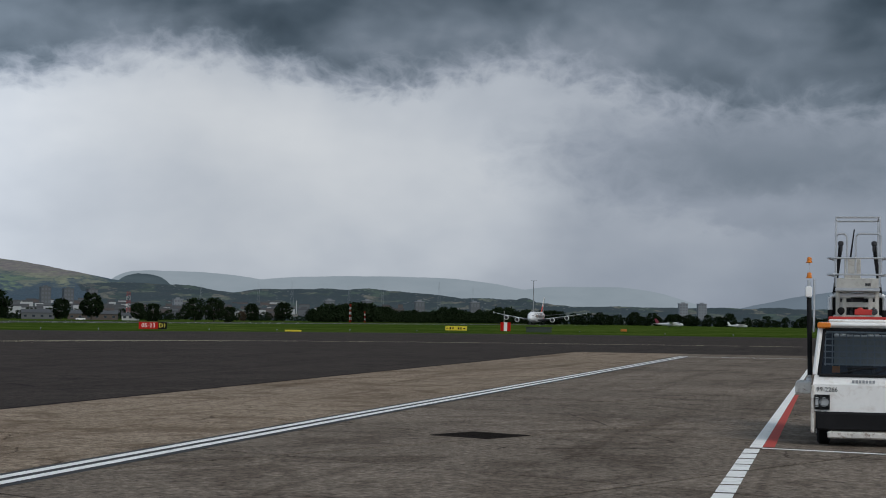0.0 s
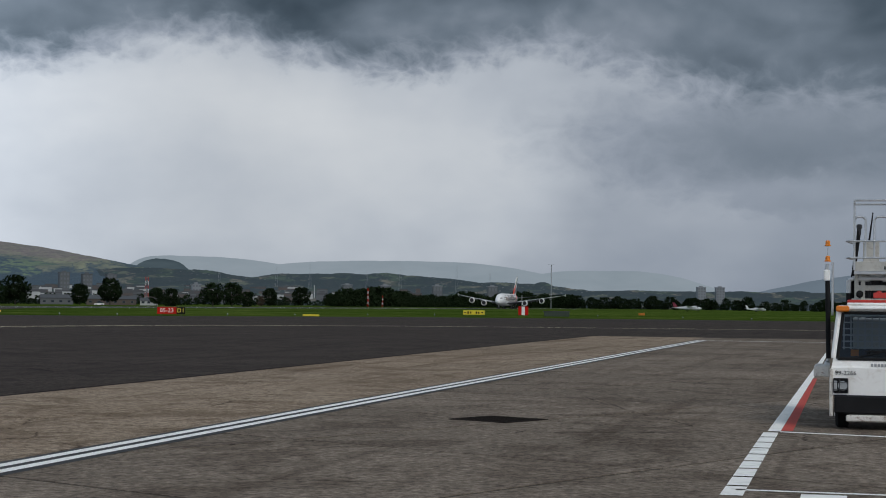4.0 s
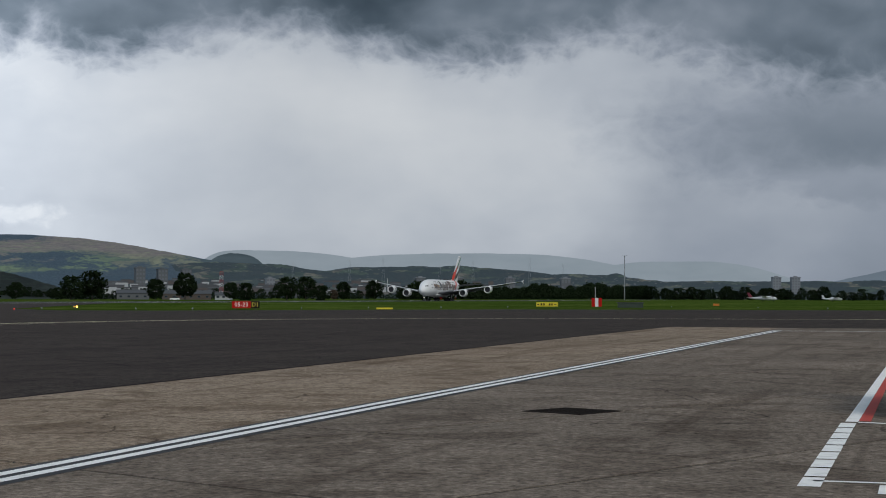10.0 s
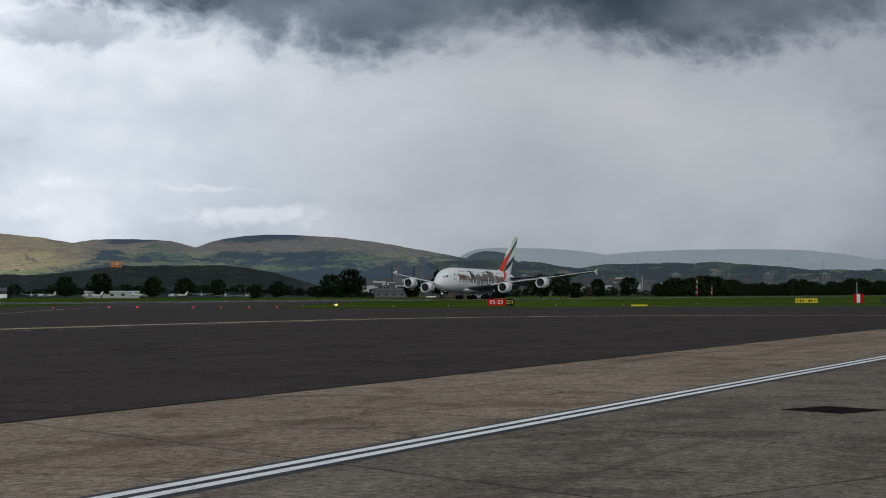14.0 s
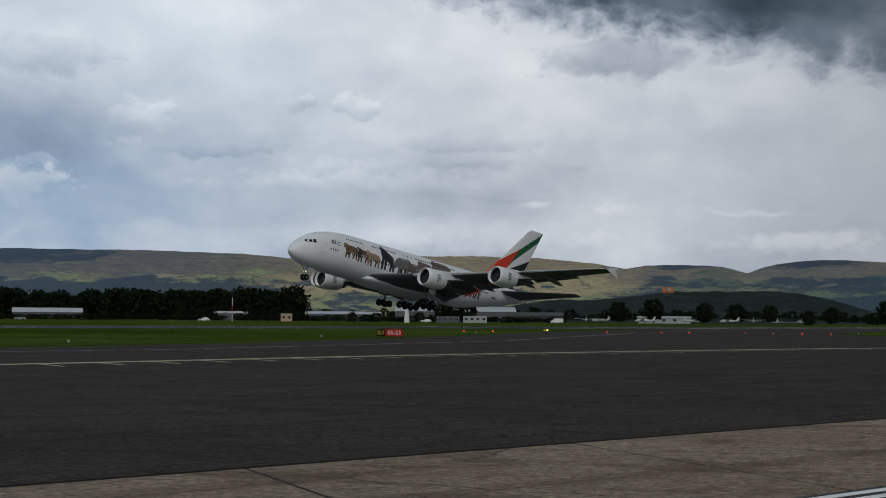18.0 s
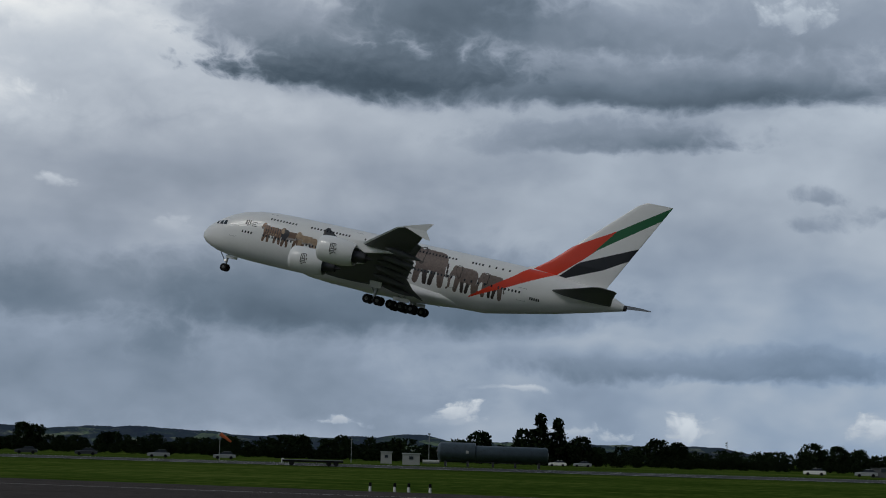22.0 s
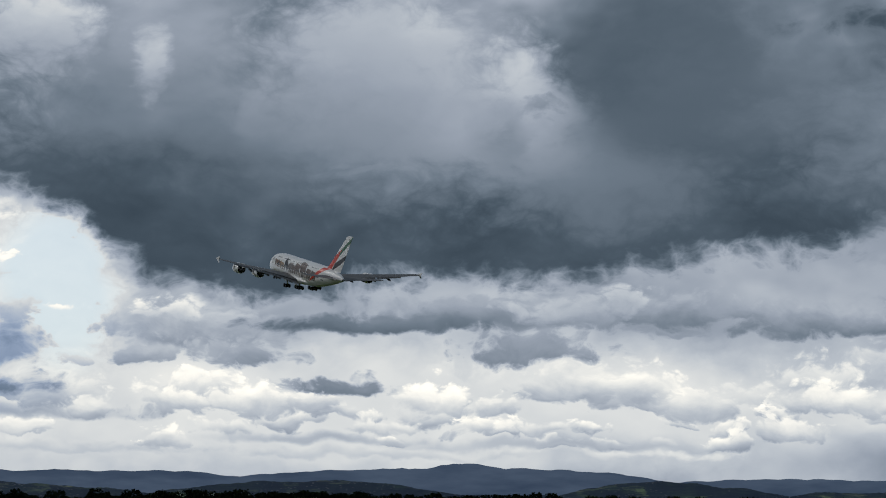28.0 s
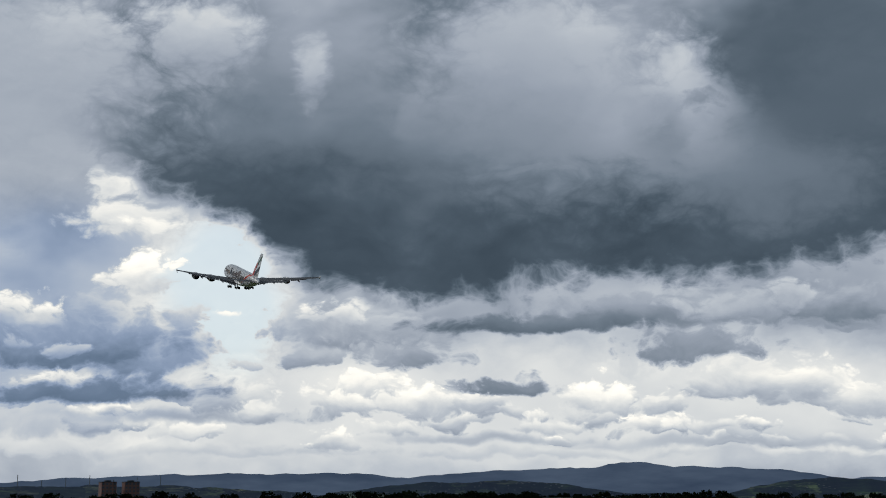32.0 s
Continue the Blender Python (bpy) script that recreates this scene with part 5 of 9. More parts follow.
# ---- hills: each a grid of ground that rises to a crest seen against the sky ----
def ridge(name, az0, az1, r0, r1, humps, base, material, label, rough=0.04, seed=0, steps=260, copse=0.0):
    """humps: azimuth of the top, width to either side in degrees, height in degrees as seen from the apron, flatness."""
    def crest(az):
        e = base
        for c, wl, wr, h, p in humps:
            d = abs(az - c) / (wl if az < c else wr)
            e = max(e, h * math.exp(-d ** p))
        e += rough * noise.fractal(Vector((az * 0.9, seed, 0)), 1.0, 2.0, 5) + rough * 0.35 * noise.noise(Vector((az * 9, seed, 3)))
        if copse:
            e += copse * max(0.0, noise.noise(Vector((az * 0.8, seed, 9)))) ** 0.5 * (1 + 0.5 * noise.noise(Vector((az * 14, seed, 7))) + 0.5 * noise.noise(Vector((az * 31, seed, 4))))
        fade = min(1.0, (az - az0) / 2.0, (az1 - az) / 2.0)
        return e * max(0.0, fade) ** 0.6 - 0.1 * (1 - max(0.0, fade))
    rows = []
    n = 16
    for j in range(n + 3):
        u = j / n
        row = []
        for i in range(steps + 1):
            az = az0 + (az1 - az0) * i / steps
            r = r0 + (r1 - r0) * u
            top = r1 * math.tan(radians(crest(az))) + 2
            k = min(u, 1.0)
            z = top * (0.25 * k + 0.75 * k ** 1.7) + (top * 0.10 * k * (1 - k) * 2 * noise.fractal(Vector((az * 0.7, u * 5, seed + 5)), 1.0, 2.0, 4))
            if u > 1:
                z = top * (1 - (u - 1) * 1.5)
            row.append(polar(az, r, z - 1.0 * (1 - k)))
        rows.append(row)
    s = Shape()
    s.grid([list(reversed(r)) for r in rows])
    return tagged(part(name, s, material, smooth=60), label, "hill", kind="structure")


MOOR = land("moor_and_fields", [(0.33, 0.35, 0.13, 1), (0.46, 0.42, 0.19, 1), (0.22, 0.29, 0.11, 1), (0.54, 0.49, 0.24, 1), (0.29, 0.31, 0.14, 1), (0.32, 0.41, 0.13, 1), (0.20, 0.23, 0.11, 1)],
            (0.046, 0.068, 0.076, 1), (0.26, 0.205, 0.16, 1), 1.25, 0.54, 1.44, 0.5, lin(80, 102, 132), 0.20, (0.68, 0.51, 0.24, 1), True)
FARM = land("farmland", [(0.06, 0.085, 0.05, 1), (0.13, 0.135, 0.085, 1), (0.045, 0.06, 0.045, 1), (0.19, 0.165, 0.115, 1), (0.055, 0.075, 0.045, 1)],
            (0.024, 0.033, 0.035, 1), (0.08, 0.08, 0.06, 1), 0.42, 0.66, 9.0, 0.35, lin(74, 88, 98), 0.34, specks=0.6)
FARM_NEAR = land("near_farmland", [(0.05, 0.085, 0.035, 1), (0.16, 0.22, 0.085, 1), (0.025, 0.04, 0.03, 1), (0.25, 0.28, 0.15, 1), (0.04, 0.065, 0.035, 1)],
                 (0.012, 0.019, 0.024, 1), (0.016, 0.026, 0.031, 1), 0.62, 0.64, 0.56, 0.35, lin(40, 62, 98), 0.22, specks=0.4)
PINE = land("forested_hill", [(0.020, 0.029, 0.024, 1), (0.026, 0.034, 0.028, 1)], (0.014, 0.020, 0.018, 1), (0.02, 0.03, 0.025, 1), 0.3, 0.6)
STUBBLE = land("stubble_field", [(0.26, 0.18, 0.09, 1), (0.30, 0.21, 0.11, 1)], (0.12, 0.10, 0.06, 1), (0.2, 0.15, 0.08, 1), 0.6, 0.05)


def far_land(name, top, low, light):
    """Distance seen through miles of haze, put in as a glowing colour."""
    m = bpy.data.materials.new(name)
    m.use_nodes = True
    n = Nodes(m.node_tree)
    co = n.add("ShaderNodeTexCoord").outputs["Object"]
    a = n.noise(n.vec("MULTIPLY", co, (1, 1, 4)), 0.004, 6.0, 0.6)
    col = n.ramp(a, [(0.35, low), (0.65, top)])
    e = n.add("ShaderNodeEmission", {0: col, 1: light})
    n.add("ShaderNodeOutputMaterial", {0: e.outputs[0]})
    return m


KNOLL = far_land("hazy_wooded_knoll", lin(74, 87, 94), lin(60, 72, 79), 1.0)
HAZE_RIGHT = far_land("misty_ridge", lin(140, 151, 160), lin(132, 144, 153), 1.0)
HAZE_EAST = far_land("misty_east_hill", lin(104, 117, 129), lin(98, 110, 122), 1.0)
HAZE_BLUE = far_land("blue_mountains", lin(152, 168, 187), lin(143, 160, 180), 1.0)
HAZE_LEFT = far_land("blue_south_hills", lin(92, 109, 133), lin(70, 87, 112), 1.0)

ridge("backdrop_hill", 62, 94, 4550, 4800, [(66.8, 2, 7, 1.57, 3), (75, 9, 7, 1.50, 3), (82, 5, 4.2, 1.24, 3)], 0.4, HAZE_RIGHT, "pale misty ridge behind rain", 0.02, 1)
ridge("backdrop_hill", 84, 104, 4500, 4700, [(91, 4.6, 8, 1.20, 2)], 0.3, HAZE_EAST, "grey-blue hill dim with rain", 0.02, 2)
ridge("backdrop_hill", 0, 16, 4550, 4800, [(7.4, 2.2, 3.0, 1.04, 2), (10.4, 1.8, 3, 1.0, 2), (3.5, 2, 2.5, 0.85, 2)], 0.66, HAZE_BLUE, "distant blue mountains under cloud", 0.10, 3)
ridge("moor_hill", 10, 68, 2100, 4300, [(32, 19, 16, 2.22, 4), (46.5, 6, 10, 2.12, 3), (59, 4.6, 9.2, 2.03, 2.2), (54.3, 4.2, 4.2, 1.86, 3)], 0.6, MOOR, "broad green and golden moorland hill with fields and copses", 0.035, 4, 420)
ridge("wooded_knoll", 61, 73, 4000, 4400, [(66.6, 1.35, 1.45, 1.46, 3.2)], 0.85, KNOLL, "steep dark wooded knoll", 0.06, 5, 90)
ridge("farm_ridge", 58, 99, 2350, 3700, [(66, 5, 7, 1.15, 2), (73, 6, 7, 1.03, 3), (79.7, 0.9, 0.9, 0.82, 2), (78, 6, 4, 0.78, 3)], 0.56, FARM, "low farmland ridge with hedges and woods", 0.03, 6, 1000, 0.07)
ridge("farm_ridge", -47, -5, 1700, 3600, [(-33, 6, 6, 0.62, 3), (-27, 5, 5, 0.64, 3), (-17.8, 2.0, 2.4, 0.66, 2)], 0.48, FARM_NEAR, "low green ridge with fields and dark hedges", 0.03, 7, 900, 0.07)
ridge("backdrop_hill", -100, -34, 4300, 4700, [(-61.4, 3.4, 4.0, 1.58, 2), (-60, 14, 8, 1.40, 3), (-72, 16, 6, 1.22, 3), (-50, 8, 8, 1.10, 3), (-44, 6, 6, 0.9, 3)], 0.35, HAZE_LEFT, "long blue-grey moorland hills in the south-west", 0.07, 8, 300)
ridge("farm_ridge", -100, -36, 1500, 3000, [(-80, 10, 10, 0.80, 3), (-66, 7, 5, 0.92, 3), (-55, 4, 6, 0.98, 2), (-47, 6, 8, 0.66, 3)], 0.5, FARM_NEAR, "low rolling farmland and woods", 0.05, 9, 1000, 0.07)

ridge("wooded_hill", 46, 63, 880, 1350, [(56.5, 6.5, 4.0, 0.98, 3), (50.5, 3, 4, 0.66, 2)], 0.22, PINE, "large dark wooded hillside behind the light aircraft", 0.05, 10, 240)
ridge("grass_bank", -84, -56, 300, 560, [], 0.10, GRASS, "low grassy bank along the airfield edge", 0.012, 11, 160)
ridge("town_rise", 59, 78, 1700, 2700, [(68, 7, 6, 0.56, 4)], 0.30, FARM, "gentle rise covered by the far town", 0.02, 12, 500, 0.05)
# ---- airliner ----
FUS = [  # distance from the nose, half width, keel, crown
    (0.0, 0.05, 5.50, 5.60), (0.25, 0.62, 4.95, 6.25), (0.8, 1.15, 4.45, 7.0), (1.7, 1.70, 4.0, 7.8), (3.0, 2.22, 3.55, 8.7), (4.6, 2.66, 3.27, 9.65),
    (6.5, 3.02, 3.09, 10.4), (9.0, 3.34, 2.97, 10.95), (12.0, 3.52, 2.92, 11.25), (15.0, 3.57, 2.90, 11.32), (43.0, 3.57, 2.90, 11.32),
    (48.0, 3.52, 3.1, 11.32), (53.0, 3.20, 4.1, 11.28), (58.6, 2.55, 5.3, 10.9), (63.4, 1.75, 6.5, 10.3), (66.9, 0.95, 7.4, 9.5), (68.5, 0.5, 7.85, 8.85), (68.8, 0.3, 8.0, 8.6),
]
NOSE = 33.0


def fus_at(x):
    """Half width, keel and crown of the fuselage at x metres from the nose."""
    return tuple(float(np.interp(x, [f[0] for f in FUS], [f[k] for f in FUS])) for k in (1, 2, 3))


def hull_y(x, z):
    """Half width of the hull at the height z."""
    w, lo, hi = fus_at(x)
    mid = lo + (hi - lo) * 0.47
    u = min(1.0, abs(z - mid) / ((hi - mid) if z > mid else (mid - lo)))
    return w * max(0.0, 1 - u ** (2 / 0.90)) ** 0.45


def capsule(X, Z, a, b, r0, r1):
    ax, az, bx, bz = *a, *b
    dx, dz = bx - ax, bz - az
    t = np.clip(((X - ax) * dx + (Z - az) * dz) / (dx * dx + dz * dz + 1e-9), 0, 1)
    return np.hypot(X - ax - t * dx, Z - az - t * dz) < r0 + (r1 - r0) * t


def beast(X, Z, x, z, size, kind, col):
    """Side view of an animal painted on the hull, facing the nose, its feet at (x, z): layers of (mask, slot)."""
    x0, z0 = (X - x) / size, (Z - z) / (size * 1.2)
    c = lambda a, b, r, q=None: capsule(x0, z0, a, b, r, r if q is None else q)
    out = []
    if kind == "elephant":
        far = c((0.50, 0.45), (0.55, 0.06), 0.09, 0.07) | c((0.80, 0.45), (0.73, 0.06), 0.09, 0.07)
        body = c((0.38, 0.64), (0.90, 0.62), 0.27, 0.265) | c((0.95, 0.58), (1.04, 0.40), 0.18, 0.12) | c((0.13, 0.78), (0.16, 0.66), 0.15, 0.13)
        trunk = c((0.02, 0.66), (-0.07, 0.36), 0.085, 0.06) | c((-0.07, 0.36), (-0.06, 0.14), 0.06, 0.05) | c((-0.06, 0.14), (-0.14, 0.06), 0.035)
        legs = c((0.30, 0.5), (0.24, 0.07), 0.13, 0.09) | c((1.02, 0.45), (1.06, 0.07), 0.14, 0.09)
        ear = c((0.26, 0.80), (0.30, 0.58), 0.12, 0.06)
        rim = c((0.27, 0.80), (0.32, 0.56), 0.15, 0.08) & ~ear
        out = [(far, 9), (body | trunk | legs, col), (rim, 9), (c((0.0, 0.50), (-0.14, 0.42), 0.022), 8), (c((1.19, 0.62), (1.23, 0.30), 0.028), 9)]
    elif kind == "rhino":
        body = c((0.35, 0.50), (1.0, 0.52), 0.25, 0.25) | c((0.0, 0.36), (0.2, 0.50), 0.13, 0.17)
        legs = c((0.34, 0.3), (0.32, 0.04), 0.09) | c((0.95, 0.3), (0.98, 0.04), 0.095)
        out = [(c((0.5, 0.3), (0.52, 0.04), 0.085) | c((0.8, 0.3), (0.76, 0.04), 0.085), 9), (body | legs, col), (c((-0.12, 0.46), (-0.16, 0.62), 0.035, 0.01), 8), (c((0.5, 0.70), (0.95, 0.72), 0.05), 8)]
    elif kind == "ape":
        body = c((0.2, 0.75), (0.75, 0.5), 0.23, 0.2) | c((0.10, 0.92), (0.12, 0.86), 0.13)
        for p, q in (((0.15, 0.7), (0.08, 0.06)), ((0.3, 0.6), (0.32, 0.06)), ((0.75, 0.4), (0.72, 0.06)), ((0.85, 0.45), (0.95, 0.06))):
            body |= c(p, q, 0.10, 0.07)
        out = [(body, col), (c((0.55, 0.72), (0.85, 0.55), 0.07), 9), (c((0.02, 0.90), (0.04, 0.84), 0.05), 9)]
    else:
        far = c((0.34, 0.42), (0.40, 0.06), 0.095, 0.065) | c((0.86, 0.42), (0.78, 0.06), 0.10, 0.065)
        body = c((0.25, 0.54), (0.95, 0.52), 0.20, 0.185) | c((0.05, 0.70), (0.12, 0.64), 0.14) | c((0.0, 0.63), (-0.05, 0.62), 0.07)
        legs = c((0.2, 0.45), (0.12, 0.06), 0.11, 0.07) | c((1.0, 0.46), (1.08, 0.06), 0.13, 0.07)
        out = [(far, 3), (body | legs, col), (c((1.05, 0.55), (1.28, 0.42), 0.035) | c((1.28, 0.42), (1.34, 0.18), 0.03), col), (c((0.35, 0.40), (0.85, 0.41), 0.04), 4 if col == 2 else 8)]
        if col == 2:
            out.append(((body | legs) & (np.sin(x0 * 46 + np.sin(z0 * 9) * 1.5) > 0.62) & (x0 > 0.1), 5))
            out.append((c((-0.03, 0.60), (0.02, 0.58), 0.05), 8))
        if col == 3:
            out.append((c((0.22, 0.60), (0.18, 0.52), 0.20), 5))
            out.append((c((0.02, 0.70), (0.06, 0.64), 0.085), 4))
    return out


BEASTS = [  # x from the nose, feet, size, kind, paint
    (11.2, 6.3, 2.9, "cat", 2), (14.5, 6.1, 2.9, "cat", 3), (17.2, 5.9, 3.0, "cat", 4), (21.1, 5.9, 3.7, "ape", 5), (24.9, 5.8, 3.8, "rhino", 10), (28.6, 5.8, 3.2, "rhino", 6), (31.6, 5.7, 3.6, "elephant", 6),
    (36.0, 5.3, 4.9, "elephant", 6), (42.8, 5.2, 3.5, "elephant", 6), (47.2, 5.3, 3.2, "elephant", 6),
]


def flag_paint(X, Z):
    """Slot of the tail's stripes at distance X from the nose and height Z: 1 red, 7 green, 5 black, 0 white."""
    slot = np.zeros(X.shape, int)
    top = np.interp(X, [45.9, 51.8, 58.6, 65.1, 72.4], [5.0, 9.2, 15.4, 19.2, 24.2])
    low = np.interp(X, [45.9, 51.4, 57.2, 60.8, 62.9, 65.9, 70.7, 72.4], [4.8, 7.45, 10.6, 13.8, 15.9, 18.1, 21.6, 22.7])
    band = (Z < top) & (Z > low) & (X > 45.9)
    slot[band] = 1
    slot[band & (X > 62.9 + (Z - 16.2) * 0.73)] = 7
    btop = np.interp(X, [57.3, 60.6, 68.7, 72.0], [10.3, 13.5, 17.2, 18.7])
    blow = np.interp(X, [57.3, 64.3, 66.4, 70.0], [10.1, 13.1, 14.4, 16.5])
    slot[(Z < btop) & (Z > blow) & (X > 57.3)] = 5
    return slot


def make_airliner():
    A = thing("airliner", "white double-deck airliner painted with wild animals and striped tail", "airplane")
    red = paint("red_livery", (0.72, 0.050, 0.016), 0.35, vary=0.05, scale=0.4)
    green = paint("green_livery", (0.010, 0.13, 0.045), 0.35, vary=0.05, scale=0.4)
    black = paint("black_livery", (0.015, 0.017, 0.022), 0.35, vary=0.05, scale=0.4)
    tiger = paint("orange_brown_fur", (0.22, 0.115, 0.062), 0.4, vary=0.5, scale=3.0)
    mane = paint("dark_brown_fur", (0.14, 0.075, 0.042), 0.4, vary=0.6, scale=3.0)
    tan = paint("tan_fur", (0.36, 0.25, 0.155), 0.4, vary=0.5, scale=2.0)
    hide = paint("grey_brown_hide", (0.165, 0.122, 0.104), 0.4, vary=0.45, scale=3.0)
    pale = paint("pale_grey_hide", (0.30, 0.27, 0.25), 0.4, vary=0.5, scale=1.0)
    dusk = paint("dark_wrinkled_hide", (0.045, 0.034, 0.030), 0.4, vary=0.5, scale=3.0)
    stone = paint("mid_grey_hide", (0.17, 0.155, 0.145), 0.4, vary=0.5, scale=2.0)
    slots = [SKIN, red, tiger, mane, tan, black, hide, green, pale, dusk, stone]

    emblem = paint("dark_grey_emblem", (0.07, 0.066, 0.062), 0.5)
    # hull: a fine skin so that the painting has clean edges
    xs = np.concatenate([np.array([0, .12, .25, .5, .8, 1.2, 1.7, 2.3, 3.0, 3.8, 4.6, 5.5, 6.5, 7.6]), np.arange(8.8, 68.5, 0.075), [68.5, 68.8]])
    k = 240
    s = Shape()
    turn = np.arange(k) * math.tau / k
    c, sn = np.cos(turn), np.sin(turn)
    rows = []
    for x in xs:
        w, lo, hi = fus_at(x)
        mid = lo + (hi - lo) * 0.47
        y = w * np.copysign(np.abs(c) ** 0.90, c)
        z = mid + np.where(sn > 0, hi - mid, mid - lo) * np.copysign(np.abs(sn) ** 0.90, sn)
        rows.append(np.stack([np.full(k, x - NOSE), y, z], -1).tolist())
    s.grid(rows, True, 0, True)
    nf = (len(xs) - 1) * k
    V = np.array(s.v)
    C = V[np.array(s.f[:nf])].mean(1)
    X, Z = C[:, 0] + NOSE, C[:, 2]
    slot = np.zeros(nf, int)
    for bx, bz, size, kind, col in BEASTS:
        for m, ink in beast(X, Z, bx, bz, size, kind, col):
            slot[m] = ink
    fl = flag_paint(X, Z)
    slot[(fl == 1) & (Z < 11)] = 1
    s.m[:nf] = slot.tolist()
    part("fuselage", s, slots, A, "white hull painted with big cats, a gorilla and elephants", 50)

    def foil(st, t0=0.0):
        """Wing skin through stations (y, leading edge, chord, z, thickness)."""
        rows = []
        for y, le, ch, z, th in st:
            ring = []
            for i in range(20):
                a = i * math.tau / 20
                u = 0.5 - 0.5 * math.cos(a)
                t = th * 0.5 * math.sin(a) * (1.15 - 0.75 * u)
                ring.append((le + ch * (1 - u) - NOSE if False else le + ch * u - NOSE, y, z + t - 0.035 * ch * u))
            rows.append(ring)
        return rows

    WING = [(2.6, 18.6, 18.5, 4.2, 2.2), (5.5, 21.0, 16.0, 4.7, 1.95), (9.5, 24.3, 12.9, 5.4, 1.5), (13.5, 27.7, 10.2, 6.1, 1.15), (20.0, 32.2, 8.3, 7.2, 0.85), (26.0, 36.3, 6.9, 8.1, 0.7), (33.0, 41.1, 5.3, 9.3, 0.5), (38.6, 45.0, 4.0, 10.3, 0.38), (39.7, 46.4, 2.9, 10.5, 0.22)]
    for side, tag in ((1, ""), (-1, "")):
        sg = lambda rows: [[(x, y * side, z) for x, y, z in (r if side > 0 else reversed(r))] for r in rows]
        s = Shape()
        s.grid(sg(foil(WING)), True, 0, True)
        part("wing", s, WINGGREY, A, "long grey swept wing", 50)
        s = Shape()
        s.grid(sg([[(le + 0.05 * ch - NOSE, y, z + 0.25 * th + 0.02), (le - 0.06 - NOSE, y, z + 0.01), (le + 0.03 * ch - NOSE, y, z - 0.20 * th - 0.02)] for y, le, ch, z, th in WING[2:]]))
        part("slat", s, SLAT, A, "pale metal leading edge of the wing", 60)
        # flaps drooped behind the trailing edge
        for y0, y1 in ((4.2, 9.0), (9.3, 13.6), (14.0, 24.5), (25.2, 33.0)):
            s = Shape()
            st = []
            for y in (y0, y1):
                le = float(np.interp(y, [w[0] for w in WING], [w[1] + w[2] for w in WING]))
                ch = float(np.interp(y, [w[0] for w in WING], [w[2] for w in WING])) * (0.20 if y1 < 25 else 0.14)
                z = float(np.interp(y, [w[0] for w in WING], [w[3] - 0.035 * w[2] for w in WING]))
                dr = 0.32
                ring = []
                for i in range(10):
                    a = i * math.tau / 10
                    u = 0.5 - 0.5 * math.cos(a)
                    t = 0.16 * math.sin(a) * (1.2 - 0.8 * u)
                    ring.append((le - 0.25 * ch + ch * u - NOSE, y, z - 0.12 - dr * ch * u + t))
                st.append(ring)
            s.grid(sg(st), True, 0, True)
            part("flap", s, WINGGREY, A, "lowered wing flap", 50)
        for y in (6.5, 11.5, 16.8, 20.6, 24.4, 29.5):
            te = float(np.interp(y, [w[0] for w in WING], [w[1] + w[2] for w in WING]))
            z = float(np.interp(y, [w[0] for w in WING], [w[3] - 0.035 * w[2] for w in WING]))
            s = Shape()
            s.lathe((te - NOSE - 4.0, y * side, z - 0.55), (1, 0, -0.14), [(0, 0.05), (0.8, 0.32), (2.4, 0.46), (4.2, 0.36), (5.6, 0.05)], 10)
            part("flap_fairing", s, WINGGREY, A, "boat-shaped flap track fairing", 50)
        # fence at the wing tip
        s = Shape()
        s.grid(sg([[(46.1 - NOSE, 39.7, 10.5), (49.4 - NOSE, 39.75, 10.5), (50.2 - NOSE, 39.95, 11.5), (49.8 - NOSE, 39.95, 11.5)], [(46.1 - NOSE, 39.85, 10.5), (49.4 - NOSE, 39.9, 10.5), (50.2 - NOSE, 40.0, 11.5), (49.8 - NOSE, 40.0, 11.5)]]), True, 0, True)
        s.grid(sg([[(46.4 - NOSE, 39.7, 10.5), (49.4 - NOSE, 39.75, 10.5), (50.2 - NOSE, 39.9, 9.4), (49.6 - NOSE, 39.9, 9.4)], [(46.4 - NOSE, 39.85, 10.5), (49.4 - NOSE, 39.9, 10.5), (50.2 - NOSE, 39.95, 9.4), (49.6 - NOSE, 39.95, 9.4)]]), True, 0, True)
        part("wingtip_fence", s, SLAT, A, "white arrow-shaped wingtip fence", 40)
        # engines
        for y, xi, zc in ((14.9, 21.9, 4.5), (25.7, 30.2, 6.3)):
            s = Shape()
            s.lathe((xi - NOSE, y * side, zc), (1, 0, -0.02), [(0.55, 1.42), (0.12, 1.50), (0.0, 1.60), (0.10, 1.72), (0.6, 1.84), (1.8, 1.92), (3.4, 1.88), (4.6, 1.68), (5.3, 1.48), (5.28, 1.42), (4.4, 1.40)], 36, 0, False)
            nac = part("engine", s, SKIN, A, "white engine nacelle", 45)
            s = Shape()
            s.lathe((xi - NOSE, y * side, zc), (1, 0, -0.02), [(0.50, 1.44), (1.3, 1.46), (1.34, 0.02)], 30, 0, False)
            s.lathe((xi - NOSE, y * side, zc), (1, 0, -0.02), [(0.7, 0.02), (0.95, 0.3), (1.34, 0.5)], 16, 0, False)
            part("fan", s, DARKMETAL, nac, "dark fan inside the intake")
            s = Shape()
            s.lathe((xi - NOSE, y * side, zc - 0.08), (1, 0, -0.02), [(4.3, 1.39), (4.4, 0.95), (6.0, 0.80), (6.9, 0.62), (6.88, 0.5), (6.5, 0.45), (7.9, 0.06)], 24, 0, False)
            part("exhaust_core", s, DARKMETAL, nac, "dark metal exhaust cone")
            s = Shape()
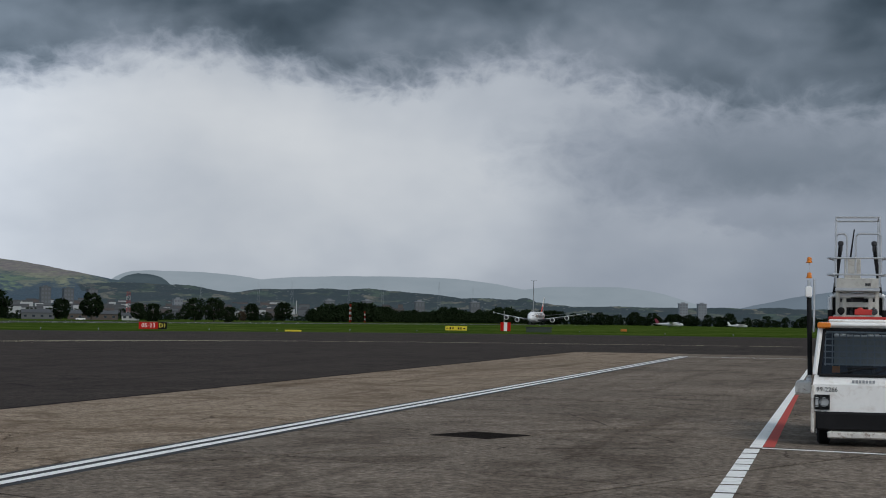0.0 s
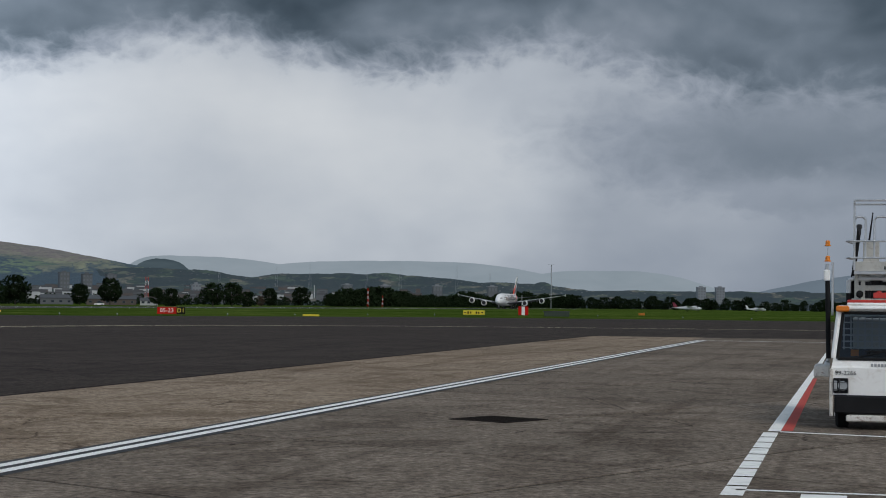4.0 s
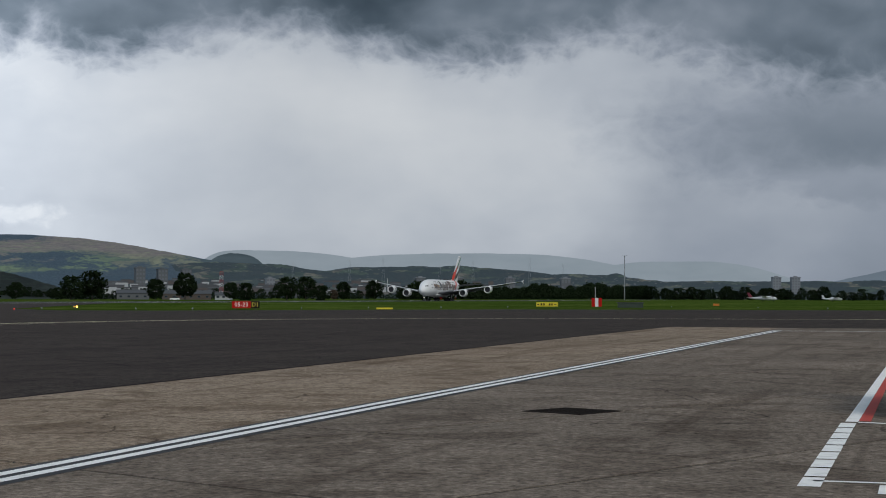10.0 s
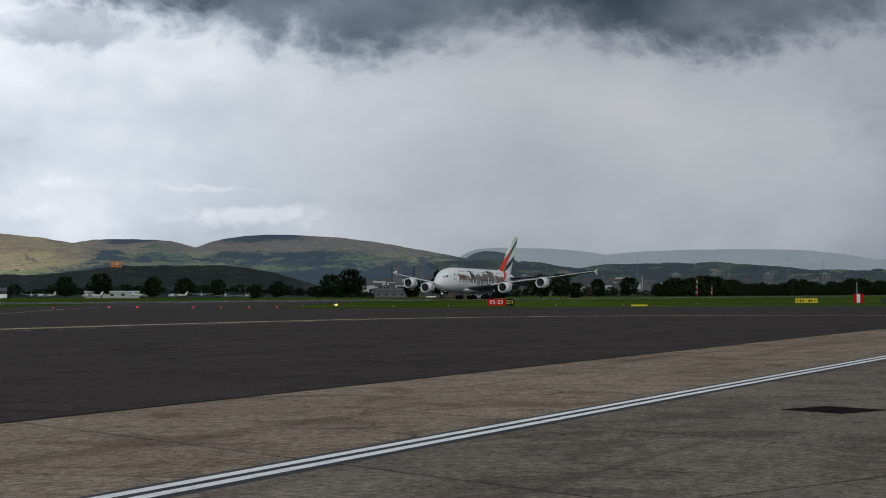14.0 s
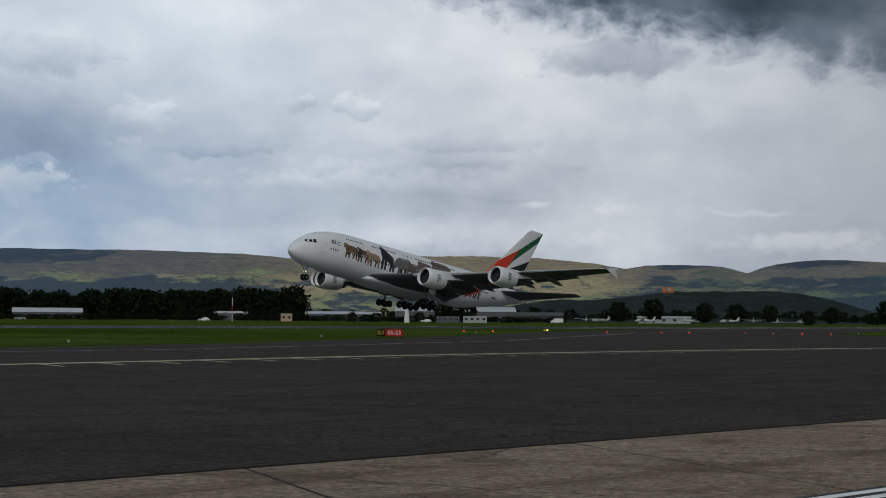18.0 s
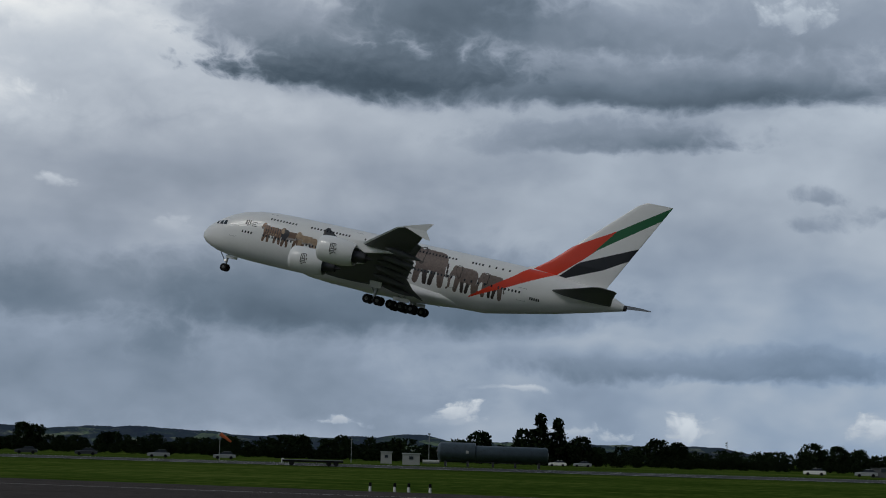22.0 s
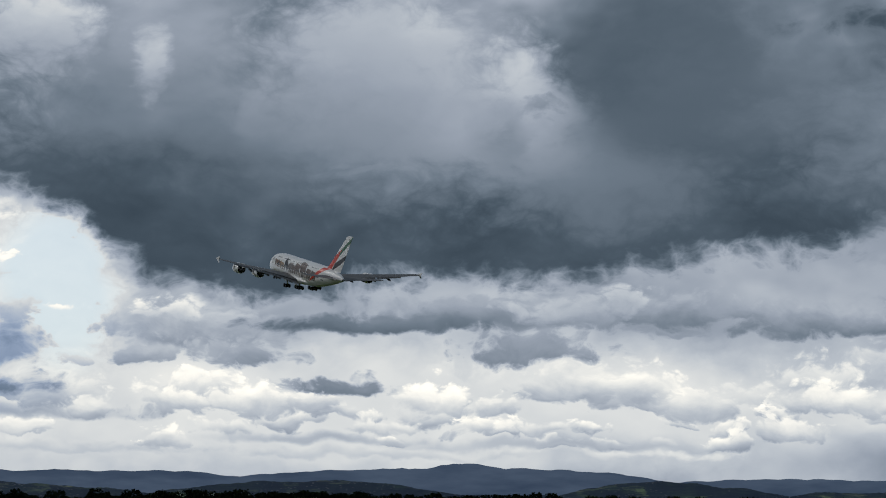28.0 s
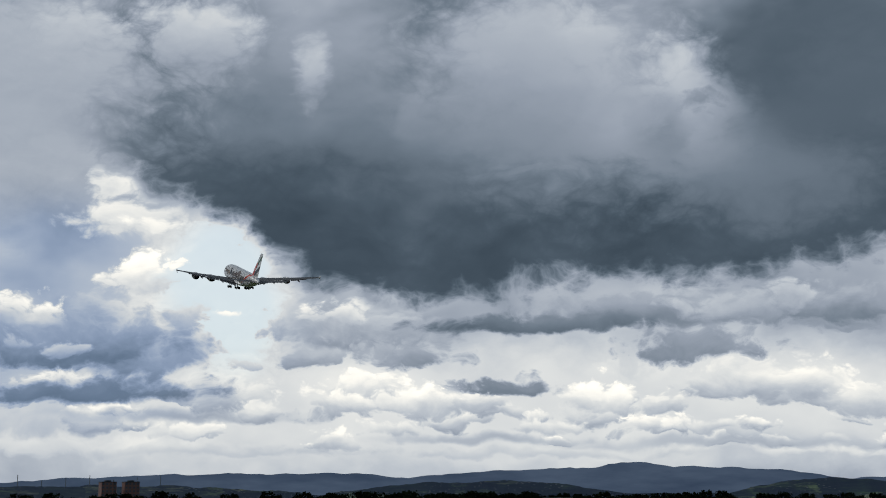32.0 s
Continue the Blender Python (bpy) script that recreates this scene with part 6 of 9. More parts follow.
            wz = float(np.interp(y, [w[0] for w in WING], [w[3] for w in WING]))
            le = float(np.interp(y, [w[0] for w in WING], [w[1] for w in WING]))
            prof = lambda dy: [(xi + 1.2 - NOSE, y * side + dy, zc + 1.7), (le + 0.4 - NOSE, y * side + dy, wz + 0.35), (le + 4.8 - NOSE, y * side + dy, wz - 0.5), (xi + 6.6 - NOSE, y * side + dy, zc + 0.55), (xi + 4.2 - NOSE, y * side + dy, zc + 1.5)]
            s.grid([prof(-0.3 * side), prof(0.3 * side)], True, 0, True)
            part("pylon", s, SKIN, nac, "engine pylon", 20)
            # round emblem on the cowl as a plain cluster of bars
            EMB = ((-0.05, 0.78, 0.62, 0.10), (0.34, 0.62, 0.10, 0.36), (-0.42, 0.36, 0.10, 0.70), (-0.16, 0.40, 0.10, 0.56), (0.10, 0.34, 0.10, 0.62), (-0.02, 0.04, 0.86, 0.10), (-0.40, -0.22, 0.10, 0.44),
                   (-0.08, -0.24, 0.46, 0.10), (0.24, -0.16, 0.10, 0.42), (-0.10, -0.48, 0.66, 0.10), (0.42, -0.44, 0.22, 0.10), (-0.16, -0.70, 0.30, 0.10), (0.50, 0.10, 0.10, 0.30))
            for oy in (side, -side):
                s = Shape()
                for dx, dz, w, h in EMB:
                    a = math.asin(max(-0.9, min(0.9, dz / 1.9)))
                    yy = y * side + oy * (1.93 * math.cos(a))
                    s.box((xi + 2.5 + dx - NOSE, yy, zc + dz), (w, 0.03, h))
                part("cowl_emblem", s, emblem, nac, "grey emblem of curved bars")
        # tailplane
        s = Shape()
        s.grid(sg(foil([(0.6, 56.4, 10.2, 8.4, 0.95), (2.0, 57.6, 9.4, 8.5, 0.85), (8.5, 62.2, 6.2, 9.0, 0.5), (14.6, 66.5, 3.5, 9.5, 0.28), (15.2, 67.4, 2.4, 9.6, 0.15)])), True, 0, True)
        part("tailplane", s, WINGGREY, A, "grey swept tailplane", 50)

    # fin with its stripes
    s = Shape()
    nv, nu = 220, 170
    le = lambda v: float(np.interp(v, [0, 0.10, 0.20, 0.95, 1.0], [50.0, 54.6, 56.4, 67.2, 68.4]))
    te = lambda v: float(np.interp(v, [0, 1.0], [65.3, 72.4]))
    for side in (1, -1):
        rows = []
        for i in range(nv + 1):
            v = i / nv
            z = 10.4 + 13.8 * v
            row = []
            for j in range(nu + 1):
                u = j / nu
                th = (0.55 - 0.38 * v) * math.sqrt(max(0.0, u * (1 - u))) * (2 - 1.1 * u) * (0.3 + 0.7 * min(1, v * 5))
                row.append((le(v) + (te(v) - le(v)) * u - NOSE, side * th, z + (0.55 * u if v > 0.9 else 0) * (v - 0.9) * 10 * 0.0))
            rows.append(row if side > 0 else list(reversed(row)))
        s.grid([list(reversed(r)) for r in rows])
    C = np.array(s.v)[np.array(s.f)].mean(1)
    s.m = flag_paint(C[:, 0] + NOSE, C[:, 2]).tolist()
    part("fin", s, slots, A, "white fin with sweeping red, green and black stripes", 50)

    # belly fairing
    s = Shape()
    rows = []
    for x, w, lo, hi in ((17, 1.6, 3.1, 4.0), (19.5, 3.3, 2.6, 5.0), (23, 4.1, 2.35, 5.4), (30, 4.3, 2.25, 5.6), (37, 4.1, 2.35, 5.4), (41.5, 3.3, 2.7, 5.0), (45, 1.6, 3.1, 4.2)):
        rows.append([(x - NOSE, w * math.cos(a), (lo + hi) / 2 + (hi - lo) / 2 * math.sin(a)) for a in [j * math.tau / 28 for j in range(28)]])
    s.grid(rows, True, 0, True)
    part("belly_fairing", s, SKIN, A, "bulged white belly fairing", 60)

    # cockpit windows, cabin windows, doors
    s = Shape()
    s.box((0, 0, 0), (0.26, 0.07, 0.36), bev=0.03)
    cabin_pane = s.mesh("cabin_window", [GLASS], 0)
    for side in (1, -1):
        for k in range(3):
            s = Shape()
            x0 = 2.35 + 0.78 * k
            q = []
            for x, z in ((x0, 7.6 + 0.05 * k), (x0 + 0.66, 7.6 + 0.05 * k), (x0 + 0.60, 8.17 + 0.12 * k), (x0 + 0.10, 7.93 + 0.22 * k)):
                q.append((x - NOSE, side * (hull_y(x, z) + 0.03), z))
            s.face(q if side < 0 else list(reversed(q)))
            part("cockpit_window", s, GLASS, A, smooth=0)
        for z, x0, x1 in ((9.8, 9.8, 52.0), (7.0, 7.8, 54.0)):
            x = x0
            while x < x1:
                if not any(abs(x - d) < 0.9 for d in (10.6, 17.5, 26.5, 44.0, 54.5)):
                    y, y2 = hull_y(x, z), hull_y(x, z + 0.36)
                    tilt = math.atan2(y - y2, 0.36)
                    turn = math.atan2(hull_y(x + 0.4, z) - hull_y(x - 0.4, z), 0.8)
                    ob = bpy.data.objects.new("cabin_window", cabin_pane)
                    scene.collection.objects.link(ob)
                    ob.parent = A
                    ob.matrix_basis = Matrix.Translation((x - NOSE, side * (y + y2) / 2, z + 0.18)) @ Matrix.Rotation(side * turn, 4, "Z") @ Matrix.Rotation(side * tilt, 4, "X")
                x += 0.53 if (int((x - x0) / 5.3) % 4) < 3 else 1.06
        for x, z in ((6.2, 6.1), (17.5, 5.9), (43.0, 5.6), (53.8, 6.0), (12.0, 8.9), (26.5, 8.9)):
            s = Shape()
            y0, y1 = [hull_y(x, z + dz) + 0.03 for dz in (0, 1.9)]
            w = 0.05
            for a, b, c, d in ((-0.6, 0, 0.6, w), (-0.6, 1.9 - w, 0.6, 1.9), (-0.6, 0, -0.6 + w, 1.9), (0.6 - w, 0, 0.6, 1.9)):
                pts = []
                for px, pz in ((a, b), (c, b), (c, d), (a, d)):
                    pts.append((x + px - NOSE, side * (hull_y(x + px, z + pz) + 0.03), z + pz))
                s.face(pts if side < 0 else list(reversed(pts)))
            part("door_outline", s, GREYMETAL, A, smooth=0)
        # emblem and lettering bars near the nose
        s = Shape()
        for x, z, w, h in ((7.9, 8.35, 0.28, 0.7), (8.3, 8.2, 0.2, 0.95), (8.62, 8.35, 0.22, 0.75), (9.15, 8.85, 0.85, 0.1), (9.15, 8.55, 0.55, 0.1), (9.15, 8.25, 0.95, 0.1)):
            q = [(x + a - NOSE, side * (hull_y(x + a, z + b) + 0.035), z + b) for a, b in ((0, 0), (w, 0), (w, h), (0, h))]
            s.face(q if side < 0 else list(reversed(q)))
        part("nose_emblem", s, black, A, "black emblem with three lines of small print", smooth=0)
        s = Shape()
        for k in range(5):
            x = 55.0 + 0.32 * k
            q = [(x + a - NOSE, side * (hull_y(x + a, 6.4 + b) + 0.03), 6.4 + b) for a, b in ((0, 0), (0.22, 0), (0.22, 0.4), (0, 0.4))]
            s.face(q if side < 0 else list(reversed(q)))
        part("registration_bars", s, black, A, "row of short black bars", smooth=0)
    s = Shape()
    s.lathe((67.7 - NOSE, 0, 8.28), (1, 0, 0.05), [(0, 0.62), (1.2, 0.42), (1.25, 0.34), (0.9, 0.3)], 16)
    part("tail_exhaust", s, DARKMETAL, A, "dark tail exhaust")

    # landing gear
    UP = 0.5

    def wheel(parent, x, y, z, r=0.70, w=0.5):
        z = z + UP
        s = Shape()
        s.lathe((x, y - w / 2, z), (0, 1, 0), [(0, r * 0.55), (0.02, r * 0.9), (0.1, r), (w - 0.1, r), (w - 0.02, r * 0.9), (w, r * 0.55)], 20)
        t = part("tyre", s, BLACK, parent)
        s = Shape()
        s.lathe((x, y - w / 2 - 0.01, z), (0, 1, 0), [(0, r * 0.36), (0.01, r * 0.40), (w + 0.01, r * 0.40), (w + 0.02, r * 0.36)], 14)
        part("rim", s, RIM_GREY, t)

    def leg(name, x, y, top, rows, axle):
        s = Shape()
        s.tube((x, y, 1.1 + UP), (x + 0.2, y, top + UP), 0.22, 0.26, 12)
        s.tube((x, y, 0.75 + UP), (x, y, 2.0 + UP), 0.16, 0.16, 10)
        s.tube((x, y, 1.6 + UP), (x - 1.5, y, top + UP), 0.09, 0.09, 8)
        s.tube((rows[0], y, 0.72 + UP), (rows[-1], y, 0.72 + UP), 0.15, 0.15, 8)
        for r in rows:
            s.tube((r, y - axle, 0.70 + UP), (r, y + axle, 0.70 + UP), 0.09, 0.09, 8)
        g = part(name, s, GREYMETAL, A, "grey landing gear leg")
        for r in rows:
            for oy in (-axle, axle):
                wheel(g, r, y + oy, 0.70)
        return g

    for side in (1, -1):
        leg("wing_gear", -0.4, 6.2 * side, 3.6, (-1.25, 0.45), 0.68)
        leg("body_gear", 3.0, 2.7 * side, 2.6, (1.3, 3.0, 4.7), 0.76)
        s = Shape()
        s.box((-0.3, 7.2 * side, 3.5), (1.9, 0.10, 1.0), bev=0.04)
        part("gear_door", s, SKIN, A, "open landing gear door")
        s = Shape()
        s.box((3.1, 4.1 * side, 2.2), (2.6, 0.10, 0.6), bev=0.04)
        part("gear_door", s, SKIN, A, "open landing gear door")
    s = Shape()
    xg = 4.9 - NOSE
    s.tube((xg, 0, 0.64 + UP), (xg + 0.1, 0, 3.4), 0.15, 0.2, 12)
    s.tube((xg, 0, 1.3 + UP), (xg - 1.3, 0, 3.4), 0.08, 0.08, 8)
    s.tube((xg, -0.55, 0.62 + UP), (xg, 0.55, 0.62 + UP), 0.09, 0.09, 8)
    g = part("nose_gear", s, GREYMETAL, A, "nose landing gear leg")
    for oy in (-0.5, 0.5):
        wheel(g, xg, oy, 0.62, 0.62, 0.42)
    lamp = glow("landing_light", (1.0, 0.93, 0.8), 2.5)
    for oy in (-0.28, 0.28):
        s = Shape()
        s.lathe((xg - 0.22, oy, 2.25), (1, 0, 0), [(0, 0.10), (0.1, 0.10)], 10)
        part("taxi_light", s, lamp, g, "bright round lamp on the nose gear")
    for side in (1, -1):
        s = Shape()
        s.box((5.6 - NOSE, 0.7 * side, 2.9), (1.4, 0.05, 0.45), bev=0.02)
        part("gear_door", s, SKIN, A, "open nose gear door")
    return A


AIRLINER = make_airliner()
# ---- fuel dispenser truck parked on the apron, its front towards the viewer ----
ORANGE = paint("orange_beacon_plastic", (0.75, 0.22, 0.02), 0.3, vary=0.1)
ALU = paint("brushed_aluminium", (0.56, 0.57, 0.58), 0.35, 0.8, vary=0.12, scale=4)
RED = paint("red_paint", (0.50, 0.035, 0.025), 0.45, vary=0.1)
CREAM = paint("pale_grey_panel", (0.56, 0.54, 0.49), 0.5, vary=0.08, dirt=(0.25, 0.2, 0.15), dirt_amount=0.4)
RUST = paint("scuffed_white_paint", (0.66, 0.63, 0.58), 0.55, vary=0.15, scale=5, dirt=(0.16, 0.08, 0.04), dirt_amount=0.9)
CLEAR = paint("headlamp_glass", (0.55, 0.58, 0.60), 0.1, 0.3, vary=0.2)
DARKBLUE = paint("dark_blue_trim", (0.022, 0.030, 0.050), 0.8, vary=0.2)
INK = paint("black_ink", (0.03, 0.03, 0.03), 0.6)


def cab_glass():
    m = bpy.data.materials.new("windscreen_glass")
    m.use_nodes = True
    n = Nodes(m.node_tree)
    g = n.add("ShaderNodeBsdfGlossy", {"Color": (0.8, 0.85, 0.9, 1), "Roughness": 0.03})
    t = n.add("ShaderNodeBsdfTransparent", {"Color": (0.42, 0.48, 0.53, 1)})
    f = n.add("ShaderNodeFresnel", {"IOR": 1.5})
    x = n.add("ShaderNodeMixShader", {0: f.outputs[0], 1: t.outputs[0], 2: g.outputs[0]})
    n.add("ShaderNodeOutputMaterial", {0: x.outputs[0]})
    return m


def make_truck():
    T = thing("fuel_dispenser_truck", "scuffed white airport fuel dispenser truck with raised platform cage", "truck", at=pose(28.6, -0.52, 0))
    # cab shell, built of panels round the window openings
    s = Shape()
    s.grid([[(0.0, 0.80, 0.58), (0.0, -0.80, 0.58)], [(0.0, 0.80, 1.03), (0.0, -0.80, 1.03)], [(0.06, 0.79, 1.06), (0.06, -0.79, 1.06)], [(0.09, 0.77, 1.19), (0.09, -0.77, 1.19)]])
    for sg in (1, -1):
        a, b = (0.80 * sg, 0.71 * sg), (0.66 * sg, 0.60 * sg)
        s.grid([[(0.09, a[0] * 0.97, 1.19), (0.09, a[1] - 0.02 * sg, 1.19)], [(0.30, b[0] + 0.03 * sg, 1.98), (0.30, b[1] - 0.02 * sg, 1.98)]])
        s.grid([[(0.09, 0.776 * sg, 1.19), (1.55, 0.78 * sg, 1.19)], [(0.0, 0.80 * sg, 1.03), (1.55, 0.80 * sg, 1.03)], [(0.0, 0.80 * sg, 0.30), (1.55, 0.80 * sg, 0.30)]])
        s.tube((0.1, 0.77 * sg, 1.19), (0.31, 0.68 * sg, 1.98), 0.035, 0.035, 8)
        s.tube((1.5, 0.77 * sg, 1.19), (1.45, 0.68 * sg, 1.98), 0.05, 0.05, 8)
    s.grid([[(0.30, 0.62, 1.90), (0.30, -0.62, 1.90)], [(0.31, 0.68, 2.0), (0.31, -0.68, 2.0)]])
    part("cab", s, WHITE, T, "scuffed white cab panels")
    s = Shape()
    s.box((0.92, 0, 2.03), (1.36, 1.42, 0.09), bev=0.035)
    s.box((0.95, 0, 2.10), (1.1, 1.1, 0.05), bev=0.02)
    part("cab_roof", s, WHITE, T)
    s = Shape()
    s.grid([[(0.095, 0.69, 1.19), (0.095, -0.69, 1.19)], [(0.305, 0.60, 1.94), (0.305, -0.60, 1.94)]])
    ws = part("windscreen", s, cab_glass(), T, "wide dark windscreen", smooth=0)
    s = Shape()
    pts = [(0.085, 0.70, 1.18), (0.085, -0.70, 1.18), (0.30, -0.61, 1.95), (0.30, 0.61, 1.95), (0.085, 0.70, 1.18)]
    s.pipe(pts, 0.028, 6)
    part("window_seal", s, BLACK, ws, "black rubber seal")
    for y0, y1, z in ((0.35, -0.15, 1.22), (-0.2, -0.75, 1.22)):
        s = Shape()
        s.tube((0.07, y0, z), (0.115, y1 * 0.6, z + 0.10), 0.012, 0.008, 6)
        s.box((0.115, (y0 + y1) / 2 - 0.1, z + 0.09), (0.02, 0.5, 0.02))
        part("wiper", s, BLACK, T)
    s = Shape()
    s.box((0.8, 0, 0.75), (1.4, 1.5, 0.5))
    s.box((0.35, 0, 1.12), (0.4, 1.4, 0.16), bev=0.05)
    part("dashboard", s, BLACK, T, "dark cab interior")
    s = Shape()
    s.box((1.15, -0.02, 1.10), (0.5, 0.55, 0.16), bev=0.06)
    s.box((1.38, -0.02, 1.22), (0.12, 0.46, 0.2), bev=0.05)
    part("driver_seat", s, BLACK, T, "empty dark seat")
    s = Shape()
    for k in range(11):
        s.box((1.50, -0.6 + 0.12 * k, 1.62), (0.02, 0.022, 0.62))
    for k in range(6):
        s.box((1.50, 0, 1.34 + 0.11 * k), (0.02, 1.25, 0.022))
    rear = part("rear_bulkhead", Shape().box((1.56, 0, 0.98), (0.04, 1.5, 0.68)).box((1.56, 0.60, 1.65), (0.04, 0.30, 0.66)).box((1.56, -0.62, 1.65), (0.04, 0.22, 0.66)), DARKBLUE, T, "dark blue cab rear wall")
    part("headlining", Shape().box((0.95, 0, 1.965), (1.2, 1.28, 0.02)), BLACK, T, "dark cab ceiling lining")
    part("window_grille", s, ALU, T, "wire grille behind the seat")
    s = Shape()
    s.box((0.24, 0.42, 1.28), (0.02, 0.13, 0.11))
    part("permit_card", s, ORANGE, T, "orange permit card in the windscreen")
    # front
    s = Shape()
    s.box((-0.02, -0.03, 0.425), (0.10, 1.56, 0.31), bev=0.03)
    part("bumper", s, BLACK, T, "deep black bumper band")
    s = Shape()
    s.box((-0.06, -0.12, 0.20), (0.16, 1.36, 0.11), bev=0.02)
    part("bumper_step", s, RUST, T, "chipped white step bar")
    for y in (0.80, -0.80):
        s = Shape()
        s.box((0.0, y, 0.62), (0.08, 0.06, 0.80), bev=0.015)
        part("corner_strip", s, RUST, T, "chipped rusty corner strip")
    for y in (0.645, -0.645):
        s = Shape()
        s.box((-0.015, y, 0.735), (0.05, 0.25, 0.25), bev=0.012)
        h = part("headlight", s, BLACK, T, "square headlamp in a black guard")
        s = Shape()
        s.lathe((-0.045, y - 0.03, 0.735), (1, 0, 0), [(0, 0.075), (0.012, 0.085)], 16)
        s.box((-0.042, y + 0.085, 0.735), (0.01, 0.05, 0.16))
        part("lens", s, CLEAR, h)
        s = Shape()
        for dz in (-0.06, 0.06):
            s.box((-0.06, y, 0.735 + dz), (0.012, 0.24, 0.012))
        for dy in (-0.115, 0.02, 0.115):
            s.box((-0.06, y + dy, 0.735), (0.012, 0.012, 0.25))
        part("guard", s, DARKMETAL, h)
    tm = text_mesh("99-2266", 0.105, INK)
    part("fleet_number", tm, INK, T, "small black fleet number", smooth=0, at=Matrix.Translation((-0.006, 0.565, 0.945)) @ Euler((radians(90), 0, radians(-90))).to_matrix().to_4x4())
    s = Shape()
    for k in range(3):
        s.box((-0.006, -0.565 - 0.06 * k, 0.945), (0.006, 0.035, 0.08))
    part("lettering_bars", s, INK, T, "row of short black bars")
    s = Shape()
    for k in range(7):
        s.box((0.022, 0.14 - 0.055 * k, 1.085), (0.006, 0.04, 0.05))
    part("badge_bars", s, GREYMETAL, T, "worn grey raised badge bars")
    s = Shape()
    s.box((0.06, -0.62, 0.30), (0.02, 0.32, 0.09))
    part("plate", s, paint("plate_yellow", (0.6, 0.5, 0.1), 0.5), T)
    # wheels
    for x, y in ((0.55, 0.62), (0.55, -0.62), (3.1, 0.62), (3.1, -0.62)):
        s = Shape()
        s.lathe((x, y - 0.12, 0.36), (0, 1, 0), [(0, 0.2), (0.01, 0.31), (0.05, 0.36), (0.19, 0.36), (0.23, 0.31), (0.24, 0.2)], 24)
        w = part("wheel", s, BLACK, T, "black tyre")
        s = Shape()
        s.lathe((x, y - 0.13, 0.36), (0, 1, 0), [(0, 0.17), (0.02, 0.2), (0.24, 0.2), (0.26, 0.17)], 16)
        part("rim", s, WHITE, w)
    # chassis, side tray and deck
    s = Shape()
    s.box((2.4, 0, 0.55), (4.2, 0.9, 0.2), bev=0.03)
    s.box((2.9, 0, 0.80), (3.0, 1.6, 0.10), bev=0.02)
    part("chassis", s, DARKMETAL, T)
    s = Shape()
    s.box((1.2, 0.97, 0.94), (1.1, 0.26, 0.20), bev=0.02)
    part("side_tray", s, RUST, T, "chipped white side tray")
    s = Shape()
    s.box((2.9, 0.0, 1.35), (2.4, 1.45, 1.0), bev=0.03)
    part("module_housing", s, CREAM, T, "pale grey pump housing")
    s = Shape()
    s.box((1.75, 0.05, 2.10), (0.10, 1.0, 0.16), bev=0.02)
    s.box((1.72, -0.05, 2.26), (0.03, 0.30, 0.10), bev=0.01)
    part("red_crossbar", s, RED, T, "red crossbar and notice plate")
    # beacon pole with hose reel arm
    s = Shape()
    s.tube((1.2, 0.87, 1.0), (1.2, 0.89, 2.80), 0.030, 0.030, 10)
    s.box((1.2, 0.88, 1.05), (0.14, 0.10, 0.12), bev=0.02)
    part("beacon_pole", s, ALU, T, "bare aluminium pole")
    s = Shape()
    s.tube((1.14, 0.86, 1.15), (1.14, 0.88, 2.50), 0.042, 0.042, 10)
    part("hose", s, BLACK, T, "thick black hose")
    s = Shape()
    s.box((1.15, 0.89, 2.60), (0.16, 0.11, 0.19), bev=0.015)
    part("junction_box", s, WHITE, T, "white junction box")
    for z in (2.84, 3.11):
        s = Shape()
        s.lathe((1.2, 0.88, z), (0, 0, 1), [(0, 0.052), (0.015, 0.056), (0.025, 0.042), (0.085, 0.040), (0.10, 0.025)], 14)
        part("beacon", s, ORANGE, T, "orange flashing beacon")
    s = Shape()
    s.tube((1.2, 0.885, 2.92), (1.2, 0.88, 3.12), 0.008, 0.008, 6)
    part("beacon_stem", s, ALU, T)
    s = Shape()
    for dx in (0.25, 0.7):
        s.tube((1.2 + dx, 0.80, 1.9), (1.2 + dx, 0.80, 2.84), 0.018, 0.018, 8)
    for z in (2.1, 2.45, 2.8):
        s.tube((1.45, 0.80, z), (1.9, 0.80, z), 0.014, 0.014, 6)
    part("access_ladder", s, ALU, T, "narrow aluminium ladder")
    for c, d in (((0.25, 0.62, 2.02), (0.12, 0.22, 0.10)), ((0.22, -0.58, 2.12), (0.14, 0.20, 0.16))):
        s = Shape()
        s.box(c, d, bev=0.02)
        part("roof_lamp", s, ORANGE, T, "orange indicator lamp on the roof edge")
    # lift platform: mast, panel, cage of bent tube
    ox, oy = 3.9, 0.02
    for y in (0.36, 0.24, -0.36, -0.24):
        s = Shape()
        s.box((ox, oy + y, 2.05), (0.09, 0.08, 1.3), bev=0.01)
        part("mast_column", s, CREAM, T)
    s = Shape()
    s.box((ox, oy, 2.42), (0.08, 0.80, 0.10), bev=0.01)
    part("mast_crossbar", s, CREAM, T)
    s = Shape()
    s.box((ox - 0.05, oy, 2.18), (0.06, 0.90, 0.08), bev=0.01)
    part("mast_crossbar", s, CREAM, T)
    s = Shape()
    s.box((ox, oy, 2.79), (0.06, 0.80, 0.26), bev=0.01)
    s.box((ox + 0.02, oy + 0.09, 3.06), (0.06, 0.30, 0.46), bev=0.01)
    p = part("platform_panel", s, CREAM, T, "pale grey platform panel")
    s = Shape()
    for k in range(3):
        s.box((ox - 0.035, oy - 0.16 - 0.035 * k, 2.80), (0.006, 0.025, 0.06))
    part("stencil_bars", s, INK, p, "small dark bars")
    s = Shape()
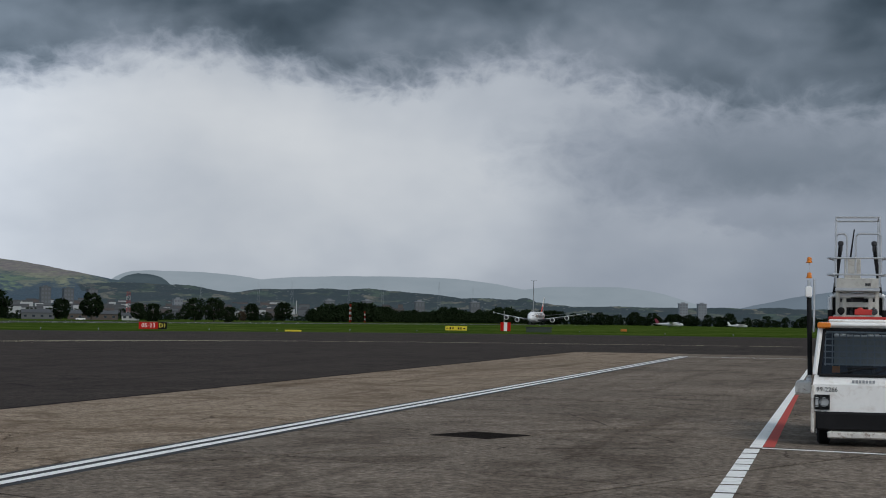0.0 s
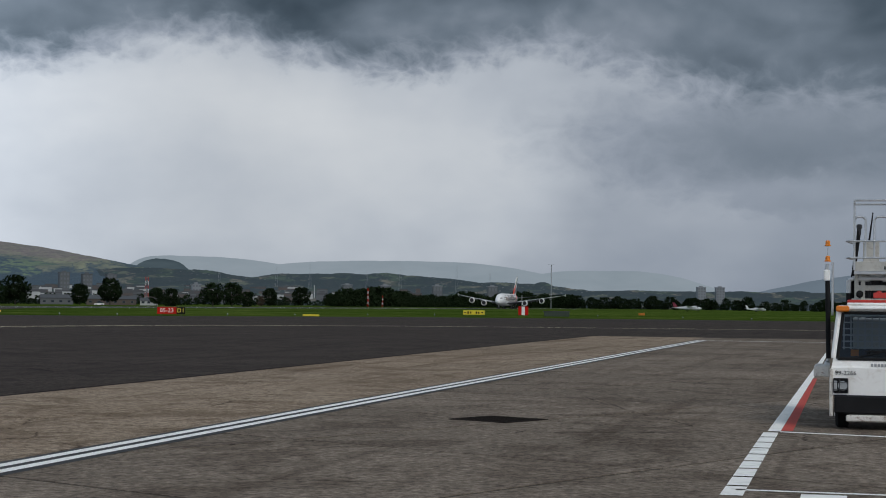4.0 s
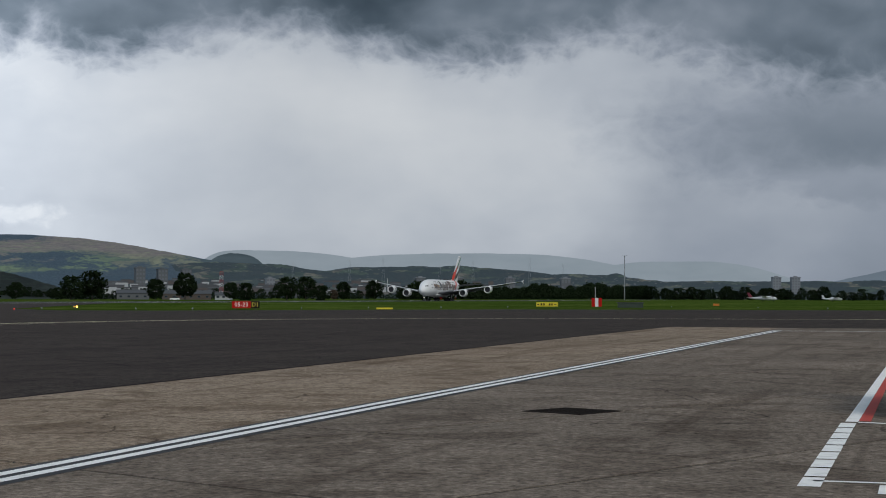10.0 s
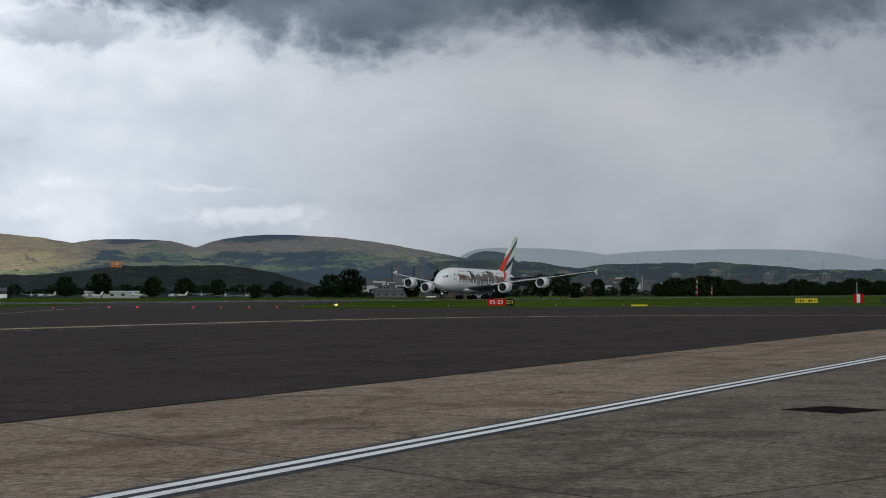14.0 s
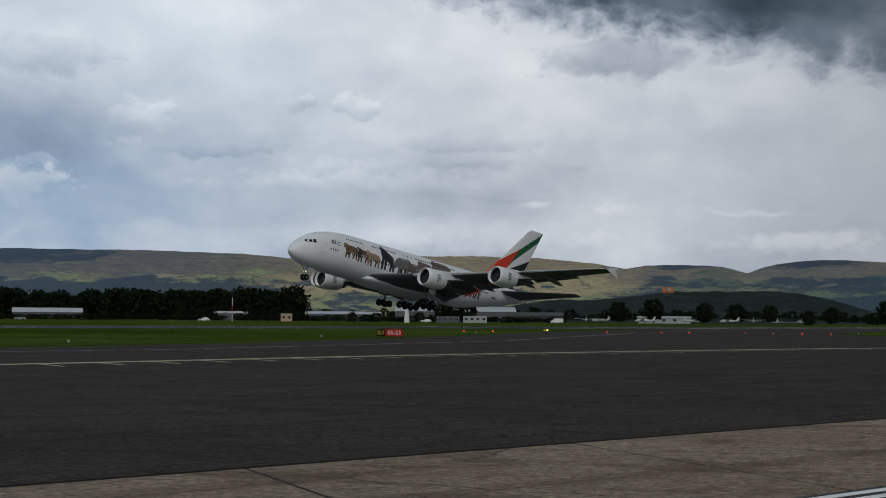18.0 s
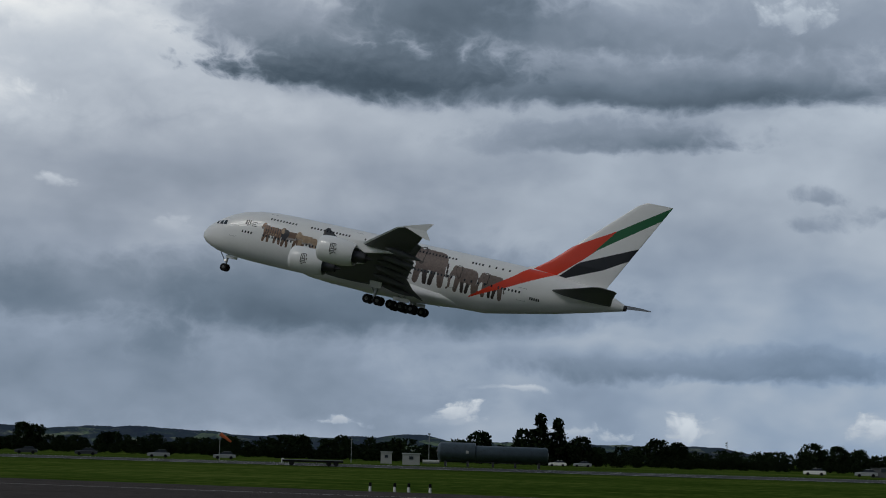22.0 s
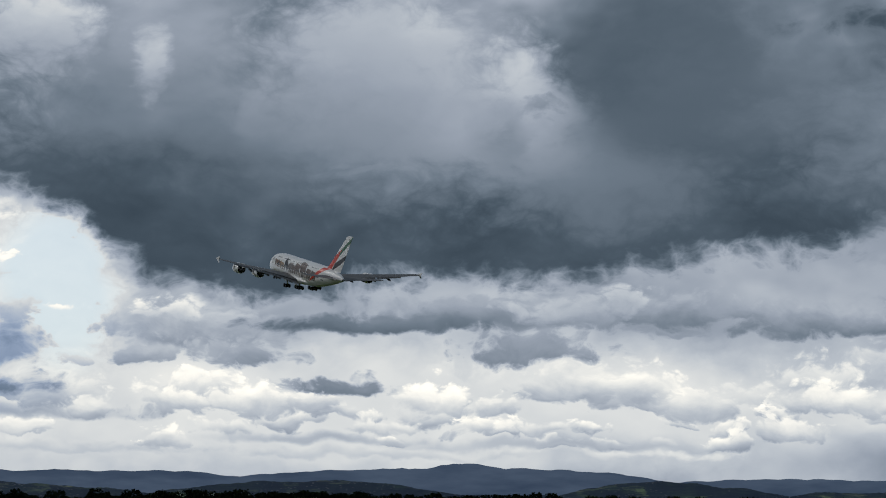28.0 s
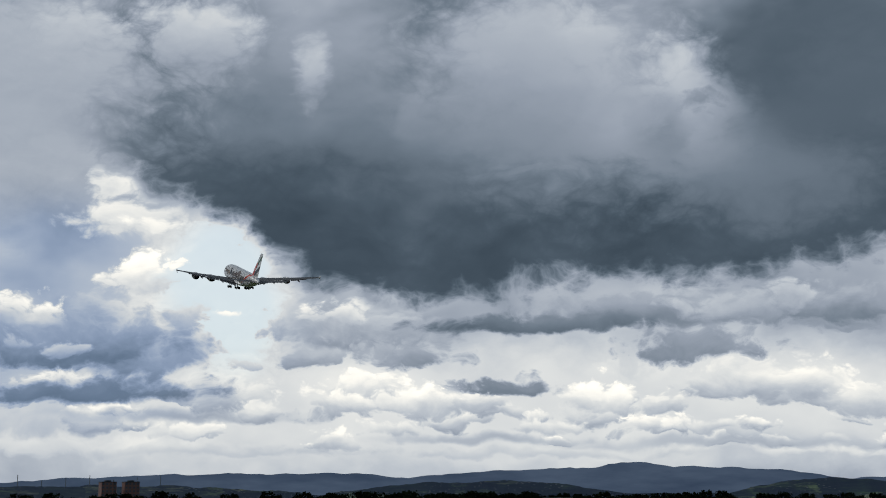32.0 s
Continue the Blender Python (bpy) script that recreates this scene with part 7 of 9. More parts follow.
    s.pipe([(ox, oy + 0.50, 2.30), (ox, oy + 0.50, 2.56), (ox, oy + 0.44, 2.60), (ox, oy - 0.44, 2.60), (ox, oy - 0.50, 2.56), (ox, oy - 0.50, 2.30)], 0.045, 10)
    for y in (0.22, -0.22):
        s.tube((ox, oy + y - 0.10, 2.60), (ox, oy + y + 0.10, 2.60), 0.065, 0.065, 14)
    part("fuel_manifold", s, ALU, T, "bent silver fuel pipe with couplings")
    for y in (0.50, -0.50):
        s = Shape()
        s.tube((ox, oy + y, 1.3), (ox, oy + y, 2.32), 0.05, 0.05, 10)
        s.pipe([(ox + 0.1, oy + y * 0.8, 1.6), (ox + 0.05, oy + y * 0.86, 2.6), (ox + 0.05, oy + y * 0.66, 3.35), (ox + 0.05, oy + y * 0.62, 3.62)], 0.036, 8)
        part("delivery_hose", s, BLACK, T, "black delivery hose")
    for y in (0.31, -0.31):
        s = Shape()
        s.lathe((ox + 0.05, oy + y, 3.42), (0, 0, 1), [(0, 0.03), (0.04, 0.036), (0.12, 0.038), (0.14, 0.055), (0.19, 0.055), (0.21, 0.03)], 14)
        part("nozzle_coupling", s, DARKMETAL, T, "metal fuelling coupling")
    for y in (0.11, -0.13):
        part("hydraulic_cylinder", Shape().tube((ox + 0.1, oy + y, 1.5), (ox + 0.1, oy + y, 2.12), 0.05, 0.05, 10).tube((ox + 0.1, oy + y, 2.12), (ox + 0.1, oy + y, 2.55), 0.026, 0.026, 8), DARKMETAL, T, "dark hydraulic cylinder")
    for y0, y1 in ((0.34, -0.34), (-0.34, 0.34)):
        part("scissor_arm", Shape().tube((ox + 0.2, oy + y0, 1.75), (ox + 0.2, oy + y1, 2.62), 0.04, 0.04, 8), DARKMETAL, T, "dark scissor arm of the lift")
    for k, (y, z, r) in enumerate(((0.30, 2.30, 0.07), (-0.05, 2.31, 0.06), (-0.30, 2.29, 0.07))):
        part("valve", Shape().lathe((ox - 0.12, oy + y, z), (-1, 0, 0), [(0, r), (0.05, r), (0.06, r * 0.7), (0.1, r * 0.5)], 12), (BLACK, RED, DARKMETAL)[k], T, "round fuelling valve")
    part("mast_back_plate", Shape().box((ox + 0.35, oy, 2.1), (0.05, 0.9, 1.0), bev=0.01), DARKMETAL, T, "dark steel plate behind the mast")
    s = Shape()
    for dx in (-0.35, 0.85):
        for y in (0.40, -0.40):
            s.tube((ox + dx, oy + y, 2.75), (ox + dx, oy + y, 4.06), 0.020, 0.020, 8)
        s.tube((ox + dx, oy + 0.40, 4.06), (ox + dx, oy - 0.40, 4.06), 0.020, 0.020, 8)
    for y in (0.40, -0.40):
        s.tube((ox - 0.35, oy + y, 4.06), (ox + 0.85, oy + y, 4.06), 0.020, 0.020, 8)
    part("cage_frame", s, ALU, T, "tall aluminium cage frame")
    for z in (2.98, 3.29):
        s = Shape()
        s.pipe([(ox + 0.85, oy + 0.40, z), (ox - 0.30, oy + 0.55, z), (ox - 0.40, oy + 0.48, z), (ox - 0.42, oy - 0.48, z), (ox - 0.30, oy - 0.55, z), (ox + 0.85, oy - 0.40, z)], 0.017, 8)
        part("guard_rail", s, ALU, T)
    for y0, y1 in ((0.40, 0.20), (0.04, -0.42)):
        s = Shape()
        s.pipe([(ox - 0.36, oy + y0, 2.98), (ox - 0.36, oy + y0, 3.70), (ox - 0.36, oy + y0 - 0.05, 3.75), (ox - 0.36, oy + y1 + 0.05, 3.75), (ox - 0.36, oy + y1, 3.70), (ox - 0.36, oy + y1, 2.98)], 0.019, 8)
        part("gate_hoop", s, ALU, T, "bent tube gate")
    s = Shape()
    s.tube((ox, oy + 0.13, 3.3), (ox, oy + 0.06, 3.85), 0.02, 0.012, 6)
    part("aerial", s, BLACK, T)
    s = Shape()
    s.box((ox + 0.25, oy, 2.70), (1.25, 0.82, 0.06), bev=0.01)
    part("platform_floor", s, ALU, T)
    return T


make_truck()


PIT = paint("rusty_black_iron", (0.022, 0.018, 0.016), 0.95, vary=0.3, spec=0.02)


def make_drain():
    D = thing("drain_grate", "rusty dark iron drain grate let into the concrete", "drain", at=pose(28.55, 5.95, 0.012, 0, 0, -25) @ Matrix.Diagonal((0.84, 0.84, 1, 1)))
    s = Shape()
    for a, b, c, d in ((-0.75, -0.75, 0.75, -0.66), (-0.75, 0.66, 0.75, 0.75), (-0.75, -0.66, -0.66, 0.66), (0.66, -0.66, 0.75, 0.66)):
        s.box(((a + c) / 2, (b + d) / 2, 0.004), (c - a, d - b, 0.012))
    part("frame", s, PIT, D)
    # thin black plate under the bars, standing in for the shaft's darkness
    s = Shape()
    s.box((0, 0, -0.012), (1.36, 1.36, 0.012))
    part("pit", s, BLACK, D)
    for k in range(13):
        s = Shape()
        s.box((-0.6 + 0.1 * k, 0, 0.003), (0.05, 1.32, 0.01))
        part("bar", s, PIT, D)


make_drain()

# ---- signs and lights of the airfield ----
SIGN_RED = paint("red_sign_face", (0.46, 0.012, 0.008), 0.7, vary=0.05, spec=0.1)
SIGN_BLACK = paint("black_sign_face", (0.012, 0.012, 0.012), 0.8, spec=0.05)
SIGN_YELLOW = paint("yellow_sign_face", (0.70, 0.56, 0.03), 0.45, vary=0.08)
SIGN_ORANGE = paint("orange_sign_face", (0.55, 0.17, 0.015), 0.45, vary=0.08)
WHITE_INK = paint("white_lettering", (0.80, 0.80, 0.78), 0.5, vary=0.03)
YELLOW_INK = paint("yellow_lettering", (0.75, 0.62, 0.05), 0.5, vary=0.03)


def face_to(p, turn=0.0):
    """A pose at p whose -y side looks at the viewer's spot."""
    return pose(p[0], p[1], 0, 0, 0, -math.degrees(math.atan2(p[0], p[1])) + turn)


def sign(p, panels, h, label, z0=0.25, turn=0.0, name="airfield_sign"):
    """A lit sign box: panels of (width, material, words, ink) from left to right."""
    S = thing(name, label, "sign", at=face_to(p, turn))
    total = sum(w for w, *_ in panels)
    x = -total / 2
    for w, mat, words, ink in panels:
        s = Shape()
        s.box((x + w / 2, 0, z0 + h / 2), (w - 0.02, 0.22, h), bev=0.02)
        P = part("panel", s, mat, S)
        if words:
            me = text_mesh(words, h * 0.86, ink)
            part("lettering", me, ink, P, smooth=0, at=Matrix.Translation((x + w / 2, -0.125, z0 + h / 2)) @ Euler((radians(90), 0, 0)).to_matrix().to_4x4())
        x += w
    for k in (-1, 1):
        s = Shape()
        s.tube((k * total * 0.36, 0, 0), (k * total * 0.36, 0, z0 + 0.05), 0.05, 0.05, 8)
        part("leg", s, DARKMETAL, S)
    return S


sign(polar(67.0, 243), [(2.75, SIGN_RED, "05-23", WHITE_INK), (1.25, SIGN_BLACK, "D1", YELLOW_INK)], 1.0, "red runway holding sign reading 05-23 beside black D1 panel")
sign(polar(44.35, 166), [(0.88, SIGN_BLACK, "D1", YELLOW_INK), (1.75, SIGN_RED, "05-23", WHITE_INK)], 0.68, "black D1 panel beside red runway sign reading 05-23", z0=0.12)
sign(polar(-37.72, 180), [(0.5, SIGN_ORANGE, "", None), (1.2, SIGN_RED, "05", WHITE_INK), (0.85, SIGN_BLACK, "E1", YELLOW_INK), (1.25, SIGN_ORANGE, "", None)], 0.72, "red and orange runway sign reading 05 with black E1", z0=0.14)
sign(polar(77.35, 322), [(1.9, SIGN_YELLOW, "", None), (2.3, SIGN_YELLOW, "", None)], 0.85, "long yellow direction sign with black characters", z0=0.2)


def sign_bars():
    S = thing("sign_characters", "black arrows and blocks on the yellow direction sign", "sign", at=face_to(polar(77.35, 321.8)))
    for x, w, h in ((-1.7, 0.35, 0.18), (-1.1, 0.3, 0.4), (-0.6, 0.25, 0.4), (0.5, 0.3, 0.4), (0.95, 0.25, 0.4), (1.6, 0.4, 0.18)):
        s = Shape()
        s.box((x, 0.06, 0.62), (w, 0.02, h))
        part("character_bar", s, SIGN_BLACK, S)


sign_bars()


def red_board():
    B = thing("marker_board", "red and white striped runway marker board on the grass", "sign", at=face_to(polar(79.05, 324)))
    for x, mat in ((-0.66, SIGN_RED), (0.0, WHITE_INK), (0.66, SIGN_RED)):
        s = Shape()
        s.box((x, 0, 1.05), (0.64, 0.5, 1.7), bev=0.03)
        part("stripe", s, mat, B)
    for x in (-0.7, 0.7):
        s = Shape()
        s.tube((x, 0, 0), (x, 0, 0.3), 0.06, 0.06, 8)
        part("leg", s, DARKMETAL, B)


red_board()


def simple_box(name, label, category, p, size, mat, bev=0.04, turn=0.0, extra=None):
    T = thing(name, label, category, at=face_to(p, turn))
    s = Shape()
    s.box((0, 0, size[2] / 2), size, bev=bev)
    part("body", s, mat, T)
    if extra:
        extra(T)
    return T


def lid(T):
    s = Shape()
    s.box((0, 0, 1.0), (5.4, 1.5, 0.12), bev=0.03)
    part("lid", s, DARKMETAL, T)


simple_box("equipment_cabinet", "low dark green equipment cabinet in the grass", "cabinet", polar(80.2, 330), (5.0, 1.3, 0.95), paint("dark_green_box", (0.03, 0.045, 0.03), 0.6), extra=lid)
simple_box("marker_plate", "flat yellow taxiway marker lying in the grass", "sign", polar(71.75, 262), (2.6, 0.6, 0.28), SIGN_YELLOW)
simple_box("marker_plate", "small orange taxiway marker in the grass", "sign", polar(83.1, 420), (1.5, 0.5, 0.55), SIGN_ORANGE)

LAMP_YELLOW = glow("amber_lamp", (1.0, 0.50, 0.06), 7.0)
LAMP_RED = glow("red_lamp", (1.0, 0.04, 0.02), 5.0)


def guard_light(p):
    G = thing("runway_guard_light", "twin amber runway guard light on a short stand", "airfield light", "guard lights", at=face_to(p))
    s = Shape()
    s.tube((0, 0, 0), (0, 0, 0.3), 0.05, 0.05, 8)
    s.box((0, 0.05, 0.42), (0.8, 0.16, 0.40), bev=0.04)
    part("housing", s, DARKMETAL, G)
    for x in (-0.19, 0.19):
        s = Shape()
        s.lathe((x, -0.05, 0.42), (0, 1, 0), [(0, 0.12), (0.04, 0.13)], 14)
        part("lens", s, LAMP_YELLOW if x > 0 else SIGN_YELLOW, G, "amber lens")
    return G


for az, d in ((49.72, 226), (61.3, 240), (-44.13, 216)):
    guard_light(polar(az, d))
for az in (46.9, 47.9, 51.81, 53.66, 54.59, 56.48, 57.41, 58.36, 59.31):
    R = thing("stop_bar_light", "small red stop bar light set in the taxiway", "airfield light", "stop bar", at=face_to(polar(az, 236)))
    s = Shape()
    s.lathe((0, 0, 0), (0, 0, 1), [(0, 0.17), (0.08, 0.15), (0.10, 0.1)], 12)
    part("base", s, DARKMETAL, R)
    s = Shape()
    s.lathe((0, -0.10, 0.12), (0, 1, 0), [(0, 0.09), (0.05, 0.095)], 12)
    part("lens", s, LAMP_RED, R, "glowing red lens")


def edge_light(p, group):
    E = thing("taxiway_edge_light", "small white-topped taxiway edge light in the grass", "airfield light", group, at=face_to(p))
    s = Shape()
    s.tube((0, 0, 0), (0, 0, 0.22), 0.035, 0.035, 6)
    part("stem", s, DARKMETAL, E)
    s = Shape()
    s.lathe((0, 0, 0.2), (0, 0, 1), [(0, 0.07), (0.14, 0.07), (0.18, 0.03)], 10)
    part("lens", s, CLEAR, E)


for az, d in ((65.2, 232), (68.9, 250), (71.2, 262), (73.7, 280), (76.0, 295), (81.6, 330), (84.5, 300), (86.8, 292), (60.2, 236), (63.3, 232), (47.3, 196), (42.0, 150), (33.5, 112)):
    edge_light(polar(az, d), "edge lights")

for az in (-18.92, -18.08, -17.6, -16.87):
    M = thing("marker_post", "short black and white banded marker post", "post", "banded marker posts", at=face_to(polar(az, 88)))
    for z0, z1, mat in ((0, 0.26, WHITE_INK), (0.26, 0.46, SIGN_BLACK)):
        s = Shape()
        s.lathe((0, 0, z0), (0, 0, 1), [(0, 0.075), (z1 - z0, 0.07), (z1 - z0 + 0.005, 0.02)], 10)
        part("band", s, mat, M)
for x, y in ((4.7, 90.4), (6.1, 90.9)):
    M = thing("orange_bollard", "short dull orange bollard with white reflector", "bollard", "orange bollards", at=face_to((x, y)))
    s = Shape()
    s.box((0, 0, 0.28), (0.34, 0.16, 0.56), bev=0.05)
    part("body", s, SIGN_ORANGE, M)
    s = Shape()
    s.box((-0.06, -0.085, 0.46), (0.16, 0.012, 0.14))
    part("reflector", s, WHITE_INK, M)
# ---- trees ----
LEAF = paint("dark_summer_leaves", (0.015, 0.024, 0.011), 0.9, vary=0.6, scale=0.5, spec=0.0, rnd=0.35)
LEAF_RUST = paint("reddish_leaves", (0.050, 0.036, 0.022), 0.8, vary=0.5, scale=0.5, spec=0.15)
BARK = paint("dark_bark", (0.045, 0.036, 0.028), 0.9, vary=0.3)


def crown_shape(rng, height, spread, low, clumps, leaf, form):
    """Quads scattered in clumps within an uneven crown; returns vertices and faces."""
    s = Shape()
    lobes = [(rng.uniform(0, math.tau), rng.uniform(0.55, 1.15)) for _ in range(9)]
    for c in range(clumps):
        u = rng.random()
        a = rng.uniform(0, math.tau)
        if form == "tall":
            w = spread * (0.35 + 0.65 * math.sin(math.pi * min(1, 0.08 + 0.9 * u)) ** 0.6) * rng.uniform(0.3, 1.0)
        elif form == "cone":
            w = spread * (1.05 - u) * rng.uniform(0.35, 1.0)
        else:
            k = min(lobes, key=lambda q: abs(math.remainder(q[0] - a, math.tau)))[1]
            w = spread * k * math.sin(math.pi * (0.12 + 0.80 * u)) ** 0.65 * rng.uniform(0.25, 1.0) ** 0.5
        z = low + (height - low) * u
        cx, cy = w * math.cos(a), w * math.sin(a)
        for q in range(5):
            d = Vector((rng.gauss(0, 1), rng.gauss(0, 1), rng.gauss(0, 0.8)))
            o = Vector((cx, cy, z)) + d * leaf * 0.55
            n = Vector((rng.gauss(0, 1), rng.gauss(0, 1), rng.gauss(0.5, 1))).normalized()
            t = n.orthogonal().normalized()
            b = n.cross(t)
            r = leaf * rng.uniform(0.5, 1.0)
            s.face([o + t * r, o + b * r * 0.7, o - t * r, o - b * r * 0.7])
    return s


def trunk_shape(rng, height, spread, low, form):
    s = Shape()
    top = height * (0.9 if form != "round" else 0.55)
    r = 0.028 * height
    s.tube((0, 0, -0.3), (0, 0, low), r, r * 0.8, 8)
    s.tube((0, 0, low), (rng.uniform(-0.3, 0.3), 0.2, top), r * 0.8, r * 0.2, 7)
    for k in range(6):
        a = k * 2.4 + rng.random()
        z = low + (top - low) * (0.05 + 0.13 * k)
        s.tube((0, 0, z), (math.cos(a) * spread * 0.7, math.sin(a) * spread * 0.7, z + height * 0.18), r * 0.45, r * 0.1, 5)
    return s


def tree_kind(seed, height, spread, low, clumps, leaf, form, mat=None):
    rng = random.Random(seed)
    return crown_shape(rng, height, spread, low, clumps, leaf, form), trunk_shape(rng, height, spread, low, form)


KINDS = {
    "round_a": tree_kind(11, 10, 5.4, 1.6, 230, 0.75, "round"), "round_b": tree_kind(12, 10, 4.6, 1.2, 210, 0.75, "round"), "round_c": tree_kind(13, 10, 6.2, 2.0, 250, 0.75, "round"),
    "tall": tree_kind(14, 10, 1.7, 0.5, 170, 0.55, "tall"), "cone": tree_kind(15, 10, 3.2, 0.6, 200, 0.6, "cone"), "bush": tree_kind(16, 10, 6.5, 0.4, 170, 0.95, "round"),
}
TREES = {}


def tree(kind, az, dist, height, label="dark green broadleaf tree in full leaf", group="airfield trees", mat=None, wide=1.0):
    key = (kind, mat.name if mat else "")
    rng = random.Random(int(az * 100) + int(dist))
    k = height / 10
    m = Matrix.Translation(polar(az, dist)) @ Matrix.Rotation(rng.uniform(0, 6.28), 4, "Z")
    if key not in TREES:
        T = thing("tree", label, "tree", group, at=m)
        part("crown", KINDS[kind][0], mat or LEAF, T, smooth=0)
        part("trunk", KINDS[kind][1], BARK, T)
        TREES[key] = T
    else:
        T = copy_thing(TREES[key], m)
        tagged(T, label, "tree", group)
    for c in T.children:
        c.scale = (k * wide, k * wide, k)
    return T


def el_height(el, dist):
    return 2.0 + dist * math.tan(radians(el))


for kind, az, dist, el in (
        ("round_a", 61.15, 760, 0.62), ("round_c", 61.85, 770, 0.78), ("round_b", 63.95, 820, 0.55), ("round_c", 64.95, 800, 0.74), ("round_b", 66.5, 860, 0.45), ("bush", 67.0, 800, 0.42),
        ("round_c", 68.4, 820, 0.62), ("round_a", 69.05, 830, 0.64), ("bush", 69.6, 840, 0.35), ("round_b", 70.35, 930, 0.48), ("round_a", 71.4, 1010, 0.52), ("round_b", 59.35, 760, 0.42),
        ("bush", 58.6, 760, 0.30), ("round_b", 57.3, 800, 0.48), ("round_a", 56.2, 800, 0.5), ("round_b", 55.1, 760, 0.55), ("round_a", 52.2, 780, 0.55), ("round_c", 53.4, 800, 0.66), ("round_a", 46.5, 720, 0.66), ("round_b", 47.05, 720, 0.6),
        ("round_a", 46.2, 730, 0.5), ("round_b", 24.0, 690, 0.5), ("round_a", -9.2, 520, 0.68), ("round_b", -8.5, 520, 0.6), ("round_a", -11.75, 430, 0.70), ("round_b", -15.2, 430, 0.8),
        ("round_a", -30.6, 560, 0.66), ("round_c", -30.2, 570, 0.6), ("round_b", -35.7, 520, 0.42), ("round_a", -27.9, 560, 0.42), ("round_c", -4.0, 540, 0.66), ("round_a", -3.2, 540, 0.6), ("round_b", 8.9, 620, 0.72), ("round_a", 8.5, 640, 0.5)):
    tree(kind, az, dist, el_height(el, dist))
tree("cone", -13.15, 430, el_height(1.42, 430), "tall dark conifer beside the training rig", wide=1.1)
tree("cone", -12.55, 432, el_height(1.28, 432), "tall dark conifer beside the training rig", wide=1.1)
tree("round_c", -13.7, 436, el_height(0.9, 436), wide=0.8)
tree("round_b", 70.0, 900, el_height(0.22, 900), "small broadleaf tree with reddish leaves", mat=LEAF_RUST)
for k in range(8):
    tree("tall", 2.2 + 0.21 * k, 640 + (k % 3) * 6, el_height(0.84 + 0.09 * math.sin(k * 1.7), 640), "tall narrow dark poplar", "row of poplars", wide=1.25)
for k in range(9):
    tree("tall", 4.25 + 0.21 * k, 630 + (k % 2) * 7, el_height(0.90 + 0.08 * math.sin(k * 2.3), 630), "tall narrow dark poplar", "row of poplars", wide=1.3)
for k in range(7):
    tree("round_b" if k % 2 else "tall", -0.55 + 0.31 * k, 650 + (k % 3) * 8, el_height(0.98 - 0.05 * (k % 3), 650), "tall dark tree in a dense shelter belt", "shelter belt", wide=0.9)


def wood(name, label, az0, az1, dist, tops, rows=2, gap=7.0, kinds=("round_a", "round_b", "bush", "round_c"), seed=1, thin=0.5):
    """A belt of woodland: many crowns in one mesh, their tops at the given elevations along the belt.
    A negative distance sets the belt along a line that far from the viewer, beside the runway."""
    rng = random.Random(seed)
    V, F, off = [], [], 0
    cache = {}
    for k in kinds:
        sh = KINDS[k][0]
        v = np.array(sh.v)
        nq = len(v) // 4
        keep = np.array([rng.random() < thin for _ in range(nq)])
        cache[k] = v.reshape(nq, 4, 3)[keep]
    for r in range(rows):
        n = max(2, int(radians(az1 - az0) * (dist if dist > 0 else 1400) / gap))
        for i in range(n):
            u = (i + rng.uniform(0.1, 0.9)) / n
            az = az0 + (az1 - az0) * u
            d = (dist if dist > 0 else -dist / math.cos(radians(az))) + r * gap * 1.6
            el = float(np.interp(u, np.linspace(0, 1, len(tops)), tops)) + rng.uniform(-0.18, 0.05)
            h = max(2.5, (2 + d * math.tan(radians(el))) * (rng.uniform(0.62, 1.0) if i % 3 else rng.uniform(0.9, 1.08)))
            q = cache[rng.choice(kinds)]
            a = rng.uniform(0, 6.28)
            c, s = math.cos(a), math.sin(a)
            w = max(h, gap * 1.1) / 10 * rng.uniform(0.8, 1.15)
            x = (q[..., 0] * c - q[..., 1] * s) * w
            y = (q[..., 0] * s + q[..., 1] * c) * w
            p = polar(az, d + rng.uniform(-4, 4))
            V.append(np.stack([x + p.x, y + p.y, q[..., 2] * h / 10 - 0.08 * h], -1).reshape(-1, 3))
    V = np.concatenate(V)
    me = bpy.data.meshes.new(name)
    me.from_pydata(V.tolist(), [], np.arange(len(V)).reshape(-1, 4).tolist())
    me.materials.append(LEAF)
    ob = new(name, me)
    return tagged(ob, label, "woodland", kind="stuff")


wood("wood_belt", "dark belt of broadleaf woodland beyond the runway", 72.3, 80.8, -370, (0.42, 0.56, 0.58, 0.44, 0.36, 0.50, 0.38, 0.52, 0.46, 0.40), 3, 2.6, seed=2)
wood("wood_belt", "long low dark wood at the far end of the runway", 80.2, 98.0, 1640, (0.40, 0.36, 0.40, 0.33, 0.36, 0.34, 0.36, 0.36), 2, 6, seed=3)
wood("hedge_belt", "hedges and bushes along the far side of the field", 60.5, 73.5, -420, (0.18, 0.25, 0.30, 0.22, 0.30, 0.2, 0.25, 0.2), 1, 4, seed=4)
wood("wood_belt", "dark trees along the foot of the wooded hill", 48.0, 61.0, 1000, (0.30, 0.36, 0.34, 0.40, 0.30, 0.38, 0.34, 0.30), 2, 7, seed=5)
wood("hedge_belt", "dark hedge and small trees beside the sheds", 37.0, 49.0, 860, (0.30, 0.36, 0.34, 0.30, 0.36, 0.34, 0.40), 2, 6, seed=6)
wood("wood_belt", "dark woodland behind the works buildings", 16.0, 41.2, 1010, (0.60, 0.52, 0.58, 0.72, 0.66, 0.85, 0.95, 0.92, 0.94, 0.98, 1.0), 3, 5, seed=7)
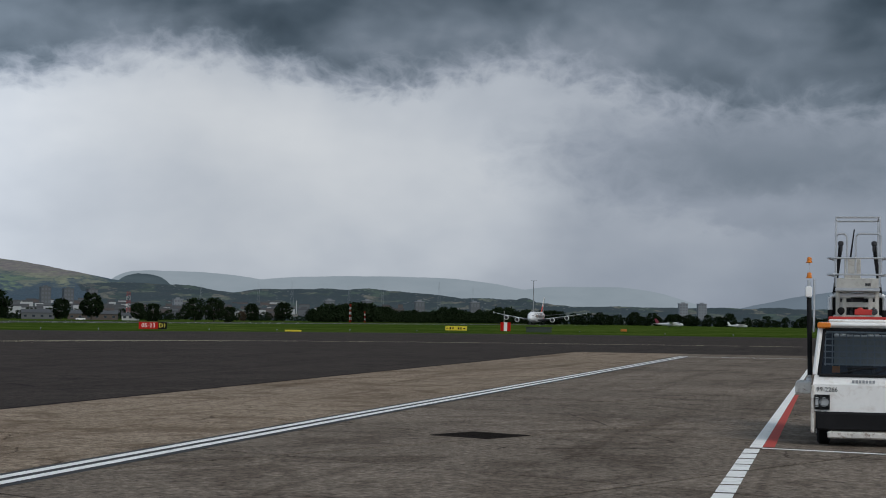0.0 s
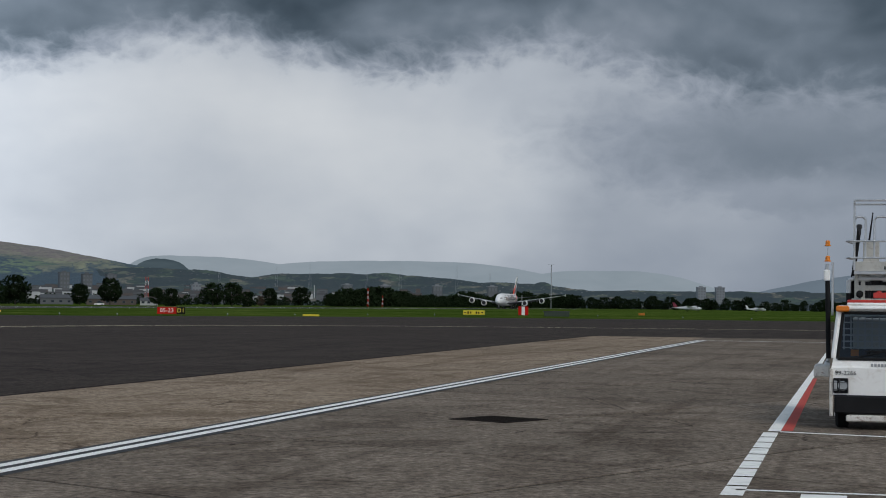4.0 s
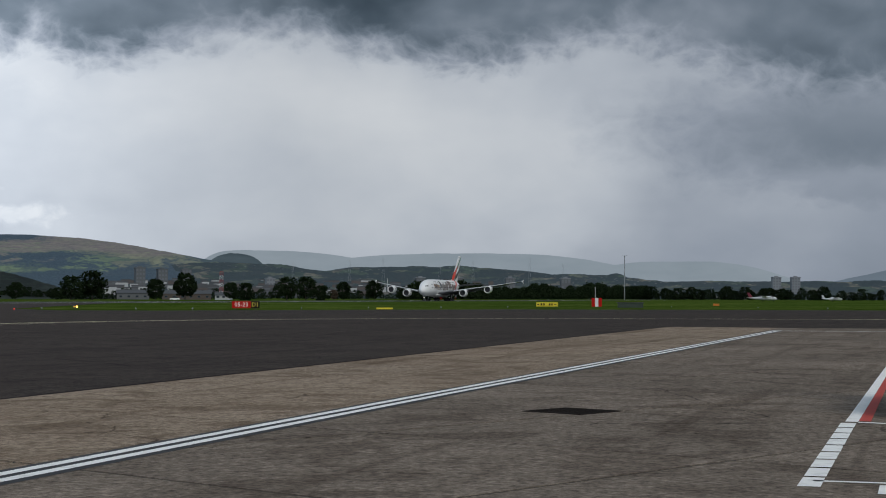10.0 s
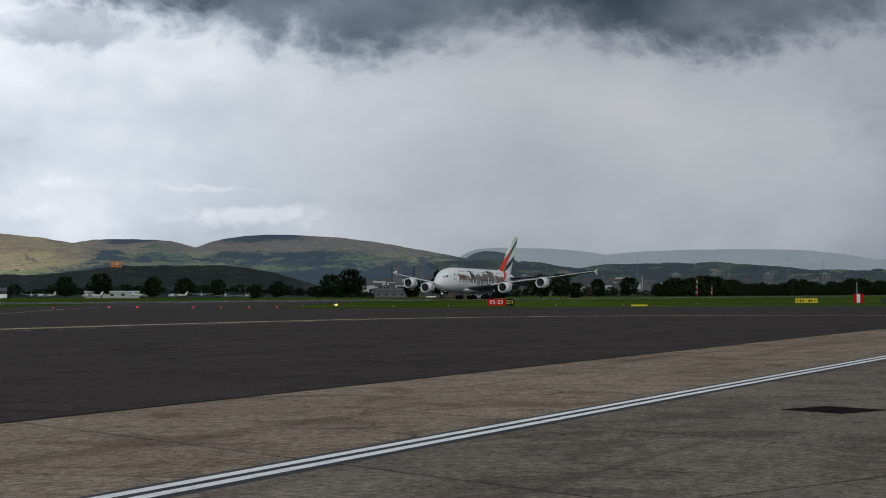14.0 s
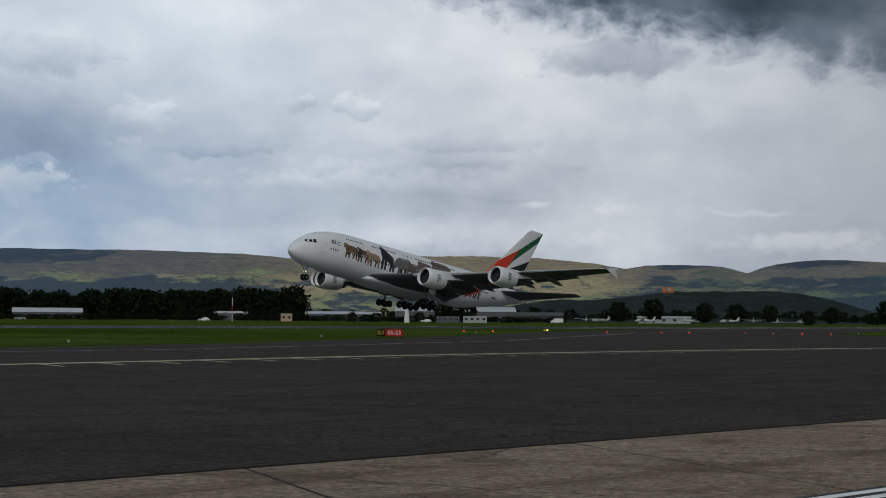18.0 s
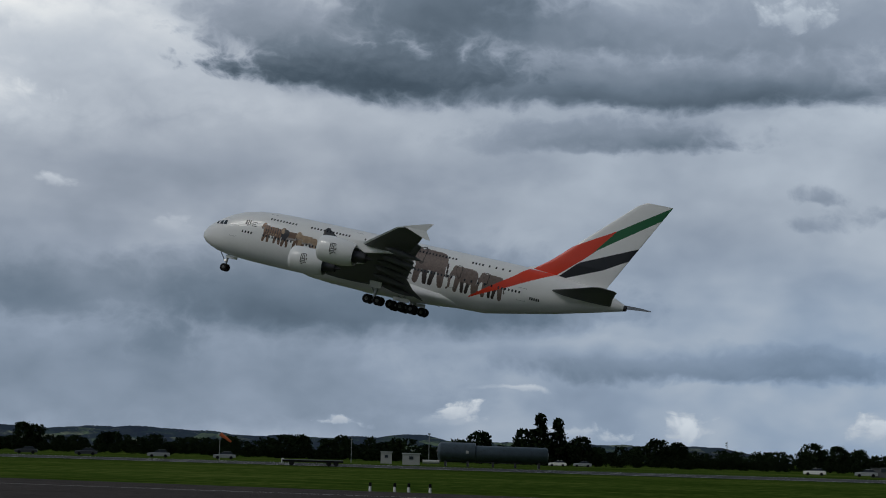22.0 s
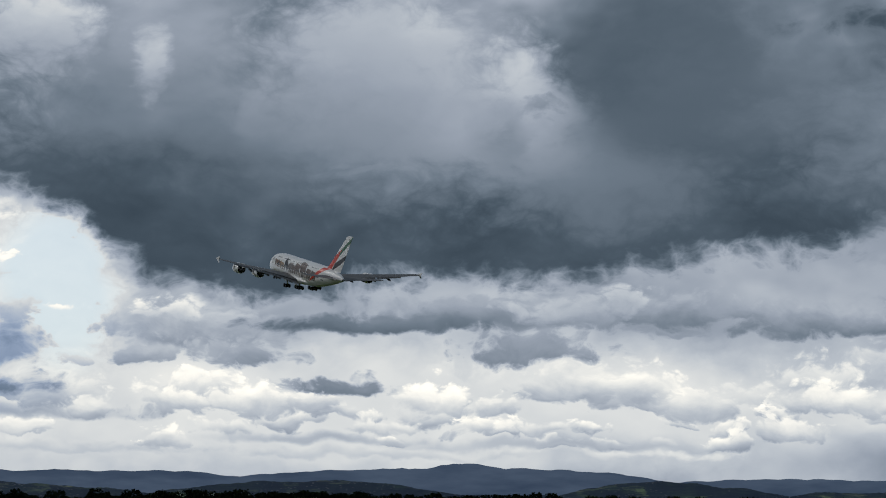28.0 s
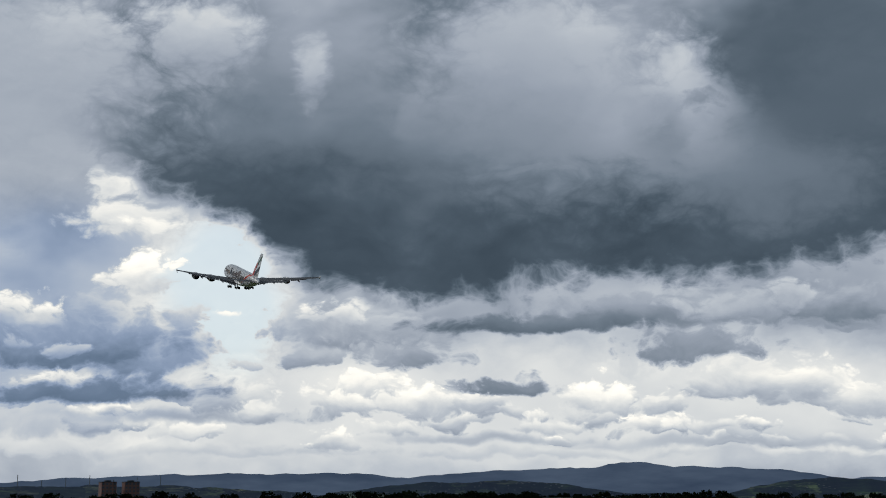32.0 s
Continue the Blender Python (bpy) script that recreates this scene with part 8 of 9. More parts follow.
wood("wood_belt", "dark trees behind the warehouses", 5.5, 18.0, 1250, (0.45, 0.40, 0.55, 0.80, 0.82, 0.78, 0.70, 0.62, 0.6), 3, 6, seed=8)
wood("wood_belt", "dark trees along the airfield boundary", -24.0, -11.0, 460, (0.55, 0.57, 0.64, 0.62, 0.56, 0.54, 0.52, 0.5, 0.55), 3, 5, seed=9)
wood("wood_belt", "dark trees along the airfield boundary", -11.5, 6.5, 600, (0.48, 0.54, 0.42, 0.44, 0.54, 0.52, 0.62, 0.58, 0.55, 0.45), 3, 5, seed=10)
wood("wood_belt", "dark hedgerow trees along the boundary road", -46.0, -23.5, 600, (0.5, 0.52, 0.48, 0.36, 0.32, 0.35, 0.32, 0.4, 0.45, 0.5), 3, 4.5, seed=11)
wood("wood_belt", "dark woodland in the south-west", -72.0, -45.0, 640, (0.58, 0.64, 0.68, 0.60, 0.56, 0.58, 0.54, 0.50, 0.50, 0.48), 3, 5, seed=12)
wood("wood_belt", "dark woodland in the south-west", -96.0, -58.0, 900, (0.52, 0.54, 0.56, 0.52, 0.6, 0.58, 0.62, 0.54, 0.6), 3, 6, seed=13)
wood("hedge_belt", "low bushes in front of the works buildings", 15.0, 41.0, 770, (0.10, 0.02, 0.16, 0.05, 0.02, 0.18, 0.06, 0.14, 0.03, 0.12), 2, 7, seed=21)
wood("hedge_belt", "low bushes in front of the hangars", 41.0, 50.5, 770, (0.12, 0.22, 0.1, 0.2, 0.14, 0.05, 0.2), 2, 6, seed=25)
wood("hedge_belt", "low bushes in front of the warehouses", 5.0, 16.0, 700, (0.12, 0.06, 0.13, 0.06, 0.08, 0.12), 2, 6, seed=22)
wood("hedge_belt", "low bushes beside the boundary road", -23.0, 2.0, 440, (0.18, 0.24, 0.16, 0.22, 0.15, 0.2, 0.24), 2, 4, seed=23)
wood("hedge_belt", "low bushes beside the boundary road", -46.0, -23.0, 470, (0.2, 0.24, 0.16, 0.2, 0.22, 0.18), 2, 4, seed=24)
# ---- buildings, masts, vehicles and small aircraft round the field ----
WALL_WHITE = paint("white_cladding", (0.41, 0.42, 0.415), 0.6, vary=0.08, scale=0.4)
MAST_WHITE = paint("bright_white_mast_paint", (0.80, 0.80, 0.78), 0.5, vary=0.05, scale=0.4)
WALL_GREY = paint("grey_cladding", (0.105, 0.11, 0.115), 0.6, vary=0.1, scale=0.4)
WALL_BROWN = paint("brown_brick_wall", (0.085, 0.066, 0.054), 0.8, vary=0.15, scale=0.8)
ROOF_PALE = paint("pale_sheet_roof", (0.52, 0.54, 0.55), 0.6, vary=0.08, scale=0.4)
ROOF_DARK = paint("dark_slate_roof", (0.07, 0.075, 0.08), 0.7, vary=0.15, scale=0.6)
PANE = paint("dark_window_pane", (0.03, 0.04, 0.05), 0.1, vary=0.2)


def hall(name, label, az, dist, w, d, h, wall, roof, rise=0.8, bays=5, win=(1.6, 1.2), sill=1.0, turn=0.0, pitch=True):
    """A low building with a roof, a plinth and window bays on its front."""
    B = thing(name, label, "building", at=face_to(polar(az, dist), turn))
    s = Shape()
    s.box((0, d / 2, h / 2), (w, d, h))
    part("wall", s, wall, B)
    s = Shape()
    if pitch:
        o = 0.3
        s.grid([[(-w / 2 - o, -o, h), (w / 2 + o, -o, h)], [(-w / 2 - o, d / 2, h + rise), (w / 2 + o, d / 2, h + rise)], [(-w / 2 - o, d + o, h), (w / 2 + o, d + o, h)], [(-w / 2 - o, d + o, h - 0.2), (w / 2 + o, d + o, h - 0.2)], [(-w / 2 - o, -o, h - 0.2), (w / 2 + o, -o, h - 0.2)], [(-w / 2 - o, -o, h), (w / 2 + o, -o, h)]])
        for e in (-1, 1):
            s.face([(e * (w / 2), 0, h - 0.1), (e * (w / 2), d, h - 0.1), (e * (w / 2), d / 2, h + rise - 0.05)])
    else:
        s.box((0, d / 2, h + rise / 2), (w + 0.3, d + 0.3, rise))
    part("roof", s, roof, B, smooth=20)
    for k in range(bays):
        x = -w / 2 + w * (k + 0.5) / bays
        s = Shape()
        s.box((x, -0.03, sill + win[1] / 2), (win[0], 0.10, win[1]))
        W = part("window", s, WALL_GREY, B)
        s = Shape()
        s.box((x, -0.07, sill + win[1] / 2), (win[0] - 0.2, 0.06, win[1] - 0.2))
        part("pane", s, PANE, W)
    return B


def works():
    """White works building with raised blocks, a dark glazed band and end towers."""
    B = thing("works_building", "white flat-roofed works building with dark glazed band and raised blocks", "building", at=face_to(polar(22.9, 900)))
    s = Shape()
    s.box((0, 10, 3.3), (72, 20, 6.6))
    part("wall", s, WALL_WHITE, B)
    for x, w, h in ((-11, 22, 10.6), (15, 22, 10.2)):
        s = Shape()
        s.box((x, 12, h / 2), (w, 14, h))
        part("upper_block", s, WALL_WHITE, B)
    for x, h in ((-29.5, 10.4), (33.5, 9.0)):
        s = Shape()
        s.box((x, 4, h / 2), (3.2, 6, h))
        t = part("stair_tower", s, WALL_WHITE, B)
        s = Shape()
        s.box((x, 0.9, h - 1.6), (1.6, 0.2, 1.2))
        part("pane", s, PANE, t)
    for k in range(15):
        x = -19 + 3.3 * k
        if 5 < x < 9:
            continue
        s = Shape()
        s.box((x, -0.06, 3.9), (3.0, 0.14, 3.4))
        part("window", s, PANE, B)
    s = Shape()
    s.box((0, 9.9, 6.75), (72.4, 20.4, 0.3))
    part("roof_edge", s, ROOF_PALE, B)
    s = Shape()
    for x, w in ((6.0, 0.7), (7.0, 0.6), (8.0, 0.7), (9.2, 1.0)):
        s.box((x, -0.16, 5.2), (w, 0.06, 1.1))
    part("wall_emblem", s, ROOF_DARK, B, "dark bars of a wall sign")


works()
for args in (
        ("shed", "low grey industrial shed with pale roof", 27.7, 800, 23, 14, 4.2, WALL_GREY, ROOF_PALE, 1.2, 6), ("warehouse", "long low white-roofed warehouse", 12.6, 1000, 52, 30, 4.0, WALL_WHITE, ROOF_PALE, 1.4, 4),
        ("warehouse", "white-roofed warehouse behind bushes", 9.9, 980, 30, 20, 3.8, WALL_WHITE, ROOF_PALE, 1.6, 2), ("workshop", "plain white workshop building", 16.95, 980, 12, 12, 6.6, WALL_WHITE, ROOF_PALE, 0.6, 3),
        ("workshop", "white low workshop building", 18.4, 980, 14, 12, 6.0, WALL_WHITE, ROOF_PALE, 0.6, 3), ("shed", "low metal shed with pale roof", 32.8, 900, 36, 18, 3.6, WALL_GREY, ROOF_PALE, 2.2, 3),
        ("shed", "low white-roofed shed among trees", 38.9, 860, 17, 10, 3.6, WALL_GREY, ROOF_PALE, 1.0, 4), ("shed", "small grey metal-clad shed", 29.9, 820, 12, 9, 3.2, WALL_GREY, ROOF_DARK, 1.2, 3),
        ("hangar", "long grey hangar with pale roof", 46.6, 800, 58, 30, 5.2, WALL_GREY, ROOF_PALE, 2.2, 3), ("terminal_hut", "long white club building beside parked light aircraft", 53.75, 820, 26, 9, 3.0, WALL_WHITE, ROOF_PALE, 0.5, 5),
        ("barn", "grey barn with curved roof", 63.2, 900, 17, 12, 3.4, WALL_GREY, ROOF_DARK, 1.9, 4), ("barn", "low brown brick farm barn", 65.0, 900, 26, 12, 3.2, WALL_BROWN, ROOF_DARK, 1.8, 6),
        ("cottage", "small white rendered cottage", 66.25, 880, 9, 7, 2.6, WALL_WHITE, ROOF_DARK, 1.4, 3), ("shed", "pale shed behind hedges", 42.8, 830, 36, 14, 3.6, WALL_GREY, ROOF_PALE, 1.2, 2), ("shed", "brown low building under trees", 49.3, 800, 28, 12, 3.4, WALL_BROWN, ROOF_DARK, 1.6, 6),
        ("shed", "pale-roofed shed behind poplars", 7.0, 800, 22, 10, 3.0, WALL_GREY, ROOF_PALE, 1.0, 5)):
    hall(*args)
hall("guard_hut", "small pale hut with flat dark roof", -0.9, 330, 2.2, 2.4, 1.8, WALL_WHITE, ROOF_DARK, 0.25, 1, (1.0, 0.9), 1.0, pitch=False)
hall("canopy_shelter", "long low shelter with thin dark roof", -1.7, 330, 5.0, 3.0, 1.7, WALL_GREY, ROOF_DARK, 0.12, 1, (1.4, 1.0), 0.9, pitch=False)
hall("brick_hut", "low brown brick hut beside the runway", 10.3, 385, 4.0, 3.0, 1.7, WALL_BROWN, ROOF_DARK, 0.12, 1, (0.8, 0.5), 0.8, pitch=False)
hall("orange_hut", "small pale and orange hut", 40.8, 690, 4.6, 3.0, 3.0, paint("peach_wall", (0.55, 0.36, 0.25), 0.7), ROOF_PALE, 0.25, 2, (1.1, 1.0), 1.2, pitch=False)
hall("site_cabin", "white site cabin by the boundary", -63.9, 568, 10.0, 4.0, 3.4, WALL_WHITE, ROOF_PALE, 0.2, 3, (1.0, 0.9), 1.2, pitch=False).location.z = 2.2
hall("site_cabin", "small red-brown cabin by the boundary", -66.7, 568, 6.6, 4.0, 3.2, WALL_BROWN, ROOF_PALE, 0.2, 2, (1.0, 0.9), 1.2, pitch=False).location.z = 2.2
hall("site_cabin", "small white cabin among fences", -18.4, 330, 2.2, 2.2, 2.2, WALL_WHITE, ROOF_PALE, 0.15, 1, (0.7, 0.6), 1.1, pitch=False)
hall("site_cabin", "white site cabin beside the training rig", -17.55, 310, 3.2, 2.4, 2.0, WALL_WHITE, ROOF_PALE, 0.15, 1, (0.8, 0.6), 1.0, pitch=False)
hall("site_cabin", "long low grey cabin below the hangars", 46.35, 690, 9.4, 3.2, 2.3, WALL_GREY, ROOF_PALE, 0.15, 4, (0.9, 0.8), 1.0, pitch=False)
hall("site_cabin", "white site cabin with dark windows", 47.28, 690, 9.8, 3.2, 2.6, WALL_WHITE, ROOF_PALE, 0.18, 4, (1.2, 0.9), 1.1, pitch=False)
hall("site_cabin", "small red and white cabin below the lattice mast", -40.9, 440, 5.0, 3.0, 2.4, WALL_WHITE, ROOF_PALE, 0.2, 2, (1.0, 0.8), 1.0, pitch=False)


def tower_block(name, label, az, dist, w, d, h, wall, floors, cols, cap):
    B = thing(name, label, "tower block", at=face_to(polar(az, dist), 12))
    s = Shape()
    s.box((0, d / 2, h / 2), (w, d, h))
    part("wall", s, wall, B)
    s = Shape()
    s.box((0, d / 2, h + 0.6), (w + 1.0, d + 1.0, 1.2))
    s.box((0, d / 2, h + 2.0), (w * 0.4, d * 0.4, 2.0))
    part("roof", s, cap, B)
    for f in range(floors):
        for c in range(cols):
            s = Shape()
            s.box((-w / 2 + w * (c + 0.5) / cols, -0.1, h * (f + 0.6) / floors), (w / cols * 0.55, 0.3, h / floors * 0.5))
            part("window", s, HAZY_PANE, B)
    return B


# hazy and dim far colours: the haze of distance is put into them
HAZY_PANE = paint("hazy_window_band", (0.13, 0.145, 0.155), 0.6, vary=0.1)
GREY_BLOCK = paint("hazy_grey_concrete", (0.21, 0.225, 0.24), 0.8, vary=0.08, scale=0.1)
DIM_BLOCK = paint("dim_hazy_concrete", (0.11, 0.118, 0.125), 0.8, vary=0.08, scale=0.1)
HAZY_BRICK = paint("hazy_far_brick", (0.10, 0.085, 0.078), 0.8, vary=0.1, scale=0.1)
HAZY_ROOF = paint("hazy_far_roof", (0.075, 0.08, 0.085), 0.8, vary=0.1, scale=0.1)
RED_BLOCK = paint("red_brown_cladding", (0.30, 0.17, 0.14), 0.8, vary=0.08, scale=0.1)
for az in (85.13, 85.76):
    tower_block("tower_block", "pale grey high-rise block on the skyline", az, 2900, 14.5, 14, 37, GREY_BLOCK, 8, 3, GREY_BLOCK)
for az in (-79.06, -78.3):
    tower_block("tower_block", "red-brown high-rise block with pale bands", az, 2400, 21, 20, 41, RED_BLOCK, 8, 4, ROOF_DARK)
for az, h in ((63.45, 36), (64.2, 34), (65.0, 34)):
    tower_block("tower_block", "dim grey-brown high-rise block in the town", az, 2450, 14, 14, h + 6, DIM_BLOCK, 7, 3, DIM_BLOCK)
tower_block("tower_block", "small white block in the town", 67.85, 2300, 12, 12, 26, GREY_BLOCK, 5, 3, GREY_BLOCK)
for az in (73.0, 74.3, 76.1, 78.0):
    tower_block("tower_block", "small pale block on the hillside", az, 2500, 14, 10, 30, DIM_BLOCK, 3, 3, GREY_BLOCK)


def town(name, label, az0, az1, d0, d1, e0, e1, count, seed, big=1.0):
    """Scattered small houses on the slopes, too far to tell apart."""
    rng = random.Random(seed)
    s = Shape()
    for k in range(count):
        az, u = rng.uniform(az0, az1), rng.random()
        d = d0 + (d1 - d0) * u
        top = 2 + d * math.tan(radians(e0 + (e1 - e0) * u + rng.uniform(-0.04, 0.04)))
        p = polar(az, d)
        w, h = rng.uniform(7, 18) * big, rng.uniform(5, 8) * big
        m = rng.choice((0, 0, 1, 1, 2, 2))
        s.box((p.x, p.y, top - h / 2), (w, 8, h), m, rz=-radians(az))
        s.box((p.x, p.y, top + 0.8), (w + 0.6, 5, 1.6), 3, rz=-radians(az))
    return tagged(part(name, s, [WALL_WHITE, DIM_BLOCK, HAZY_BRICK, HAZY_ROOF], smooth=0), label, "town", kind="stuff")


town("distant_town", "distant town of small houses on the lower slopes", 61.5, 75.5, 1780, 2680, 0.18, 0.55, 190, 3)


# masts and towers
def mast_white():
    M = thing("radio_mast", "tall white tubular mast with a flared base", "mast", at=face_to(polar(44.93, 650)))
    s = Shape()
    s.lathe((0, 0, 0), (0, 0, 1), [(0, 1.1), (1.5, 1.05), (3.4, 0.85), (4.6, 0.55), (22.0, 0.42), (22.5, 0.5)], 18)
    part("shaft", s, MAST_WHITE, M)
    s = Shape()
    s.box((0, 0, 23.0), (1.1, 1.1, 0.8), bev=0.1)
    for x in (-0.6, 0.6):
        s.tube((x, 0, 22.6), (x, 0, 24.4), 0.06, 0.04, 6)
    part("head", s, GREYMETAL, M)


def lattice(name, label, az, dist, h, w0, w1, bands, mats, category="mast", head=None):
    M = thing(name, label, category, at=face_to(polar(az, dist)))
    for k in range(bands):
        s = Shape()
        z0, z1 = h * k / bands, h * (k + 1) / bands
        a, b = w0 + (w1 - w0) * k / bands, w0 + (w1 - w0) * (k + 1) / bands
        for sx, sy in ((1, 1), (-1, 1), (-1, -1), (1, -1)):
            s.tube((sx * a / 2, sy * a / 2, z0), (sx * b / 2, sy * b / 2, z1), 0.09, 0.09, 5)
        for (x0, y0), (x1, y1) in (((1, 1), (-1, 1)), ((-1, 1), (-1, -1)), ((-1, -1), (1, -1)), ((1, -1), (1, 1))):
            s.tube((x0 * a / 2, y0 * a / 2, z0), (x1 * b / 2, y1 * b / 2, z1), 0.05, 0.05, 5)
            s.tube((x0 * b / 2, y0 * b / 2, z1), (x1 * b / 2, y1 * b / 2, z1), 0.05, 0.05, 5)
        part("section", s, mats[k % len(mats)], M)
    if head:
        head(M, h)
    return M


def radar_head(M, h):
    s = Shape()
    s.box((0, 0, h + 0.1), (5.0, 5.0, 0.3))
    s.box((0, 0, h + 0.8), (1.2, 1.2, 1.2))
    part("platform", s, DARKMETAL, M)
    s = Shape()
    for k in range(9):
        s.box((-2.6 + 0.65 * k, -0.5 + 0.05 * abs(k - 4) ** 1.4, h + 2.8), (0.5, 0.25, 3.2))
    part("antenna", s, SIGN_ORANGE, M, "curved orange radar antenna")
    s = Shape()
    s.box((0.5, -0.75, h + 3.0), (1.5, 0.2, 1.2))
    part("feed_box", s, WALL_WHITE, M)


def arms(M, h):
    for z in (h - 1.0, h - 3.0):
        part("lamp_arm", Shape().box((-0.7, 0, z), (1.6, 0.3, 0.5)), DARKMETAL, M)
    part("spike", Shape().tube((0, 0, h), (0, 0, h + 1.2), 0.06, 0.04, 6), DARKMETAL, M)


mast_white()
lattice("radar_tower", "dark lattice tower carrying an orange radar antenna", 53.89, 880, 14.6, 3.4, 3.0, 4, [DARKMETAL], "radar", radar_head)
lattice("lattice_mast", "dark lattice lighting mast by the boundary", -41.9, 500, 11.0, 1.3, 1.0, 7, [GREYMETAL], "mast", arms)
lattice("approach_tower", "red and white banded lattice tower", 66.17, 1000, 16.5, 2.2, 1.8, 7, [SIGN_RED, MAST_WHITE], "mast")
lattice("approach_tower", "red and white banded lattice mast", 73.7, 1180, 13.0, 1.2, 0.8, 7, [SIGN_RED, MAST_WHITE], "mast")
lattice("approach_tower", "short red and white banded mast", 74.2, 1190, 8.0, 0.8, 0.5, 5, [SIGN_RED, MAST_WHITE], "mast")


def pole(name, label, az, dist, h, r, mats, arm=0.0):
    P = thing(name, label, "pole", at=face_to(polar(az, dist)))
    n = len(mats)
    for k in range(n):
        s = Shape()
        s.tube((0, 0, h * k / n), (0, 0, h * (k + 1) / n), r, r * 0.9, 8)
        part("section", s, mats[k], P)
    if arm:
        s = Shape()
        s.box((0, 0, h), (arm, 0.25, 0.25))
        part("arm", s, GREYMETAL, P)


pole("radio_mast", "thin tall aerial mast with a cross arm", 80.0, 1700, 44.5, 0.45, [GREYMETAL], 6.5)
pole("banded_post", "red and white banded post", -40.1, 450, 5.8, 0.42, [MAST_WHITE, SIGN_RED, MAST_WHITE, SIGN_RED])
pole("white_post", "slim white upright marker post", 79.0, 560, 5.6, 0.12, [WALL_WHITE])
pole("white_post", "slim white turbine post on the far slope", 71.85, 2200, 26, 0.6, [WALL_WHITE])
pole("lamp_post", "slim grey steel lamp post", -16.95, 330, 6.0, 0.07, [GREYMETAL], 0.5)
pole("lamp_post", "slim grey steel lamp post", -19.6, 330, 4.5, 0.06, [GREYMETAL], 0.4)
pole("banded_post", "slim red and white banded post", 38.95, 640, 9.0, 0.12, [MAST_WHITE, SIGN_RED, MAST_WHITE])
for az, h in ((6.72, 24), (-6.84, 20)):
    lattice("pylon", "distant grey lattice electricity pylon", az, 1500, h, 4.0, 1.0, 6, [GREYMETAL], "pylon", arms)
for k in range(9):
    pole("wind_turbine", "tiny wind turbine on the far hill", -83.6 + 0.78 * k, 4280, 78 + (k % 3) * 6, 0.9, [GREY_BLOCK])
for k in range(7):
    lattice("pylon", "faint electricity pylon on the farmland ridge", 68.6 + 1.55 * k + (k % 2) * 0.4, 3000, 62 + (k % 3) * 5, 7, 2, 4, [GREYMETAL], "pylon")


def windsock():
    W = thing("windsock", "orange windsock streaming from a white pole", "windsock", at=face_to(polar(-24.07, 300)))
    s = Shape()
    s.tube((0, 0, 0), (0, 0, 4.6), 0.06, 0.05, 8)
    part("pole", s, WALL_WHITE, W)
    s = Shape()
    s.tube((0, 0, 4.45), (0, 0, 4.75), 0.32, 0.32, 10, cap=False)
    part("hoop", s, GREYMETAL, W)
    s = Shape()
    s.lathe((0.0, 0, 4.6), (0.8, 0, -0.55), [(0, 0.36), (1.2, 0.28), (2.4, 0.17)], 12, cap=False)
    part("sock", s, paint("orange_fabric", (0.75, 0.17, 0.06), 0.8), W)


windsock()


def training_rig():
    R = thing("fire_training_rig", "dark blue-grey steel mock aircraft on a frame for fire drills", "training rig", at=face_to(polar(-14.75, 300), 0))
    NAVY = paint("weathered_blue_steel", (0.060, 0.085, 0.105), 0.4, 0.3, vary=0.2, scale=0.8, dirt=(0.03, 0.03, 0.03), dirt_amount=0.5)
    s = Shape()
    s.lathe((-10.0, 0, 2.55), (1, 0, -0.006), [(0, 0.5), (0.15, 1.3), (0.6, 1.75), (6.8, 1.75), (6.85, 1.45)], 28)
    part("nose_section", s, NAVY, R, "larger rounded nose section")
    s = Shape()
    s.lathe((-3.2, 0, 2.35), (1, 0, -0.006), [(0, 1.45), (12.6, 1.45), (13.0, 1.2), (13.1, 0.4)], 28)
    part("body_tube", s, NAVY, R)
    s = Shape()
    for x in (-8.5, -4.5, 0.0, 4.0, 8.2):
        s.box((x, 0, 0.5), (0.4, 2.4, 1.0))
    s.box((0, 0, 0.85), (18.5, 0.3, 0.2))
    part("support_frame", s, DARKMETAL, R)
    s = Shape()
    s.lathe((-10.1, -0.55, 2.6), (1, -0.2, 0), [(0, 0.28), (0.3, 0.30)], 12)
    part("hatch", s, DARKMETAL, R)
    s = Shape()
    s.box((-4.6, -1.72, 2.6), (0.45, 0.12, 0.5))
    part("side_notice", s, WALL_WHITE, R)
    s = Shape()
    s.tube((-12.6, 0, 0.7), (-9.6, 0, 0.7), 0.35, 0.35, 12)
    part("gas_cylinder", s, WALL_WHITE, R)


training_rig()
hall("blue_container", "upright bright blue container box", 13.98, 640, 2.8, 2.8, 5.0, paint("bright_blue_sheet", (0.035, 0.12, 0.36), 0.5, vary=0.15), paint("blue_sheet_top", (0.03, 0.10, 0.30), 0.5), 0.1, 1, (0.8, 0.8), 3.0, pitch=False)


